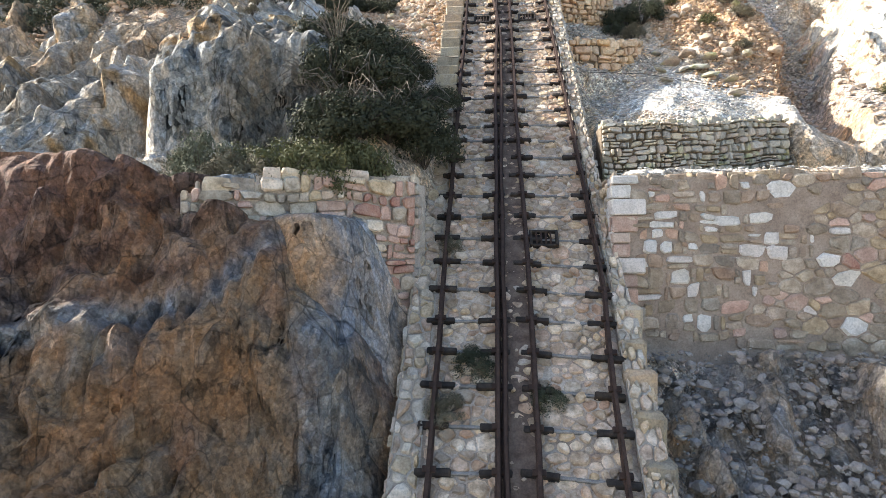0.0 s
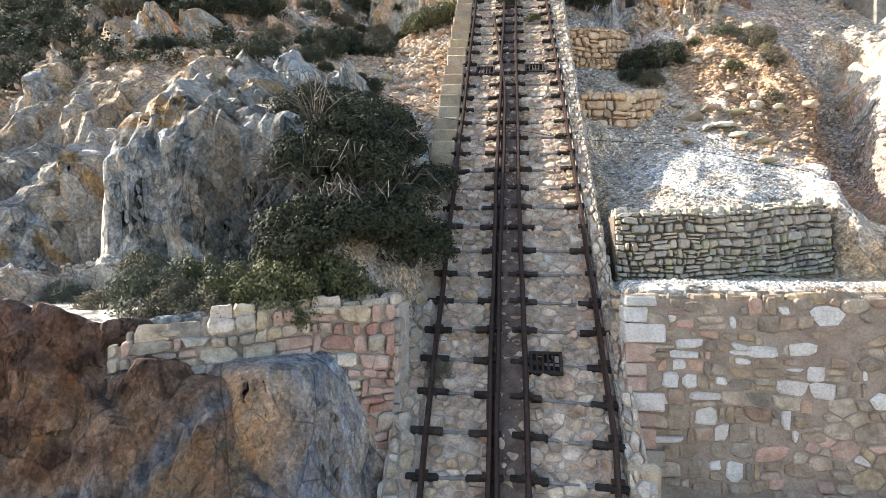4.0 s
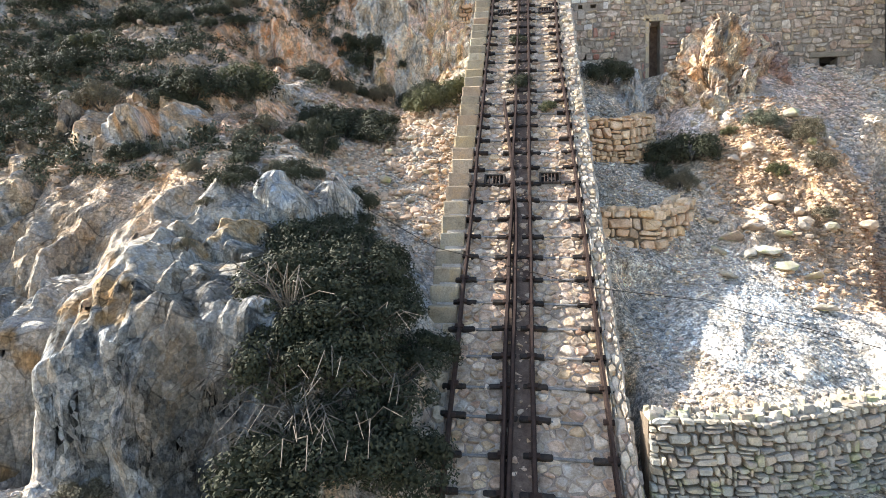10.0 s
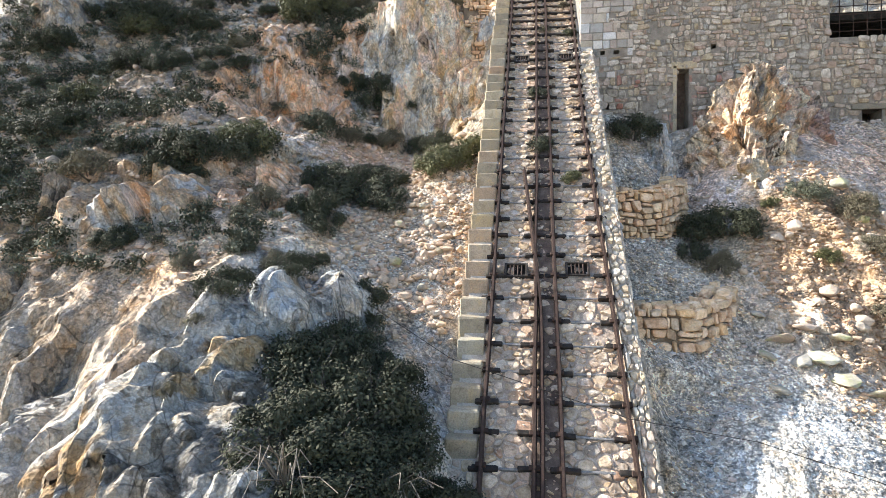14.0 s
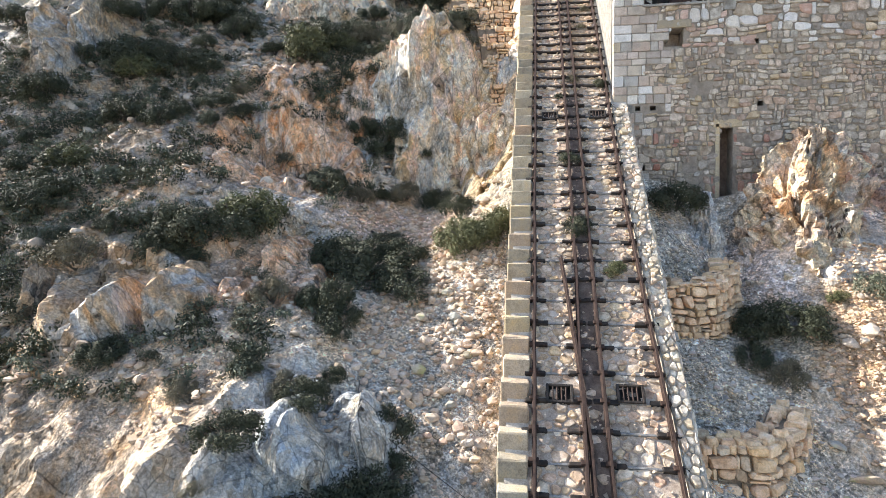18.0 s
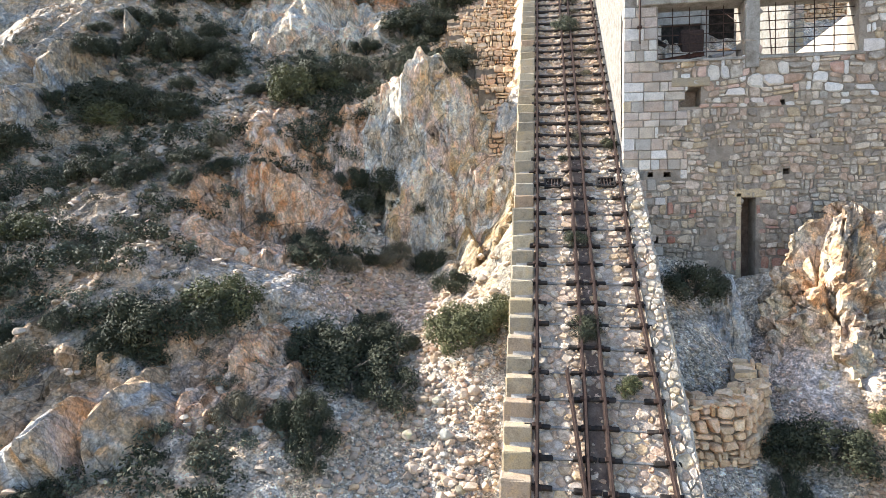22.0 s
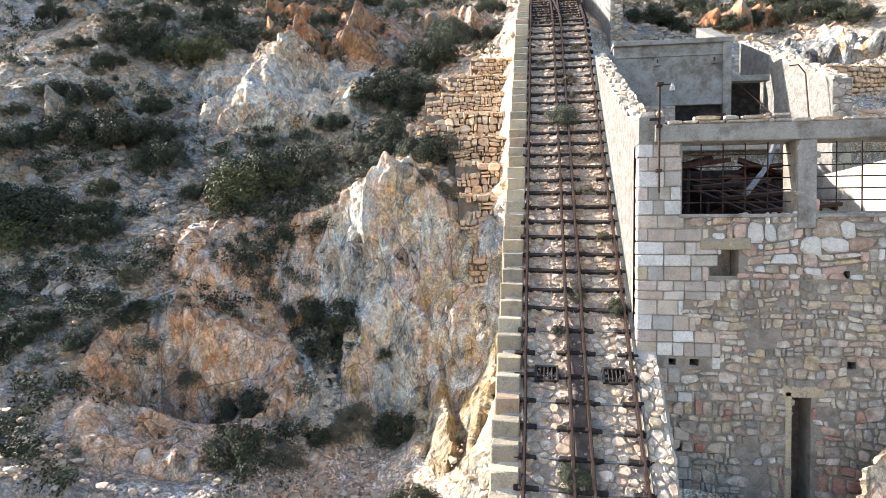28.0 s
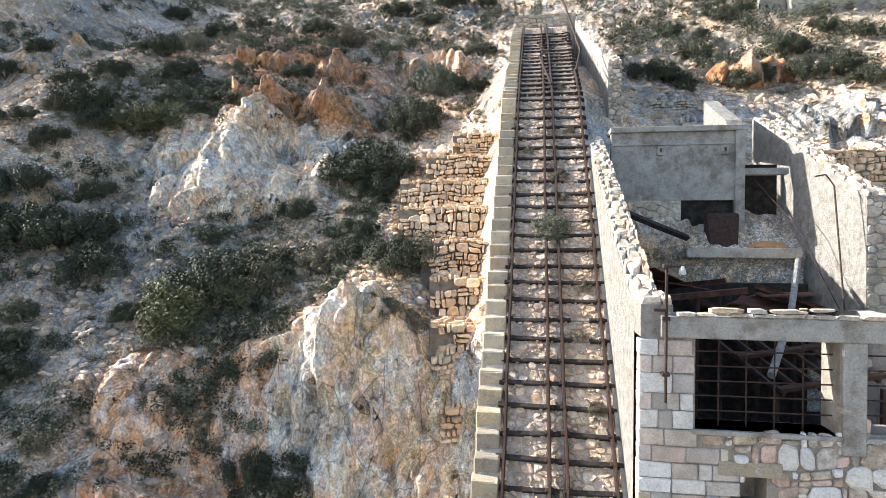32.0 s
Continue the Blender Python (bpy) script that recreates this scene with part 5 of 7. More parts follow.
sweep("soil_strip", lambda y: RAILX[1](y) - 0.02 + 0.03 * math.sin(3.1 * y), lambda y: RAILX[2](y) + 0.04 * math.sin(2.3 * y), lambda y: 0.022 + 0.012 * math.sin(5.7 * y), lambda y: -0.2, [4 + 0.25 * k for k in range(62)], SOILSHADE, incline, "dark earth between the tracks")
# large yellow kerb blocks that step down beside the lowest rails
y, kerb_rng = 4.0, random.Random(19)
while y < 7.4:
    bm = bmesh.new()
    for v in box(bm, (1.06, y, bed_z(y) - 0.6), (1.40 + kerb_rng.uniform(-0.04, 0.05), y + 0.33, bed_z(y) + 0.2 + kerb_rng.uniform(-0.03, 0.03)), 0.05):
        v.co += Vector((kerb_rng.uniform(-0.02, 0.02), kerb_rng.uniform(-0.02, 0.02), kerb_rng.uniform(-0.02, 0.02)))
    part("kerb_block", bm, STEP, incline, "worn yellow kerb block")
    y += kerb_rng.uniform(0.3, 0.38)


def ballast():
    """Loose rubble between the sleepers, as one mesh."""
    g = np.random.default_rng(77)
    allv, allf, base = [], [], 0
    shapes = []
    for k in range(6):
        bm = rock_shape(400 + k)
        shapes.append((np.array([v.co[:] for v in bm.verts]), [[v.index for v in f.verts] for f in bm.faces]))
        bm.free()
    for i in range(9500):
        y = 4.2 + 32.2 * g.random()
        x = g.uniform(-1.12, 0.74)
        dense = 0.16 if y < 10 else 0.45 if y < 19 else 0.9
        if -0.3 < x < -0.06:
            dense += 0.4
        if g.random() > dense:
            continue
        v, f = shapes[i % 6]
        r = 0.014 * (4.5 ** (g.random() ** 1.8))
        a = g.uniform(0, 6.28)
        ca, sa = math.cos(a), math.sin(a)
        co = v @ np.array([[ca, sa, 0], [-sa, ca, 0], [0, 0, 1]]) * r + (x, y, bed_z(y) + 0.01)
        allv += co.tolist()
        allf += [[q + base for q in face] for face in f]
        base += len(v)
    tagged(mesh_object("ballast", allv, allf, RUBBLE), "loose rubble ballast between the sleepers", "ballast", kind="stuff")


def rock_shape(seed):
    """A small angular stone."""
    r = random.Random(seed)
    bm = bmesh.new()
    bmesh.ops.create_icosphere(bm, subdivisions=1, radius=1)
    squash = (r.uniform(0.75, 1.2), r.uniform(0.6, 1.0), r.uniform(0.4, 0.75))
    cut = [(Vector((r.gauss(0, 1), r.gauss(0, 1), r.gauss(0, 1))).normalized(), r.uniform(0.45, 0.75)) for _ in range(6)]
    for v in bm.verts:
        for n, d in cut:
            over = v.co.dot(n) - d
            if over > 0:
                v.co -= n * over
        v.co = Vector([v.co[k] * squash[k] for k in range(3)])
    bm.verts.index_update()
    return bm


ballast()

# rope-roller pits between the rails
def roller_pit(x, y):
    pit = holder("roller_pit", (x, y, bed_z(y)), "square dark pit with rusty rope rollers between the rails", "roller pit", "rope-roller pits")
    turn = Matrix.Rotation(0.785, 4, "X")
    for lo, hi in (((-0.2, -0.15, -0.02), (-0.16, 0.15, 0.07)), ((0.16, -0.15, -0.02), (0.2, 0.15, 0.07)), ((-0.16, 0.11, -0.02), (0.16, 0.15, 0.07)), ((-0.16, -0.15, -0.02), (0.16, -0.11, 0.05))):
        bm = bmesh.new()
        box(bm, lo, hi, 0.006, turn)
        part("frame_bar", bm, TIE, pit)
    # floor lies on the solid bed; near-black colour paints a hole's shade
    bm = bmesh.new()
    box(bm, (-0.16, -0.11, -0.02), (0.16, 0.11, 0.012), 0, turn)
    part("pit_floor", bm, PIT, pit)
    for k in range(4):
        bm = bmesh.new()
        tube(bm, [turn @ Vector((-0.1 + 0.065 * k, -0.11, 0.04)), turn @ Vector((-0.1 + 0.065 * k, 0.11, 0.05))], 0.014, 6)
        part("roller_rod", bm, RUST, pit)


PIT = surface("pit_shade", [(0.008, 0.007, 0.006), (0.018, 0.015, 0.013), (0.03, 0.026, 0.022)], 8, 50, 0.95, 0.5)
for x, y in ((-0.68, 13.25), (0.35, 13.28), (-0.7, 18.65), (0.42, 18.65), (0.3, 8.07)):
    roller_pit(x, y)

# ---- retaining walls ----
def bare(u, v):
    """Stones show here; elsewhere mortar is smeared over them."""
    return float(fractal(np.array([u * 1.6 + 3]), np.array([v * 1.6]), 133, 4)[0]) > -0.36 + random.uniform(-0.1, 0.1)


right_wall = tagged(new("wall_terrace_right"), "tall mortared rubble retaining wall of pink and grey stone", "retaining wall", kind="structure")
part("core", boxes(((1.22, 7.854, 5.6), (13, 8.74, 8.96))), PINKMORTAR, right_wall)
def terrace_odd(u, v, r):
    """Bleached blocks near the corner, pink and ochre ones further on."""
    if u < 2.4 and v > 1.0:
        return WHITESTONE if r.random() < 0.26 else PINKSTONE if r.random() < 0.15 else None
    return PINKSTONE if r.random() < 0.08 else WHITESTONE if r.random() < 0.06 else REDSTONE if r.random() < 0.02 else None


seam = lambda v: 2.2 + 0.35 * math.sin(4.1 * v) + 0.2 * math.sin(11 * v)
under = lambda u: 0.42 + 0.22 * math.sin(u * 2.1) + 0.14 * math.sin(u * 5.3)
lay_stones(right_wall, plain((1.20, 7.85, 6.2), (1, 0, 0), (0, 0, 1)), 2.8, 2.8, 0.2, 0.15, TERRACE, TERRACEJ, 21, keep=lambda u, v: 0.34 < u < seam(v) and v > under(u) and random.random() > 0.08, near=lambda u, v: u, most=200, bulge=0.022, gap=0.012, net=cells, jitter=0.9, special=terrace_odd)
lay_stones(right_wall, plain((3.0, 7.85, 6.2), (1, 0, 0), (0, 0, 1)), 5.7, 2.8, 0.27, 0.19, TERRACE, TERRACEJ, 27, keep=lambda u, v: u + 1.72 > seam(v) and bare(u, v) and v > under(u + 1.8), near=lambda u, v: u, most=260, bulge=0.02, gap=0.008, special=lambda u, v, r: terrace_odd(u + 1.8, v, r))
lay_stones(right_wall, plain((1.215, 8.75, 6.2), (0, -1, 0), (0, 0, 1)), 0.9, 2.8, 0.3, 0.2, WHITESTONE, MASONJ, 22, most=60, net=cells)
lay_stones(right_wall, plain((1.2, 7.83, 8.98), (1, 0, 0), (0, 1, 0)), 7.5, 0.48, 0.3, 0.22, TERRACE, TERRACEJ, 23, bulge=0.05, most=60)

z = 6.0
corner_rng = random.Random(44)
while z < 8.95:
    h = corner_rng.uniform(0.15, 0.25)
    wide = corner_rng.choice((0.24, 0.34, 0.44))
    bm = bmesh.new()
    for v in box(bm, (1.185 + corner_rng.uniform(-0.012, 0.012), 7.81 + corner_rng.uniform(-0.012, 0.012), z + 0.008), (1.19 + wide, 8.15, min(z + h, 8.99) - 0.008), 0.016):
        v.co += Vector((corner_rng.uniform(-0.008, 0.008), corner_rng.uniform(-0.008, 0.008), corner_rng.uniform(-0.006, 0.006)))
    part("corner_stone", bm, corner_rng.choice((WHITESTONE, DRESSED, PINKSTONE)), right_wall)
    z += h

left_wall = tagged(new("wall_terrace_left"), "broken rubble retaining wall with red-stained corner stones", "retaining wall", kind="structure")
LW0, LW1 = Vector((-1.44, 7.5, 0)), Vector((-3.75, 5.83, 0))
lw = (LW1 - LW0).normalized()
lwn = Vector((lw.y, -lw.x, 0))
top_of = lambda u: 8.96 - 0.03 * u - (0.16 if u > 2.05 else 0)
bm = bmesh.new()
prism(bm, [LW0 + Vector((0, 0, 5.5)) + lwn * 0.03, LW1 + Vector((0, 0, 5.5)) + lwn * 0.03, LW1 + Vector((0, 0, 8.6)) + lwn * 0.03, LW0 + lw * 2.05 + Vector((0, 0, 8.66)) + lwn * 0.03, LW0 + lw * 2.05 + Vector((0, 0, 8.84)) + lwn * 0.03, LW0 + Vector((0, 0, 8.88)) + lwn * 0.03], Vector((0.1, 0.42, 0)))
part("core", bm, MORTAR, left_wall)
lay_stones(left_wall, lambda u, v, w: LW0 + lw * u + Vector((0, 0, 6.6 + v)) + Vector((0.3, -0.95, 0)) * w, 2.85, 2.3, 0.21, 0.165, MASON, MASONJ, 31, keep=lambda u, v: 6.6 + v < top_of(u), most=300, bulge=0.04, gap=0.006, jitter=0.9, net=cells, special=lambda u, v, r: (REDSTONE if r.random() < 0.3 else PINKSTONE if r.random() < 0.6 else None) if u < 0.9 else PINKSTONE if r.random() < 0.35 else None)
lay_stones(left_wall, plain((-1.42, 7.46, 6.4), (0, 1, 0), (0, 0, 1)), 0.5, 2.5, 0.3, 0.22, DRESSED, MASONJ, 32, most=60, net=cells)
lay_stones(left_wall, lambda u, v, w: LW0 + lw * u + Vector((0.02, v, top_of(u) - 0.03 + w)), 2.75, 0.45, 0.3, 0.24, MASON, MASONJ, 33, bulge=0.06, most=60)


def dry_wall(name, curve, height, thick, label, seed, most, stone=None, joined=None, wide=0.17, tall=0.145, batter=0.08, keep=None):
    """A dry-stone wall along curve, a list of (x, y, z of its foot)."""
    wall = tagged(new(name), label, "dry-stone wall", "dry-stone terrace walls", kind="structure")
    pts = [Vector(p) for p in curve]
    runs = [(b - a).length for a, b in zip(pts, pts[1:])]
    total = sum(runs)

    def on(u):
        for (a, b), r in zip(zip(pts, pts[1:]), runs):
            if u <= r or b is pts[-1]:
                n = (b - a).cross(Vector((0, 0, 1))).normalized()
                return a + (b - a) * (u / r), n
            u -= r

    bm = bmesh.new()
    for (a, b) in zip(pts, pts[1:]):
        n = (b - a).cross(Vector((0, 0, 1))).normalized()
        ha, hb = height, height
        prism(bm, [a - n * 0.03 - Vector((0, 0, 0.5)), b - n * 0.03 - Vector((0, 0, 0.5)), b - n * (0.03 + batter * hb) + Vector((0, 0, hb - 0.05)), a - n * (0.03 + batter * ha) + Vector((0, 0, ha - 0.05))], -n * thick)
    part("core", bm, DRYDARK, wall)

    def face(u, v, w):
        p, n = on(u)
        return p + Vector((0, 0, v)) + n * (w - batter * v)

    def cap(u, v, w):
        p, n = on(u)
        return p + Vector((0, 0, height - 0.04 + w)) - n * (v + batter * height)

    stone, joined = stone or DRY, joined or DRYJ
    lay_stones(wall, face, total, height, wide, tall, stone, joined, seed, gap=0.009, bulge=0.05, jitter=1.0, most=most, keep=keep, net=cells)
    lay_stones(wall, cap, total, thick, wide, 0.2, stone, joined, seed + 1, gap=0.01, bulge=0.07, jitter=1.0, most=most // 3, net=cells)
    return wall


DRYDARK = surface("earth_fill", [(0.12, 0.095, 0.07), (0.21, 0.165, 0.12), (0.30, 0.24, 0.18)], 6, 50, 0.95, 0.6)
dry_wall("dry_wall_heap", [(1.35, 9.35, 9.0), (2.6, 9.4, 9.0), (4.62, 10.15, 9.2)], 1.05, 0.4, "low wall of grey and mossy stones under the gravel heap", 41, 220, GREYDRY, GREYDRYJ, wide=0.125, tall=0.095)
dry_wall("dry_wall_lower", [(1.2, 13.0, 12.0), (2.2, 13.1, 12.0), (2.9, 13.6, 12.1), (3.2, 14.1, 12.3)], 0.75, 0.5, "curved dry-stone wall of orange stones holding scree", 43, 120)
dry_wall("dry_wall_upper", [(1.2, 15.0, 13.9), (2.2, 15.3, 13.9), (2.8, 16.0, 14.1), (2.95, 16.6, 14.3)], 1.0, 0.5, "curved dry-stone wall of ochre stones beside the incline", 45, 140)

dry_wall("dry_wall_left", [(-2.55, 16.5, 14.3), (-1.56, 16.7, 14.4)], 0.95, 0.6, "short dry-stone wall of tan stones beside the stair", 47, 70)
dry_wall("dry_wall_left", [(-2.75, 13.05, 11.8), (-1.56, 13.2, 11.9)], 0.7, 0.6, "short tumbled dry-stone wall beside the stair", 49, 70)
dry_wall("dry_wall_left", [(-2.45, 22.2, 19.5), (-1.56, 22.3, 19.6)], 1.1, 0.6, "short dry-stone wall wedged against a crag", 57, 60)
for k, (xa, y0, z0, h) in enumerate(((-2.65, 22.6, 20.9, 1.25), (-2.9, 23.75, 22.1, 1.0), (-3.3, 24.65, 23.05, 0.95), (-4.1, 25.5, 23.9, 1.0), (-4.3, 26.4, 24.8, 0.9), (-3.7, 27.3, 25.65, 0.9), (-3.0, 28.15, 26.5, 0.85))):
    dry_wall("dry_wall_terrace", [(xa, y0 - 0.15, z0), ((xa - 1.5) / 2, y0, z0 + 0.04), (-1.57, y0 + 0.05, z0)], h, 0.7, "terraced dry-stone wall of orange and tan stones beside the stair", 61 + 2 * k, 80, wide=0.16, tall=0.165, batter=0.5, keep=lambda u, v: u > 0.35 * v + 0.25 * math.sin(9 * v + u))
dry_wall("dry_wall_far", [(2.6, 31.6, 28.0), (4.9, 31.8, 28.1)], 0.9, 0.5, "low rubble wall behind the concrete house", 75, 40, GREYDRY, GREYDRYJ)
dry_wall("dry_wall_far", [(6.4, 28.3, 25.1), (12.5, 28.8, 25.2)], 1.5, 0.5, "long tan rubble wall beyond the ruin", 77, 60)

# ---- the ruin ----
ruin = tagged(new("mine_building"), "roofless stone mine building with barred window openings and a concrete lintel", "ruined building")
FY = 19.0
openings = [(1.56, 3.34, 21.44, 22.66), (3.66, 5.6, 21.48, 22.66), (6.95, 8.55, 19.03, 20.3), (3.31, 3.6, 16.3, 18.4), (2.02, 2.47, 20.4, 20.83), (7.7, 8.15, 16.8, 17.2), (1.36, 1.47, 20.33, 20.44), (4.06, 4.17, 20.38, 20.5), (1.36, 1.48, 18.87, 18.98), (1.7, 1.85, 18.87, 18.98), (4.14, 4.27, 18.9, 19.02), (1.5, 1.6, 17.4, 17.55)]
xs = sorted({0.85, 9.3, *[o[0] for o in openings], *[o[1] for o in openings]})
zs = sorted({14.6, 22.66, *[o[2] for o in openings], *[o[3] for o in openings]})
bm = bmesh.new()
for xa, xb in zip(xs, xs[1:]):
    run = None
    for za, zb in zip(zs, zs[1:]):
        mx, mz = (xa + xb) / 2, (za + zb) / 2
        solid = not any(o[0] < mx < o[1] and o[2] < mz < o[3] for o in openings)
        if solid:
            box(bm, (xa, FY + 0.01, za), (xb, FY + 0.5, zb))
bmesh.ops.remove_doubles(bm, verts=bm.verts, dist=0.0005)
part("front_wall", bm, surface("facade_mortar", [(0.21, 0.175, 0.14), (0.30, 0.26, 0.215), (0.37, 0.33, 0.28)], 4, 45, 0.95, 0.9, stain=(0.17, 0.145, 0.12), distance=0.03), ruin, "rubble front wall")
FACADE = surface("facade_stone", [(0.23, 0.195, 0.155), (0.42, 0.375, 0.32), (0.60, 0.56, 0.50)], 7, 35, 0.92, 0.8, vary=0.9, distance=0.03)
FACADEJ = surface("facade_stone_joined", [(0.23, 0.195, 0.155), (0.42, 0.375, 0.32), (0.60, 0.56, 0.50)], 7, 35, 0.92, 0.8, vary=0.9, island=True, distance=0.03)
rng = random.Random(3)
COURSES, z = [], 15.6
while z < 22.6:
    h = rng.uniform(0.15, 0.27)
    COURSES.append((z, h, min(0.7 if z > 21.3 else 9, rng.choice((0.75, 0.95, 1.15, 1.35)) if z > 18.6 else rng.choice((0.5, 0.7, 0.9)))))
    z += h


def quoin(z):
    """How far the dressed corner stones reach at height z."""
    return next((end for low, h, end in COURSES if low <= z < low + h), 0.5)


inside = lambda x, z, g=0.04: any(o[0] - g < x < o[1] + g and o[2] - g < z < o[3] + g for o in openings)
lay_stones(ruin, plain((0.85, FY, 15.6), (1, 0, 0), (0, 0, 1)), 8.45, 4.75, 0.165, 0.155, FACADE, FACADEJ, 51, net=cells, jitter=1.0, keep=lambda u, v: not inside(0.85 + u, 15.6 + v) and u > quoin(15.6 + v) and bare(u + 5, v), near=lambda u, v: math.hypot(u - 2.5, (v - 4.2)), most=300, bulge=0.02, gap=0.010, special=lambda u, v, r: REDSTONE if (0.9 < u < 1.6 and 1.75 < v < 2.6 and r.random() < 0.35) or (2.0 < u < 3.6 and 1.2 < v < 2.8 and r.random() < 0.15) else None)
lay_stones(ruin, plain((0.85, FY, 20.35), (1, 0, 0), (0, 0, 1)), 8.45, 2.31, 0.23, 0.185, FACADE, FACADEJ, 52, net=cells, jitter=0.8, keep=lambda u, v: not inside(0.85 + u, 20.35 + v) and u > quoin(20.35 + v) and bare(u + 5, v + 5), near=lambda u, v: u, most=200, bulge=0.024, gap=0.010, special=lambda u, v, r: WHITESTONE if r.random() < 0.25 else PINKSTONE if r.random() < 0.1 else None)
# dressed corner stones, in courses that end raggedly in the rubble
rng = random.Random(3)
for z, h, end in COURSES:
    x = 0.83
    while x < 0.85 + end - 0.05:
        wide = min(rng.choice((0.18, 0.26, 0.34, 0.44)), 0.85 + end - x)
        if not inside(x + wide / 2, z + h / 2, -0.02):
            bm = bmesh.new()
            for v in box(bm, (x, FY - 0.012 - rng.uniform(0, 0.012), z + 0.008), (x + wide - 0.014, FY + 0.2, z + h - 0.006), 0.014):
                v.co += Vector((rng.uniform(-0.008, 0.008), rng.uniform(-0.004, 0.004), rng.uniform(-0.008, 0.008)))
            part("corner_stone", bm, rng.choice((DRESSED, WHITESTONE, DRESSED, DRESSED, PALEPINK)), ruin)
        x += wide
# concrete lintel, pier, sills
bm = boxes(((1.1, FY - 0.06, 22.66), (9.3, FY + 0.42, 22.96)), bevel=0.015)
part("lintel", bm, CONCRETE, ruin, "long cracked concrete lintel")
lay_stones(ruin, plain((1.3, FY - 0.05, 22.95), (1, 0, 0), (0, 0, 1)), 7.8, 0.16, 0.3, 0.09, MASON, MASONJ, 53, keep=lambda u, v: v < 0.04 + 0.14 * abs(math.sin(u * 1.3)), most=60, bulge=0.03, net=cells)
part("pier", boxes(((3.36, FY - 0.04, 21.2), (3.64, FY + 0.36, 22.66)), bevel=0.012), CONCRETE, ruin, "cracked concrete pier")
sills = []
for a, b in ((1.5, 3.36), (3.64, 5.7)):
    sills.append(part("window_sill", boxes(((a, FY - 0.05, 21.38), (b, FY + 0.5, 21.44)), bevel=0.008), CONCRETE, ruin))
# left wall of the building along the incline, its top sloping down to the bed
def left_top(y):
    return float(np.interp(y, [19, 20, 27], [23.1, 23.2, 26.8]))
bm = bmesh.new()
prism(bm, [(0.85, 19.0, 14.8), (0.85, 27.2, 24.0), (0.85, 27.2, 26.85), (0.85, 20, 23.2), (0.85, 19.0, 23.1)], (0.42, 0, 0))
part("side_wall", bm, PLASTER, ruin, "sunlit plastered side wall with a crumbling top")
lay_stones(ruin, lambda u, v, w: Vector((0.85 + v, 19.0 + u, left_top(19.0 + u) + w)), 8.0, 0.42, 0.24, 0.2, MASON, MASONJ, 55, bulge=0.07, most=80)
# floor and back wall of the front room, the room's shade in their colour
part("floor", boxes(((1.2, 19.4, 19.6), (9.2, 26.7, 19.8))), ROOMSHADE, ruin, "floor strewn with debris, near-black with the room's shade painted in")
part("room_back_wall", boxes(((1.27, 25.6, 19.6), (5.85, 26.0, 23.0))), ROOMSHADE, ruin, "back wall painted near-black as the room's shade")
part("ledge", boxes(((3.2, 25.9, 23.6), (5.85, 26.75, 23.86)), bevel=0.02), MORTAR, ruin)
part("partition_wall", boxes(((5.85, 19.4, 19.0), (6.2, 23.85, 22.6))), MORTAR, ruin)
for n, (xa, xb, za, zb) in enumerate(((1.56, 3.34, 21.44, 22.66), (3.66, 5.6, 21.48, 22.66), (6.95, 8.55, 19.03, 20.3))):
    for k in range(1, 6):
        bm = bmesh.new()
        tube(bm, [(xa, FY + 0.2, za + (zb - za) * k / 6), (xb, FY + 0.2, za + (zb - za) * k / 6 + 0.01)], 0.011, 5)
        part("window_bar", bm, RUST, sills[n] if n < 2 else ruin)
    for k in range(1, 5):
        bm = bmesh.new()
        tube(bm, [(xa + (xb - xa) * k / 5, FY + 0.21, za), (xa + (xb - xa) * k / 5, FY + 0.21, zb)], 0.011, 5)
        part("window_bar", bm, RUST, sills[n] if n < 2 else ruin)
part("niche_back", boxes(((1.95, FY + 0.43, 20.35), (2.55, FY + 0.49, 20.9))), BEDFILL, ruin)
for xa, xb in ((1.85, 2.55),):
    part("window_lintel", boxes(((xa, FY - 0.03, 20.84), (xb + 0.1, FY + 0.3, 21.04)), bevel=0.012), STEP, ruin)
# slot's back panel, given the dark soil colour to read as shade
part("door_recess", boxes(((3.25, FY + 0.44, 16.2), (3.66, FY + 0.49, 18.45))), SOILSHADE, ruin)
part("door_jamb", boxes(((3.2, FY - 0.02, 16.2), (3.3, FY + 0.25, 18.5)), bevel=0.012), STEP, ruin)
part("door_lintel", boxes(((3.15, FY - 0.02, 18.41), (3.8, FY + 0.25, 18.6)), bevel=0.012), STEP, ruin)
part("return_wall", boxes(((9.34, 17.2, 15.0), (9.75, 19.5, 19.4)), bevel=0.01), PLASTER, ruin, "sunlit return wall")
for k, z in enumerate((16.72, 17.2)):
    part("sill_stone", boxes(((7.45, FY - 0.05, z), (8.5, FY + 0.2, z + 0.14)), bevel=0.015), STEP, ruin)
# concrete upper house front
part("upper_wall", boxes(((1.45, 26.7, 25.1), (4.55, 27.0, 26.95))), CONCRETE, ruin, "grey rendered concrete wall")
part("upper_wall", boxes(((1.27, 26.72, 22), (3.24, 27.05, 25.1))), MORTAR, ruin)
lay_stones(ruin, plain((1.28, 26.71, 22.4), (1, 0, 0), (0, 0, 1)), 1.95, 2.7, 0.3, 0.2, DRESSED, MASONJ, 63, most=80, bulge=0.02)
part("upper_pier", boxes(((4.55, 26.62, 23.0), (4.78, 27.05, 26.95)), bevel=0.01), CONCRETE, ruin)
part("roof_edge", boxes(((1.42, 26.6, 26.9), (4.85, 27.3, 27.04)), bevel=0.01), CONCRETE, ruin)
bm = bmesh.new()
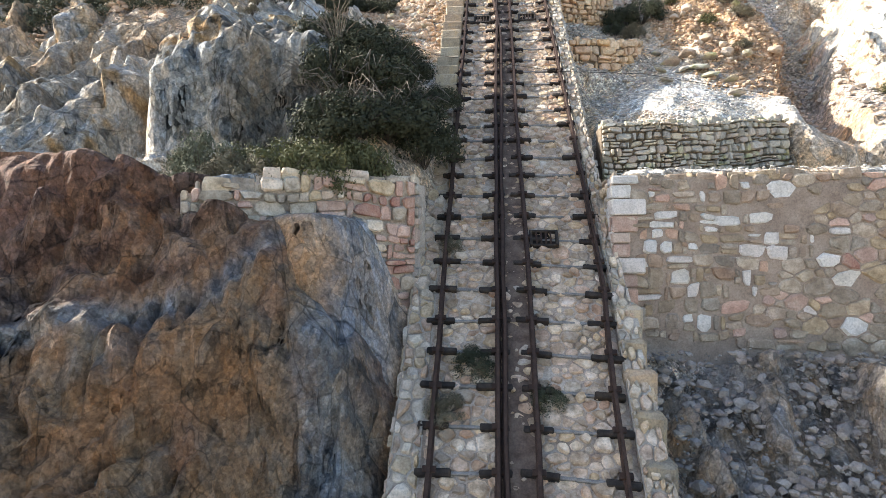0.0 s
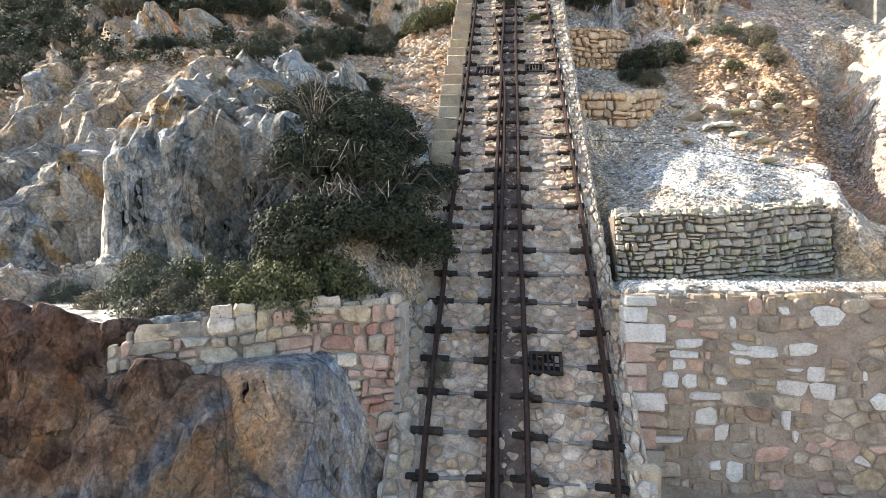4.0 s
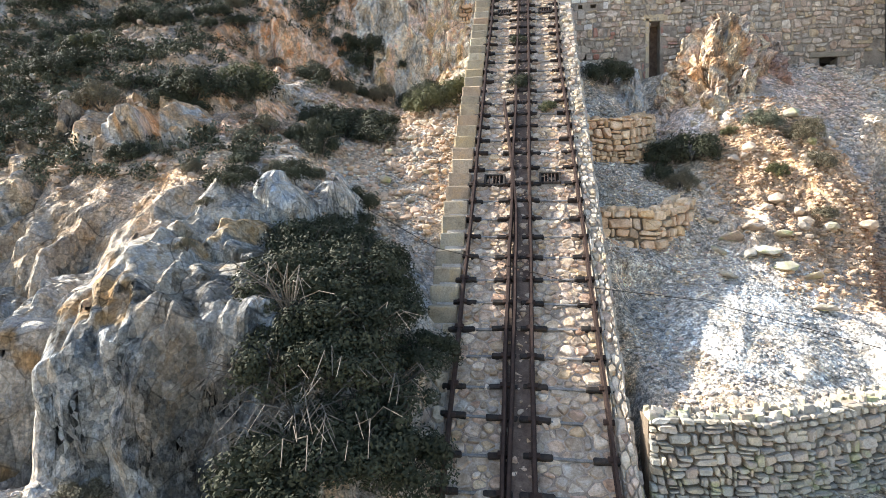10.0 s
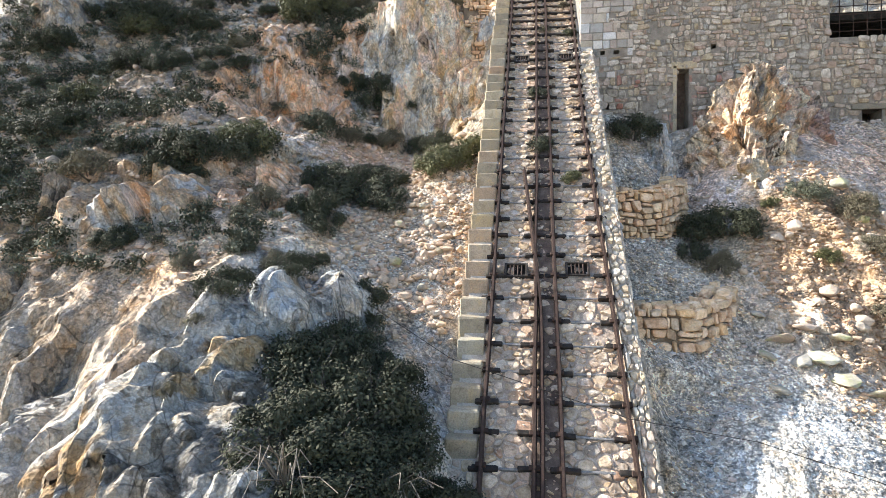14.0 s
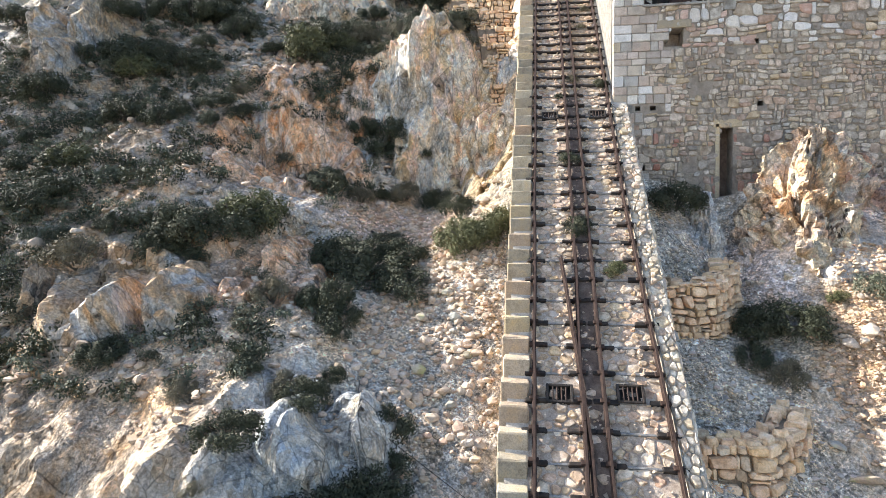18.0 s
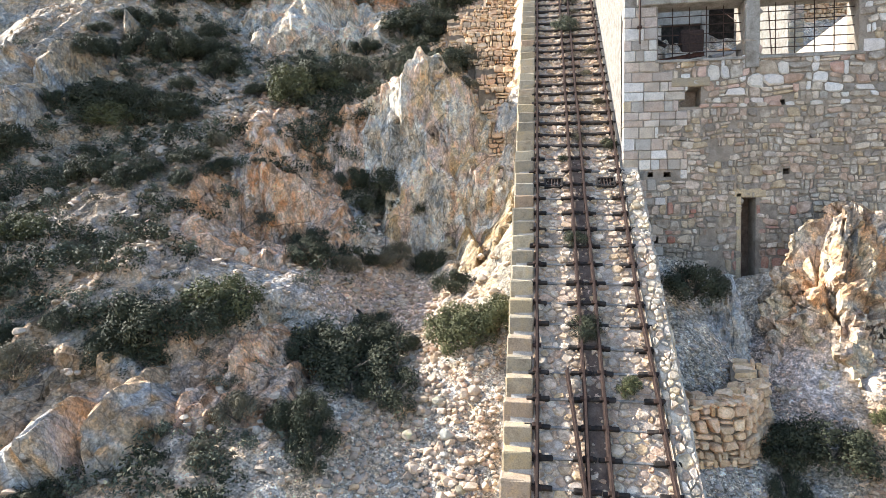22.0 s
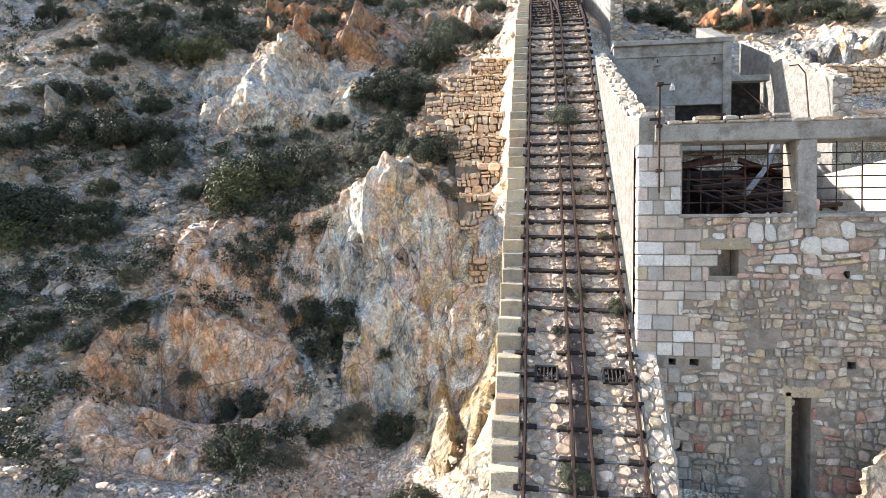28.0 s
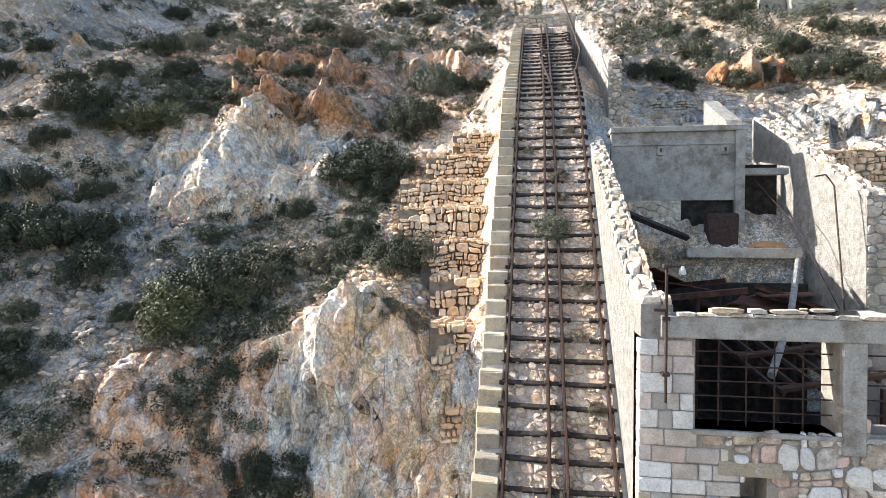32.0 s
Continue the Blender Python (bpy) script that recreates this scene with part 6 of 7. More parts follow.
prism(bm, [(6.2, 23.9, 20.5), (5.85, 29.2, 22), (5.85, 29.2, 27.7), (6.2, 23.9, 24.95)], (0.42, 0, 0))
part("right_wall", bm, PLASTER, ruin, "sunlit plastered wall with a sloping broken top")
for x in (2.62, 4.22):
    part("insulator_plate", boxes(((x, 26.62, 26.28), (x + 0.16, 26.72, 26.52)), bevel=0.008), CONCRETE, ruin)
    # dark block added in place of the shaded hole in each plate
    part("hole_mark", boxes(((x + 0.06, 26.59, 26.36), (x + 0.1, 26.64, 26.46)), bevel=0.004), RUST, ruin)
part("string_course", boxes(((1.5, 26.66, 26.55), (4.55, 26.72, 26.59)), bevel=0.006), CONCRETE, ruin)
bm = bmesh.new()
prism(bm, [(4.5, 27.0, 26.9), (4.5, 29.3, 27.3), (4.5, 29.3, 28.3), (4.5, 27.3, 27.3)], (0.4, 0, 0))
part("back_wall", bm, PLASTER, ruin, "bright stub of a broken wall")
lay_stones(ruin, lambda u, v, w: Vector((6.2 - 0.35 * u / 5.3 + v, 23.9 + u, 24.95 + u * 2.75 / 5.3 + w)), 5.3, 0.42, 0.24, 0.2, MASON, MASONJ, 58, bulge=0.06, most=60)
lay_stones(ruin, plain((6.2, 23.9, 20.6), (1, 0, 0), (0, 0, 1)), 0.43, 4.3, 0.3, 0.2, STEP, MASONJ, 59, most=40, bulge=0.015)
# near-black panels added behind the openings as painted shade
part("shade_panel", boxes(((3.26, 26.8, 23.5), (4.54, 26.9, 25.1))), ROOMSHADE, ruin, "near-black panel standing in for the shade of an opening")
part("shade_panel", boxes(((4.8, 27.4, 22.8), (5.84, 27.5, 26.1))), ROOMSHADE, ruin, "near-black panel standing in for the shade of an opening")
part("cross_beam", boxes(((4.78, 26.7, 25.75), (5.85, 26.95, 25.92)), bevel=0.008), CONCRETE, ruin)

# things in and on the ruin
def rod_thing(name, points, radius, material, label, category, sides=8):
    bm = bmesh.new()
    tube(bm, points, radius, sides)
    return tagged(part(name, bm, material, None), label, category)


pole = holder("wall_pole", (1.16, 18.9, 21.8), "rusty iron pole bracketed to the corner of the ruin", "pole")
bm = bmesh.new()
tube(bm, [(0, 0, 0), (0, 0, 1.85)], 0.02, 8)
part("shaft", bm, RUST, pole)
for z in (0.35, 1.1):
    part("bracket", boxes(((-0.05, -0.02, z), (0.05, 0.12, z + 0.05)), bevel=0.006), RUST, pole)
part("arm", boxes(((-0.16, -0.02, 1.22), (0.02, 0.02, 1.26)), bevel=0.005), RUST, pole)
part("cap", boxes(((-0.05, -0.05, 1.8), (0.06, 0.05, 1.86)), bevel=0.01), RUST, pole)
bm = bmesh.new()
tube(bm, [(0.2, 0, 1.72), (0.2, 0, 1.78), (0.2, 0, 1.83)], [0.05, 0.04, 0.02], 8)
part("insulator", bm, WHITESTONE, pole, "white porcelain insulator")
part("insulator_arm", boxes(((0.02, -0.012, 1.81), (0.21, 0.012, 1.835)), bevel=0.004), RUST, pole)
rod_thing("fallen_pipe", [(3.05, 20.4, 21.9), (4.1, 22.3, 22.6), (5.2, 24.6, 23.6)], 0.06, OLDWOOD, "long grey-blue pipe leaning across the debris", "pipe")
rod_thing("fallen_beam", [(1.3, 24.6, 24.75), (2.3, 25.3, 24.4), (3.2, 25.9, 24.1)], 0.085, TIE, "dark timber beam fallen from the wall", "beam", 4)
rod_thing("bent_bar", [(5.35, 24.2, 25.4), (5.6, 24.3, 25.45), (5.72, 24.2, 25.2), (5.7, 23.7, 22.6)], 0.018, RUST, "thin bent iron bar hanging down a wall", "bar", 5)
rod_thing("sagging_cable", [(5.0, 26.6, 25.6), (5.4, 25.4, 24.5), (5.75, 24.0, 22.6)], 0.012, RUST, "slack dark cable across a wall", "cable", 5)
rod_thing("bent_bar", [(0.2, 31.5, 31.0), (-0.45, 29.4, 29.95), (-0.1, 28.4, 28.75)], 0.035, RUST, "kinked loose iron bar on the track", "bar", 6)
rod_thing("broken_rail", [(0.72, 29.6, 29.5), (0.95, 31.0, 30.6), (0.55, 33.5, 33.2), (0.35, 35.0, 34.4)], 0.04, RUST, "bent rail hanging beside the head wall", "rail", 6)
rod_thing("stick", [(-5.0, 18.0, 15.9), (-4.3, 17.6, 15.4), (-3.2, 16.7, 14.75)], 0.035, TIE, "dark straight pole lying on scree", "pole", 6)
rod_thing("thin_cable", [(-3.2, 12.3, 12.9), (-1.6, 11.8, 12.05), (0.9, 11.2, 11.45), (2.4, 11.0, 11.3), (4.5, 10.6, 10.75)], 0.005, TIE, "thin slack cable strung across the incline", "cable", 4)
tray = holder("scrap_rack", (3.4, 21.2, 20.6), "collapsed rusty steel rack inside the ruin", "steel rack")
m = Matrix.Rotation(0.35, 4, "X") @ Matrix.Rotation(0.3, 4, "Z")
for k in range(6):
    bm = bmesh.new()
    box(bm, (0.35 * k, 0, 0.9), (0.35 * k + 0.06, 2.2, 0.98), 0.006, m)
    part("bar", bm, RUST, tray)
for k in range(3):
    bm = bmesh.new()
    box(bm, (-0.05, 1.05 * k, 0.98), (1.9, 1.05 * k + 0.1, 1.06), 0.006, m)
    part("cross_bar", bm, RUST, tray)
for lx in (0.05, 1.7):
    part("leg", boxes(((lx, 0.1, -0.8), (lx + 0.08, 0.18, 0.95)), bevel=0.005), RUST, tray)
RUSTRED = surface("red_rusted_plate", [(0.05, 0.022, 0.016), (0.10, 0.045, 0.033), (0.16, 0.08, 0.055)], 6, 60, 0.85, 0.5)
wreck = holder("steel_wreckage", (3.6, 24.4, 19.8), "heap of red-rusted steel plates and girders in the ruin", "scrap steel")
wr = random.Random(17)
for k in range(7):
    bm = bmesh.new()
    m = Matrix.Translation((wr.uniform(-1.4, 1.5), wr.uniform(-0.6, 0.9), 2.6 + 0.12 * k)) @ Euler((wr.uniform(-0.5, 0.2), wr.uniform(-0.4, 0.4), wr.uniform(0, 3.1))).to_matrix().to_4x4()
    box(bm, (-0.55, -0.4, -0.015), (0.55, 0.4, 0.015), 0.006, m)
    part("steel_plate", bm, RUSTRED, wreck)
for k in range(8):
    bm = bmesh.new()
    m = Matrix.Translation((wr.uniform(-1.6, 1.6), wr.uniform(-0.9, 0.9), 2.3 + 0.13 * k)) @ Euler((wr.uniform(-0.5, 0.3), wr.uniform(-0.4, 0.4), wr.uniform(-0.9, 0.9))).to_matrix().to_4x4()
    box(bm, (-0.9, -0.05, -0.06), (0.9, 0.05, -0.045), 0.003, m)
    box(bm, (-0.9, -0.05, 0.045), (0.9, 0.05, 0.06), 0.003, m)
    box(bm, (-0.9, -0.008, -0.045), (0.9, 0.008, 0.045), 0.002, m)
    part("girder", bm, RUSTRED, wreck)
for k in range(5):
    bm = bmesh.new()
    x, y = -1.5 + 0.75 * k, wr.uniform(-0.6, 0.6)
    tube(bm, [(x, y, 0), (x + wr.uniform(-0.2, 0.2), y, 3.0)], 0.06, 8)
    part("support_post", bm, RUST, wreck)
bm = bmesh.new()
for v in box(bm, (3.75, 26.25, 23.86), (4.5, 26.6, 24.7), 0.05):
    v.co += Vector((random.uniform(-0.05, 0.05), random.uniform(-0.05, 0.05), random.uniform(-0.05, 0.05)))
tagged(part("rusted_tank", bm, RUST, None), "crumpled dark rusty sheet-iron tank on a ledge", "tank")
bm = bmesh.new()
bmesh.ops.create_icosphere(bm, subdivisions=3, radius=1)
for v in bm.verts:
    v.co = Vector((5.25, 26.3, 23.82)) + Vector((v.co.x * 0.5, v.co.y * 0.28, max(v.co.z, -0.1) * 0.2)) * (1 + 0.35 * noise.noise(v.co * 2.5))
tagged(part("earth_pile", bm, ORANGE, None), "small pile of orange earth on a ledge", "earth pile")

# roofless building far up the slope
far_house = tagged(new("ruined_house"), "roofless rubble house with a whitewashed end wall far up the slope", "ruined building")
part("front_wall", boxes(((12.0, 41.7, 33.6), (14.7, 42.1, 38.2)), ((15.1, 41.7, 33.6), (19.0, 42.1, 38.2))), MORTAR, far_house)
lay_stones(far_house, plain((12.0, 41.69, 34.2), (1, 0, 0), (0, 0, 1)), 7.0, 4.0, 0.4, 0.26, GREYDRY, GREYDRYJ, 95, keep=lambda u, v: not 2.65 < u < 3.15, most=20, bulge=0.03)
part("end_wall", boxes(((10.7, 42.15, 33.8), (11.98, 42.5, 38.0)), bevel=0.03), PLASTER, far_house, "whitewashed end wall")
part("buttress", boxes(((14.7, 41.2, 33.6), (15.1, 42.1, 38.3)), bevel=0.03), PLASTER, far_house, "pale buttress")

# upper wall at the head of the incline
head_wall = tagged(new("wall_head"), "grey plastered wall at the head of the incline", "wall", kind="structure")
bm = bmesh.new()
prism(bm, [(1.8, 30.3, 27.6), (1.15, 37.0, 30.0), (1.15, 37.0, 33.9), (1.8, 30.3, 29.9)], (0.42, 0.05, 0))
part("core", bm, CONCRETE, head_wall)
lay_stones(head_wall, lambda u, v, w: Vector((1.8 - 0.65 * u / 6.7 + v, 30.3 + u, 29.9 + 4.0 * u / 6.7 + w)), 6.7, 0.46, 0.26, 0.2, MASON, MASONJ, 88, bulge=0.08, most=50)
lay_stones(head_wall, plain((1.8, 30.3, 27.6), (1, 0, 0), (0, 0, 1)), 0.44, 2.3, 0.24, 0.16, MASON, MASONJ, 89, most=30)
part("end_wall", boxes(((-1.5, 37.0, 31), (1.2, 37.6, 34.3))), CONCRETE, head_wall)
lay_stones(head_wall, plain((-1.5, 36.99, 33.6), (1, 0, 0), (0, 0, 1)), 2.7, 0.7, 0.26, 0.17, MASON, MASONJ, 90, most=40)


# ---- scrub ----
def leaf_mass(bm, rng, radius, height, count, leaf):
    """Leaves gathered on tufts of uneven height, with gaps between the tufts."""
    tufts = []
    for _ in range(38):
        a, r = rng.uniform(0, 2 * math.pi), radius * math.sqrt(rng.random()) * 0.92
        dome = height * math.sqrt(max(0.04, 1 - (r / radius) ** 2))
        tufts.append((Vector((r * math.cos(a), r * math.sin(a), dome * rng.uniform(0.35, 1.0))), rng.uniform(0.10, 0.21) * radius / 0.5))
    for k in range(count):
        centre, size = tufts[k % len(tufts)]
        out = Vector((rng.gauss(0, 1), rng.gauss(0, 1), rng.gauss(0.35, 0.8))).normalized()
        p = centre + out * size * rng.uniform(0.6, 1.08)
        if p.z < 0:
            p.z = rng.uniform(0, 0.05)
        face = (out + Vector((rng.gauss(0, 0.38), rng.gauss(0, 0.38), rng.gauss(0.1, 0.38)))).normalized()
        way = Matrix.Rotation(rng.uniform(0, 6.28), 3, face) @ face.orthogonal().normalized()
        side = face.cross(way)
        s = leaf * rng.uniform(0.6, 1.4)
        quad = [bm.verts.new(p + q) for q in (-side * s * 0.42, way * s, side * s * 0.42, -way * s * 0.6)]
        bm.faces.new(quad)


def make_bush(seed, radius, height, count, leaf, material, label):
    rng = random.Random(seed)
    bush = holder("bush", (0, 0, -50), label, "bush", "scrub bushes on the hillside")
    bm = bmesh.new()
    leaf_mass(bm, rng, radius, height, int(count * 1.5), leaf * 0.85)
    me = bpy.data.meshes.new("foliage")
    bm.to_mesh(me)
    bm.free()
    me.materials.append(material)
    ob = new("foliage", me)
    ob.parent = bush
    bm = bmesh.new()
    for _ in range(14):
        a = rng.uniform(0, 6.28)
        r = radius * rng.uniform(0.4, 1.0)
        h = height * rng.uniform(0.5, 1.0)
        tube(bm, [(0, 0, -0.1), (0.5 * r * math.cos(a), 0.5 * r * math.sin(a), 0.5 * h), (r * math.cos(a + 0.3), r * math.sin(a + 0.3), h)], [0.014, 0.009, 0.004], 4)
    part("stem", bm, TWIG, bush, "bare grey branching stem")
    return bush


BUSHES = [make_bush(1, 0.5, 0.46, 4300, 0.028, LEAF, "low dark green scrub bush among rocks"), make_bush(2, 0.5, 0.40, 4000, 0.027, LEAF, "low dark green scrub bush among rocks"),
          make_bush(3, 0.5, 0.42, 3600, 0.027, LEAFDRY, "low dry brownish scrub bush among rocks"), make_bush(4, 0.5, 0.46, 4000, 0.03, LEAFGREEN, "low fresh green bush among rocks")]
BUSHES.append(make_bush(5, 0.5, 0.5, 4200, 0.029, LEAFGREY, "rounded grey-green bush on orange earth"))
rng = random.Random(12)


def plant(kind, x, c, size, flat=None):
    p = spot(x, c)
    m = Matrix.Translation(p + Vector((0, -0.1 * size, -0.08 * size))) @ Matrix.Rotation(0.35, 4, "X") @ Matrix.Rotation(rng.uniform(0, 6.28), 4, "Z")
    if kind in used:
        ob = copy_thing(BUSHES[kind], m)
    else:
        used.add(kind)
        ob = BUSHES[kind]
        ob.matrix_basis = m
    ob.scale = (size * rng.uniform(0.9, 1.2), size * rng.uniform(0.8, 1.1), size * (flat or rng.uniform(0.8, 1.15)))


used = set()
plant(0, -2.3, 9.0, 1.2)
plant(0, -1.5, 9.2, 1.2)
plant(0, -1.9, 9.4, 1.4)
plant(0, -2.8, 9.7, 1.2)
plant(0, -2.3, 9.8, 1.3)
plant(0, -1.8, 10.0, 1.3)
plant(0, -2.8, 10.3, 1.3)
plant(0, -1.5, 10.4, 0.9)
plant(0, -2.3, 10.4, 1.2)
plant(2, -4.5, 10.7, 0.3)
plant(1, -2.1, 11.3, 0.4)
plant(0, -3.5, 11.4, 1.3)
plant(0, -3.7, 11.6, 1.3)
plant(2, -4.9, 11.6, 0.3)
plant(0, -3.1, 12.2, 0.9)
plant(0, -4.9, 12.2, 0.8)
plant(0, -3.2, 12.7, 0.9)
plant(2, -6.0, 12.7, 0.5)
plant(0, -4.3, 12.8, 0.8)
plant(2, -4.7, 13.0, 0.6)
plant(0, -5.3, 13.1, 0.4)
plant(0, -9.6, 13.1, 0.6)
plant(1, -5.4, 13.2, 0.6)
plant(0, -7.7, 13.2, 0.9)
plant(0, -4.2, 13.3, 0.4)
plant(0, -8.2, 13.7, 0.6)
plant(2, -5.9, 13.9, 0.5)
plant(3, 4.8, 14.0, 0.4)
plant(2, 3.1, 14.1, 0.7)
plant(0, -4.5, 14.2, 0.9)
plant(2, -9.3, 14.2, 0.6)
plant(2, -5.8, 14.5, 0.8)
plant(0, -5.1, 14.5, 0.6)
plant(2, -9.5, 14.6, 1.0)
plant(0, -4.8, 14.6, 1.0)
plant(1, -11.6, 14.7, 0.9)
plant(2, 5.7, 14.9, 0.9)
plant(1, 3.5, 14.9, 1.1)
plant(1, -8.0, 15.1, 1.0)
plant(1, -10.4, 15.1, 0.6)
plant(2, -6.3, 15.2, 0.5)
plant(0, -8.4, 15.2, 1.1)
plant(0, -3.7, 15.3, 1.3)
plant(0, -9.5, 15.4, 0.7)
plant(1, -8.1, 15.6, 1.7)
plant(0, -11.5, 15.7, 1.1)
plant(0, -4.6, 15.7, 1.7)
plant(0, -4.9, 15.9, 1.6)
plant(1, -7.0, 15.9, 1.2)
plant(0, -5.5, 15.9, 1.0)
plant(3, -2.3, 16.0, 1.1)
plant(0, -12.6, 16.1, 0.9)
plant(0, -11.3, 16.1, 0.9)
plant(3, -7.1, 16.2, 1.4)
plant(0, -4.0, 16.2, 1.3)
plant(3, -2.7, 16.4, 1.2)
plant(3, -1.8, 16.4, 1.0)
plant(0, -4.5, 16.6, 0.9)
plant(3, -12.1, 17.1, 1.0)
plant(0, 2.0, 17.2, 1.3)
plant(0, -13.7, 17.2, 0.8)
plant(0, -12.4, 17.2, 1.0)
plant(0, -2.9, 17.4, 0.9)
plant(0, -6.4, 17.9, 1.1)
plant(2, -5.6, 17.9, 0.8)
plant(0, -14.2, 18.1, 0.9)
plant(0, -5.3, 18.4, 0.6)
plant(0, -11.0, 18.6, 1.1)
plant(0, -7.3, 18.6, 0.8)
plant(2, -5.0, 18.6, 0.7)
plant(0, -6.9, 18.8, 1.1)
plant(0, -3.8, 18.9, 1.1)
plant(0, -9.8, 18.9, 0.6)
plant(2, -4.8, 18.9, 1.0)
plant(0, -12.1, 18.9, 1.2)
plant(2, -8.1, 19.0, 0.7)
plant(0, -10.9, 19.1, 1.0)
plant(0, -14.9, 19.4, 1.2)
plant(0, -10.1, 19.6, 1.0)
plant(1, -9.4, 19.6, 0.9)
plant(0, -4.4, 20.1, 0.6)
plant(2, -9.7, 20.2, 0.7)
plant(0, -5.3, 20.3, 0.8)
plant(0, -6.0, 20.3, 1.6)
plant(0, -5.6, 20.6, 1.4)
plant(0, -6.4, 20.6, 1.1)
plant(0, -16.3, 20.7, 1.0)
plant(3, -13.3, 20.9, 1.3)
plant(0, -15.0, 20.9, 0.9)
plant(0, -11.4, 21.2, 1.0)
plant(0, -12.1, 21.4, 1.6)
plant(0, -13.5, 21.5, 1.9)
plant(0, -14.1, 21.6, 1.9)
plant(0, -12.9, 21.6, 1.4)
plant(3, -11.9, 21.7, 0.8)
plant(0, -12.0, 22.2, 0.9)
plant(0, -18.4, 22.4, 1.5)
plant(2, -3.6, 22.6, 0.8)
plant(2, -3.2, 22.6, 0.8)
plant(3, -8.6, 22.6, 1.5)
plant(0, -9.9, 22.6, 0.8)
plant(0, -15.4, 22.8, 1.5)
plant(3, -8.8, 22.8, 1.8)
plant(0, -11.7, 23.3, 1.2)
plant(3, -7.9, 23.3, 1.2)
plant(0, -15.1, 23.4, 1.2)
plant(0, -8.4, 23.4, 1.4)
plant(0, -8.7, 23.6, 2.1)
plant(0, -11.5, 23.7, 1.7)
plant(2, -7.1, 23.7, 1.3)
plant(0, -7.4, 24.0, 1.6)
plant(0, -13.5, 24.1, 1.9)
plant(0, -16.0, 24.1, 0.9)
plant(1, -4.1, 24.2, 1.5)
plant(0, -14.6, 24.2, 1.6)
plant(2, -6.2, 24.2, 1.0)
plant(0, -12.8, 24.2, 1.6)
plant(0, -13.8, 24.4, 1.7)
plant(2, -3.4, 24.5, 1.4)
plant(2, -5.8, 24.5, 1.0)
plant(1, -3.8, 24.5, 1.4)
plant(2, -6.1, 24.6, 1.0)
plant(0, -12.6, 24.6, 1.6)
plant(1, -5.2, 24.7, 1.3)
plant(0, -9.6, 25.0, 1.1)
plant(0, -15.8, 25.2, 1.2)
plant(1, -5.5, 25.3, 1.2)
plant(0, -15.1, 25.5, 1.6)
plant(0, -13.3, 25.7, 1.2)
plant(0, -7.5, 25.9, 1.2)
plant(0, -5.3, 26.9, 1.7)
plant(0, -15.6, 27.0, 1.2)
plant(0, -4.8, 27.4, 1.5)
plant(0, -6.1, 27.4, 2.1)
plant(0, -17.1, 27.5, 1.2)
plant(0, -5.9, 27.9, 1.8)
plant(0, -15.2, 28.1, 1.5)
plant(3, -14.2, 28.3, 1.7)
plant(2, -16.6, 28.3, 0.9)
plant(0, -15.9, 28.5, 1.8)
plant(3, -13.2, 28.7, 1.9)
plant(0, -4.8, 29.6, 1.9)
plant(0, -17.3, 29.6, 1.2)
plant(0, -5.1, 30.5, 1.9)
plant(0, -16.4, 30.5, 1.4)
plant(0, -21.3, 30.6, 1.5)
plant(0, -14.4, 31.2, 1.5)
plant(0, -20.7, 31.9, 1.3)
plant(0, 11.6, 32.0, 1.4)
plant(2, -13.0, 32.3, 1.1)
plant(0, -10.4, 32.5, 1.7)
plant(0, 4.0, 32.7, 1.9)
plant(0, -16.5, 32.8, 1.6)
plant(0, 7.6, 32.9, 1.5)
plant(0, 11.0, 32.9, 1.7)
plant(0, 5.0, 33.0, 1.5)
plant(0, 9.9, 33.0, 1.5)
plant(0, 8.6, 33.4, 1.3)
plant(4, -4.9, 33.7, 2.1)
plant(0, -12.4, 33.8, 1.4)
plant(0, -3.3, 34.0, 1.6)
plant(4, -5.2, 34.5, 2.1)
plant(0, 10.0, 34.7, 1.6)
plant(2, -16.8, 34.9, 1.6)
plant(0, 13.1, 35.4, 1.1)
plant(0, 6.6, 35.4, 1.7)
plant(0, 12.1, 36.3, 1.2)
plant(2, -9.9, 36.5, 1.9)
plant(0, -3.3, 36.8, 1.5)
plant(1, 7.3, 36.9, 1.1)
plant(0, -11.5, 37.0, 2.1)
plant(0, 6.0, 37.7, 1.3)
plant(1, 8.8, 38.5, 1.4)
plant(0, 9.8, 39.5, 1.4)
plant(0, -19.0, 39.6, 2.0)
plant(0, -6.7, 40.5, 1.4)
plant(0, -17.8, 41.1, 1.9)
plant(0, -23.5, 42.0, 2.1)
plant(0, -9.2, 42.0, 2.0)
plant(0, -27.8, 43.0, 2.1)
plant(1, -3.7, 43.3, 1.7)
plant(0, -5.9, 43.4, 2.1)
plant(0, -32.9, 43.5, 2.0)
plant(0, -41.5, 47.1, 2.1)
plant(0, -33.6, 52.1, 2.1)
plant(0, -40.6, 52.8, 2.1)
# scrub on the rubble bank
for kind, x, c, size in ((4, 5.0, 15.3, 0.8), (2, 5.6, 14.2, 0.7), (3, 4.35, 15.2, 0.45), (0, 2.95, 14.9, 1.0), (0, 2.7, 14.4, 0.7), (2, 5.3, 13.2, 0.5), (3, 7.6, 12.2, 0.6), (3, 7.5, 11.5, 0.7)):
    plant(kind, x, c, size)
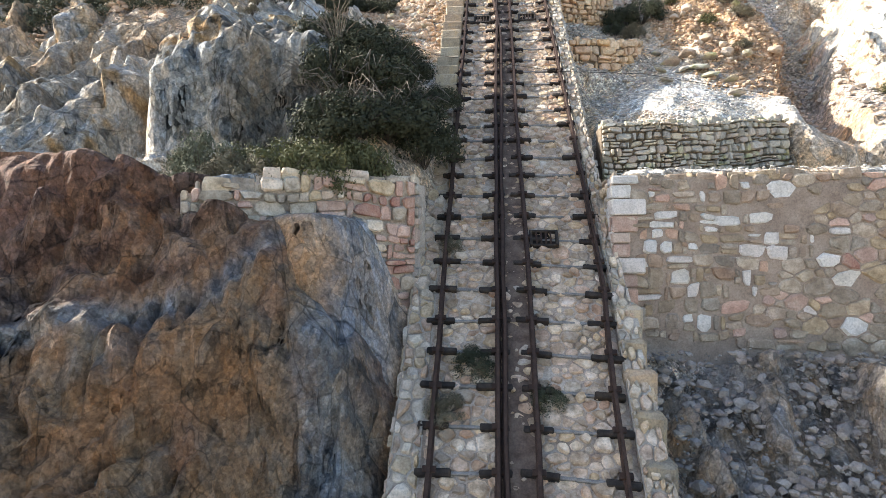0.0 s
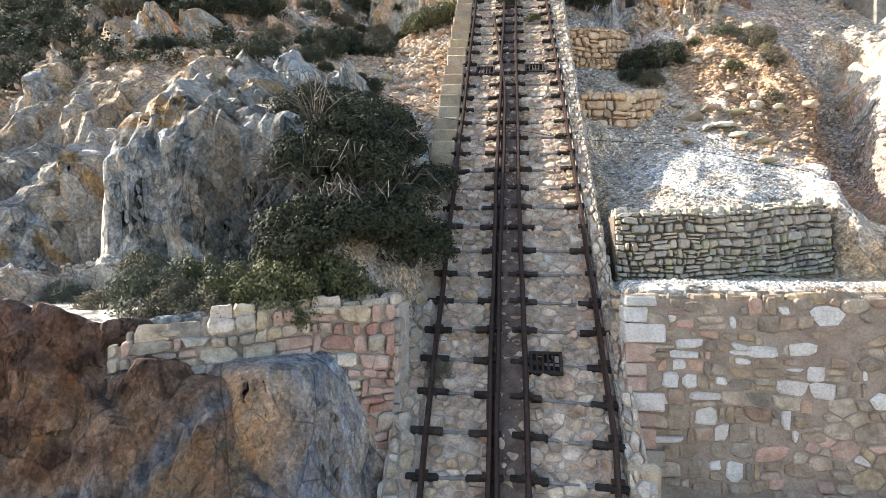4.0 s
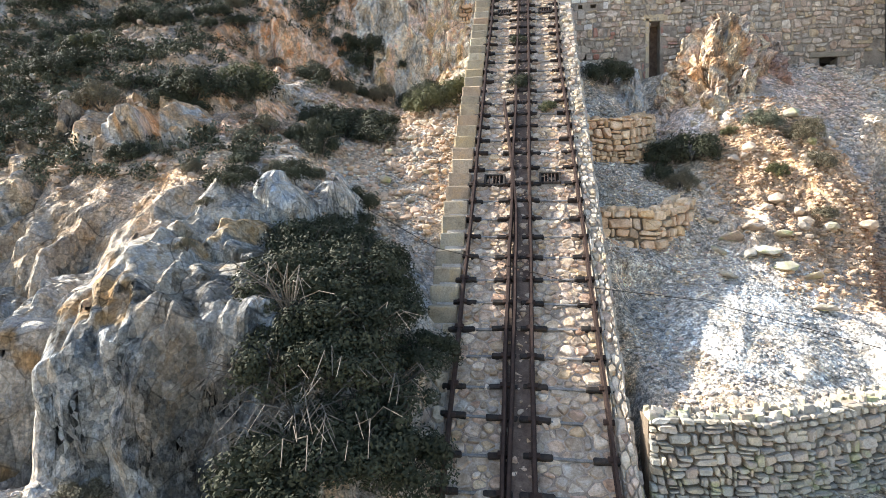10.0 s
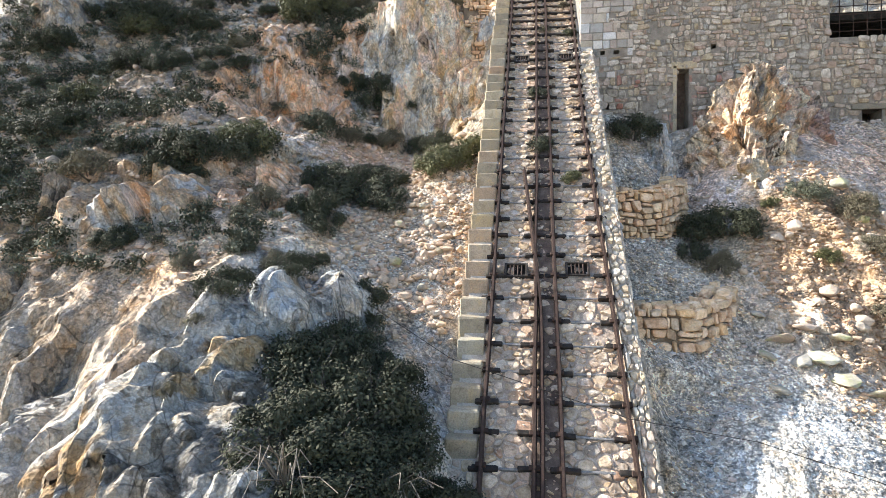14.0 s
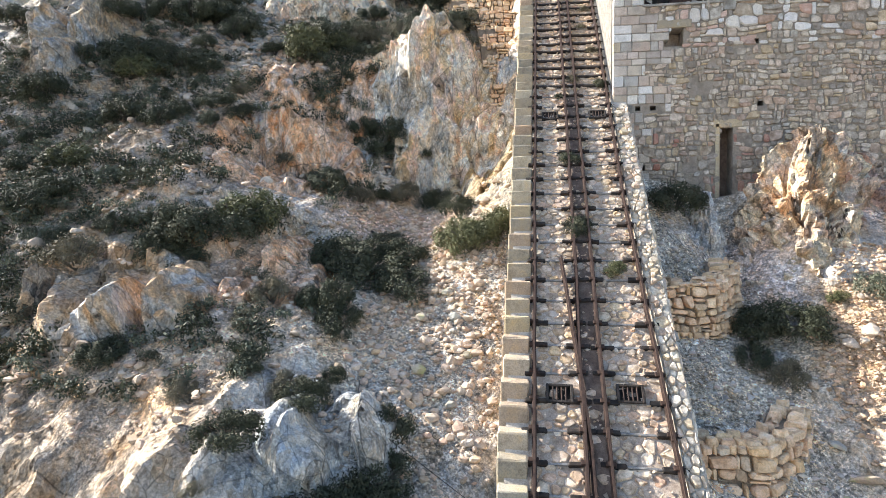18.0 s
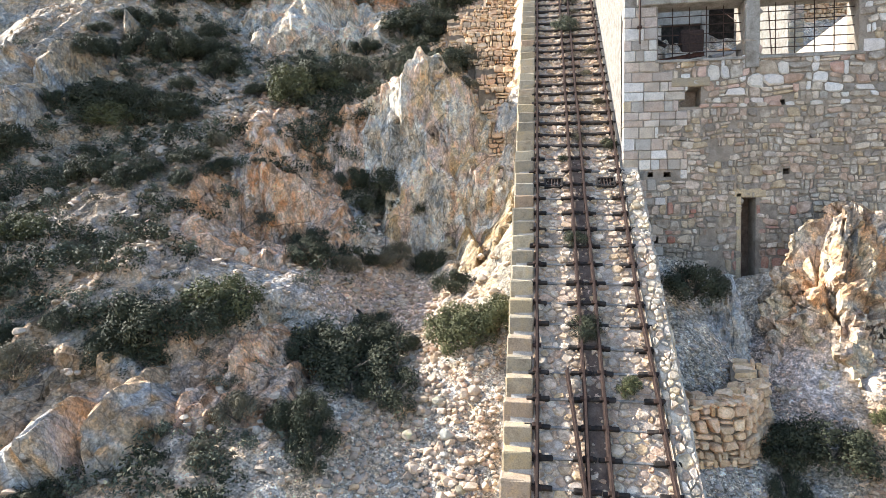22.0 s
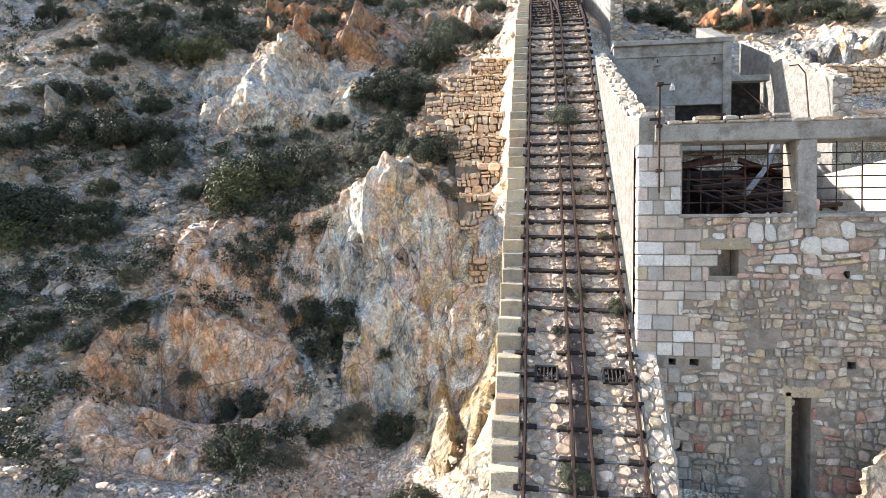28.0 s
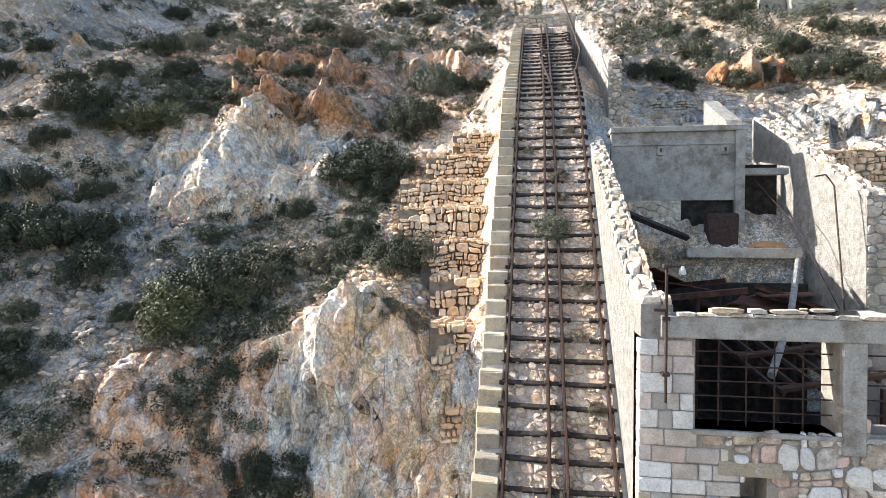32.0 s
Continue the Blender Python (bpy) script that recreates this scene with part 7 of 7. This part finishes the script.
# dark thicket against the grey crag
for x, c, size in ((-3.0, 10.9, 1.4), (-2.6, 11.0, 1.4), (-3.1, 11.3, 1.3), (-2.7, 11.4, 1.2), (-2.2, 10.9, 1.3), (-3.2, 10.5, 1.2), (-2.0, 10.6, 1.1), (-3.4, 11.8, 1.0), (-2.9, 11.8, 0.9), (-2.4, 11.5, 0.9)):
    plant(0, x, c, size)
# bare pale branches hanging in the thicket
BARK = surface("bare_bark", [(0.11, 0.093, 0.075), (0.17, 0.148, 0.124), (0.24, 0.215, 0.185)], 8, 60, 0.9, 0.3)
twig_rng = random.Random(31)
for x, c in ((-3.0, 9.5), (-2.6, 9.3), (-2.3, 9.6), (-2.0, 9.2), (-1.8, 9.7), (-2.9, 10.1), (-2.1, 10.2), (-2.5, 9.0)):
    p = spot(x, c)
    shrub = holder("bare_shrub", p, "tangle of bare pale branches in a dark thicket", "shrub", "bare shrubs in the thicket")
    for _ in range(16):
        a, r, h = twig_rng.uniform(2.6, 6.8), twig_rng.uniform(0.3, 0.9), twig_rng.uniform(0.25, 0.7)
        dx, dy = math.cos(a), math.sin(a)
        bend = twig_rng.uniform(-0.3, 0.3)
        bm = bmesh.new()
        tube(bm, [(0, 0, -0.1), (0.3 * r * dx, 0.3 * r * dy - 0.12, 0.55 * h), (0.65 * r * dx + bend * dy, 0.65 * r * dy - 0.25, 0.9 * h), (r * dx + bend * dy, r * dy - 0.4, h * twig_rng.uniform(0.3, 0.9))], [0.010, 0.008, 0.006, 0.004], 4)
        part("branch", bm, BARK, shrub)
# green row on the left terrace
for kind, x, c, size, flat in ((2, -4.9, 8.05, 0.6, 0.9), (4, -4.0, 7.95, 0.85, 1.5), (3, -3.75, 8.2, 0.8, 1.6), (2, -3.6, 7.78, 0.7, 1.2), (4, -3.35, 8.1, 0.7, 1.6), (2, -3.2, 7.8, 0.6, 1.2), (3, -2.95, 7.9, 0.85, 1.3), (3, -2.9, 8.3, 0.9, 1.6), (3, -2.55, 8.05, 0.85, 1.4), (3, -2.5, 8.35, 0.95, 1.6), (3, -2.2, 8.25, 0.85, 1.5), (2, -2.0, 8.35, 0.6, 1.4), (2, -1.8, 8.45, 0.5, 1.2), (2, -4.9, 8.65, 0.6, 1.0), (4, -5.9, 8.35, 0.6, 0.9), (0, -2.5, 8.85, 1.4, None), (0, -2.0, 9.2, 1.3, None)):
    plant(kind, x, c, size, flat)


def plant_on_bed(kind, x, y, size, flat=0.8):
    m = Matrix.Translation((x, y, bed_z(y) - 0.03)) @ Matrix.Rotation(0.6, 4, "X") @ Matrix.Rotation(rng.uniform(0, 6.28), 4, "Z")
    ob = copy_thing(BUSHES[kind], m)
    ob.scale = (size, size, size * flat)
    tagged(ob, "small bush growing between the rails", "bush", "plants on the incline")


plant_on_bed(1, -0.62, 6.60, 0.50)
plant_on_bed(2, -0.90, 6.20, 0.45)
plant_on_bed(1, 0.20, 6.30, 0.40)
plant_on_bed(3, 0.35, 5.30, 0.35)
plant_on_bed(2, -1.00, 8.00, 0.35)
plant_on_bed(1, -0.25, 15.85, 0.62)
plant_on_bed(3, 0.38, 15.05, 0.42)
plant_on_bed(1, -0.30, 17.40, 0.50)
plant_on_bed(4, -0.20, 24.20, 0.85)
plant_on_bed(2, 0.05, 25.60, 0.5)
plant_on_bed(2, 0.50, 21.00, 0.4)
plant_on_bed(2, -0.75, 26.40, 0.35)
plant_on_bed(2, 0.35, 27.00, 0.35)
plant_on_bed(2, 0.10, 25.00, 0.40)
plant_on_bed(2, 0.28, 22.10, 0.35)
plant_on_bed(1, 0.60, 19.70, 0.45)
plant_on_bed(2, -0.10, 19.90, 0.35)

plant_on_bed(2, 0.45, 23.00, 0.35)
plant_on_bed(2, 0.20, 29.00, 0.40)
plant_on_bed(1, -0.45, 19.30, 0.30)
# smaller scrub between the large bushes, too many to count
def low_scrub(name, label, count, material, seed, size0, size1):
    g = np.random.default_rng(seed)
    x, c = g.uniform(-18, -4.8, count * 6), g.uniform(12.5, 31, count * 6)
    far = g.random(count * 6) < 0.5
    x, c = np.where(far, g.uniform(-26, 24, count * 6), x), np.where(far, g.uniform(29, 50, count * 6), c)
    ok = ~(((x > -2.4) & (x < 2.8) & (c < 39)) | ((x > 0) & (c < 32))) & (rockiness(x, c) < 0.8) & (g.random(count * 6) < 0.55 + 1.1 * fractal(x * 0.4, c * 0.4, 99, 3))
    x, c = x[ok][:count], c[ok][:count]
    e = lie(x, c)
    size = g.uniform(size0, size1, len(x)) * np.where(c > 34, 1.5, 1.0)
    root = np.stack([x, c - e / 2, c + e / 2], -1)
    tufts, leaves = 7, 36
    centre = root[:, None, :] + np.stack([g.normal(0, 0.30, (len(x), tufts)), g.normal(0, 0.25, (len(x), tufts)), g.uniform(0.05, 0.4, (len(x), tufts))], -1) * size[:, None, None]
    out = g.normal(0, 1, (len(x), tufts, leaves, 3)) + (0, 0, 0.25)
    out /= np.linalg.norm(out, axis=-1, keepdims=True)
    big = size[:, None, None, None]
    p = centre[:, :, None, :] + out * big * 0.25 * g.uniform(0.4, 1.1, (len(x), tufts, leaves, 1))
    face = out + g.normal(0, 0.4, out.shape) + (0, 0, 0.1)
    face /= np.linalg.norm(face, axis=-1, keepdims=True)
    way = np.cross(face, g.normal(0, 1, out.shape))
    way /= np.linalg.norm(way, axis=-1, keepdims=True)
    side = np.cross(face, way)
    s = 0.036 * g.uniform(0.6, 1.5, (len(x), tufts, leaves, 1)) * (big / 0.5) ** 0.7
    co = np.stack([p - side * s * 0.35, p + way * s, p + side * s * 0.35, p - way * s * 0.5], -2).reshape(-1, 3)
    me = bpy.data.meshes.new(name)
    me.vertices.add(len(co))
    me.vertices.foreach_set("co", co.ravel())
    me.loops.add(len(co))
    me.loops.foreach_set("vertex_index", np.arange(len(co)))
    me.polygons.add(len(co) // 4)
    me.polygons.foreach_set("loop_start", np.arange(len(co) // 4) * 4)
    me.polygons.foreach_set("use_smooth", np.zeros(len(co) // 4, dtype=bool))
    me.update(calc_edges=True)
    me.materials.append(material)
    tagged(new(name, me), label, "scrub", kind="stuff")


low_scrub("low_scrub", "small dark scrub dotted over the slope", 1500, LEAF, 201, 0.26, 0.85)
low_scrub("low_scrub", "small dry brown scrub dotted over the slope", 550, LEAFDRY, 202, 0.18, 0.45)
low_scrub("low_scrub", "small grey-green scrub dotted over the slope", 1100, LEAFGREY, 203, 0.25, 0.7)
low_scrub("low_scrub", "small grey-green scrub high on the slope", 800, LEAFGREY, 205, 0.25, 0.65)


# ---- loose stones ----
def scatter_stones(name, label, x0, x1, c0, c1, count, low, high, seed, where=None, material=None):
    """Thousands of small stones lying on a stretch of the slope, as one mesh."""
    g = np.random.default_rng(seed)
    x, c = g.uniform(x0, x1, count), g.uniform(c0, c1, count)
    chance = where(x, c) if where else np.ones(count)
    ok = (g.random(count) < chance) & ~((x > -1.65) & (x < 1.45) & (c < 36))
    x, c = x[ok], c[ok]
    e = lie(x, c)
    size = low * (high / low) ** (g.random(len(x)) ** 2.2)
    allv, allf, base = [], [], 0
    shapes = []
    for k in range(7):
        bm = rock_shape(seed * 10 + k)
        shapes.append((np.array([v.co[:] for v in bm.verts]), np.array([[v.index for v in f.verts] for f in bm.faces])))
        bm.free()
    for i in range(len(x)):
        v, f = shapes[i % 7]
        a, b = g.uniform(0, 6.28), g.uniform(-0.6, 0.6)
        ca, sa, cb, sb = math.cos(a), math.sin(a), math.cos(b), math.sin(b)
        rot = np.array([[ca, -sa, 0], [sa, ca, 0], [0, 0, 1]]) @ np.array([[1, 0, 0], [0, cb, -sb], [0, sb, cb]])
        allv.append(v @ rot.T * size[i] + (x[i], c[i] - e[i] / 2 - size[i] * 0.15, c[i] + e[i] / 2 + size[i] * 0.15))
        allf.append(f + base)
        base += len(v)
    co, fa = np.concatenate(allv), np.concatenate(allf)
    me = bpy.data.meshes.new(name)
    me.vertices.add(len(co))
    me.vertices.foreach_set("co", co.ravel())
    me.loops.add(fa.size)
    me.loops.foreach_set("vertex_index", fa.ravel())
    me.polygons.add(len(fa))
    me.polygons.foreach_set("loop_start", np.arange(len(fa)) * 3)
    me.polygons.foreach_set("use_smooth", np.zeros(len(fa), dtype=bool))
    me.update(calc_edges=True)
    me.materials.append(material or SCREE)
    return tagged(new(name, me), label, "stones", kind="stuff")


def patch(*blobs):
    return lambda x, c: np.max([blob(x, c, *b) for b in blobs], axis=0)


scatter_stones("scree", "loose pale stones spilling down a gully", -5.6, -1.6, 11.6, 18.6, 10000, 0.014, 0.13, 3, patch((-3.0, 14.6, 1.6, 2.6), (-4.6, 17.5, 1.7, 0.9)), RUBBLE)
scatter_stones("scree", "loose grey stones beside the incline", 1.2, 4.2, 9.8, 17.2, 9000, 0.015, 0.08, 4, patch((2.2, 13.4, 1.2, 3.6)))
scatter_stones("rubble", "tumbled tan rubble on an earth bank", 3.6, 7.0, 11.5, 16.2, 17000, 0.015, 0.085, 5, patch((5.2, 13.6, 1.25, 2.2), (4.2, 14.2, 0.8, 1.0)), BANK)
scatter_stones("gravel", "white gravel stones on the heap and terrace", 1.6, 5.0, 8.5, 12.4, 7000, 0.012, 0.05, 6, patch((3.3, 11.2, 1.4, 0.9), (3.2, 8.9, 2.0, 0.4)), GRAVEL)
scatter_stones("rubble", "loose brown stones in a gully", 6.4, 9.0, 9.0, 18.0, 3000, 0.02, 0.12, 7, None, SCREE)
scatter_stones("slope_stones", "scattered stones on the scrubby slope", -17, -5, 12, 24, 20000, 0.025, 0.16, 8, lambda x, c: 0.8 * np.clip(1.0 - rockiness(x, c), 0.15, 1), RUBBLE)
scatter_stones("slope_stones", "scattered stones on the upper slope", -19, -2, 22, 42, 22000, 0.03, 0.2, 9, lambda x, c: 0.8 * np.clip(1.0 - rockiness(x, c), 0.15, 1), RUBBLE)
scatter_stones("slope_stones", "scattered stones on the far slope", 1.6, 20, 29, 42, 3500, 0.03, 0.22, 10, None, RUBBLE)
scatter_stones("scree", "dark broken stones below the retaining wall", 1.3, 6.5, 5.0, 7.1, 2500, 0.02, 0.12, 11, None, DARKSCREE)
scatter_stones("scree", "tumbled stones below a pale cliff", -12, -4.5, 23.0, 26.4, 5000, 0.03, 0.15, 13, patch((-7.3, 24.7, 2.4, 0.8), (-10, 25.4, 1.5, 0.5)), RUBBLE)
scatter_stones("rubble", "tumbled stones beside the terraced wall", -5.2, -1.8, 21.5, 29, 3500, 0.04, 0.16, 14, patch((-3.9, 24.6, 0.9, 2.6), (-4.3, 26.5, 0.8, 1.6)), DRYJ)
scatter_stones("scree", "small stones on the left terrace", -6.5, -1.6, 8.2, 8.7, 900, 0.015, 0.08, 12)


def boulder_thing(seed, material, label):
    bm = rock_shape(seed)
    bmesh.ops.bevel(bm, geom=list(bm.edges), offset=0.05, segments=1, affect="EDGES")
    ob = part("boulder", bm, material, None)
    return tagged(ob, label, "boulder", "fallen boulders")


BOULDERS = [boulder_thing(91, RUBBLE, "angular tan boulder lying on the slope"), boulder_thing(92, GREYDRY, "grey angular boulder lying on the slope"), boulder_thing(93, RUBBLE, "flat tan slab of fallen rock")]
laid = set()


def boulder(kind, x, c, size, flat=1.0):
    p = spot(x, c) + Vector((0, -0.25 * size, 0.1 * size))
    m = Matrix.Translation(p) @ Matrix.Rotation(rng.uniform(0, 6.28), 4, "Z") @ Matrix.Rotation(rng.uniform(-0.6, 0.6), 4, "X")
    if kind in laid:
        ob = copy_thing(BOULDERS[kind], m)
    else:
        laid.add(kind)
        ob = BOULDERS[kind]
        ob.matrix_basis = m
    ob.scale = (size, size, size * flat)


boulder(0, 4.2, 14.5, 0.26, 0.6)
boulder(0, 6.1, 15.3, 0.3)
boulder(1, 5.7, 15.5, 0.24)
boulder(0, 4.6, 13.5, 0.26, 0.8)
boulder(0, 4.5, 14.6, 0.24)
boulder(0, 6.3, 15.0, 0.26)
boulder(1, 5.9, 15.1, 0.2)
boulder(1, -1.9, 10.6, 0.14)
boulder(0, -2.9, 13.3, 0.18)
boulder(1, -3.0, 13.7, 0.2)
boulder(0, -2.2, 17.3, 0.2)
for x, c, size, flat in ((3.6, 12.84, 0.30, 0.45), (4.07, 12.57, 0.34, 0.4), (3.97, 12.95, 0.30, 0.45), (4.21, 12.25, 0.30, 0.4), (4.46, 11.55, 0.24, 0.45), (3.3, 12.6, 0.22, 0.5), (3.75, 12.5, 0.24, 0.5), (4.4, 12.8, 0.26, 0.5), (3.4, 13.2, 0.2, 0.6), (4.6, 12.1, 0.22, 0.5), (3.25, 12.1, 0.24, 0.45)):
    boulder(1, x, c, size, flat)
for k in range(70):
    if k < 26:
        x, c, size = rng.uniform(-3.3, -1.8), rng.uniform(12.4, 16.2), rng.uniform(0.08, 0.19)
    elif k < 44:
        x, c, size = rng.uniform(3.4, 6.2), rng.uniform(12.6, 15.5), rng.uniform(0.08, 0.2)
    else:
        x, c, size = rng.uniform(-16, -6), rng.uniform(13, 32), rng.uniform(0.12, 0.36)
    boulder(rng.choice((0, 0, 1, 2)), x, c, size)
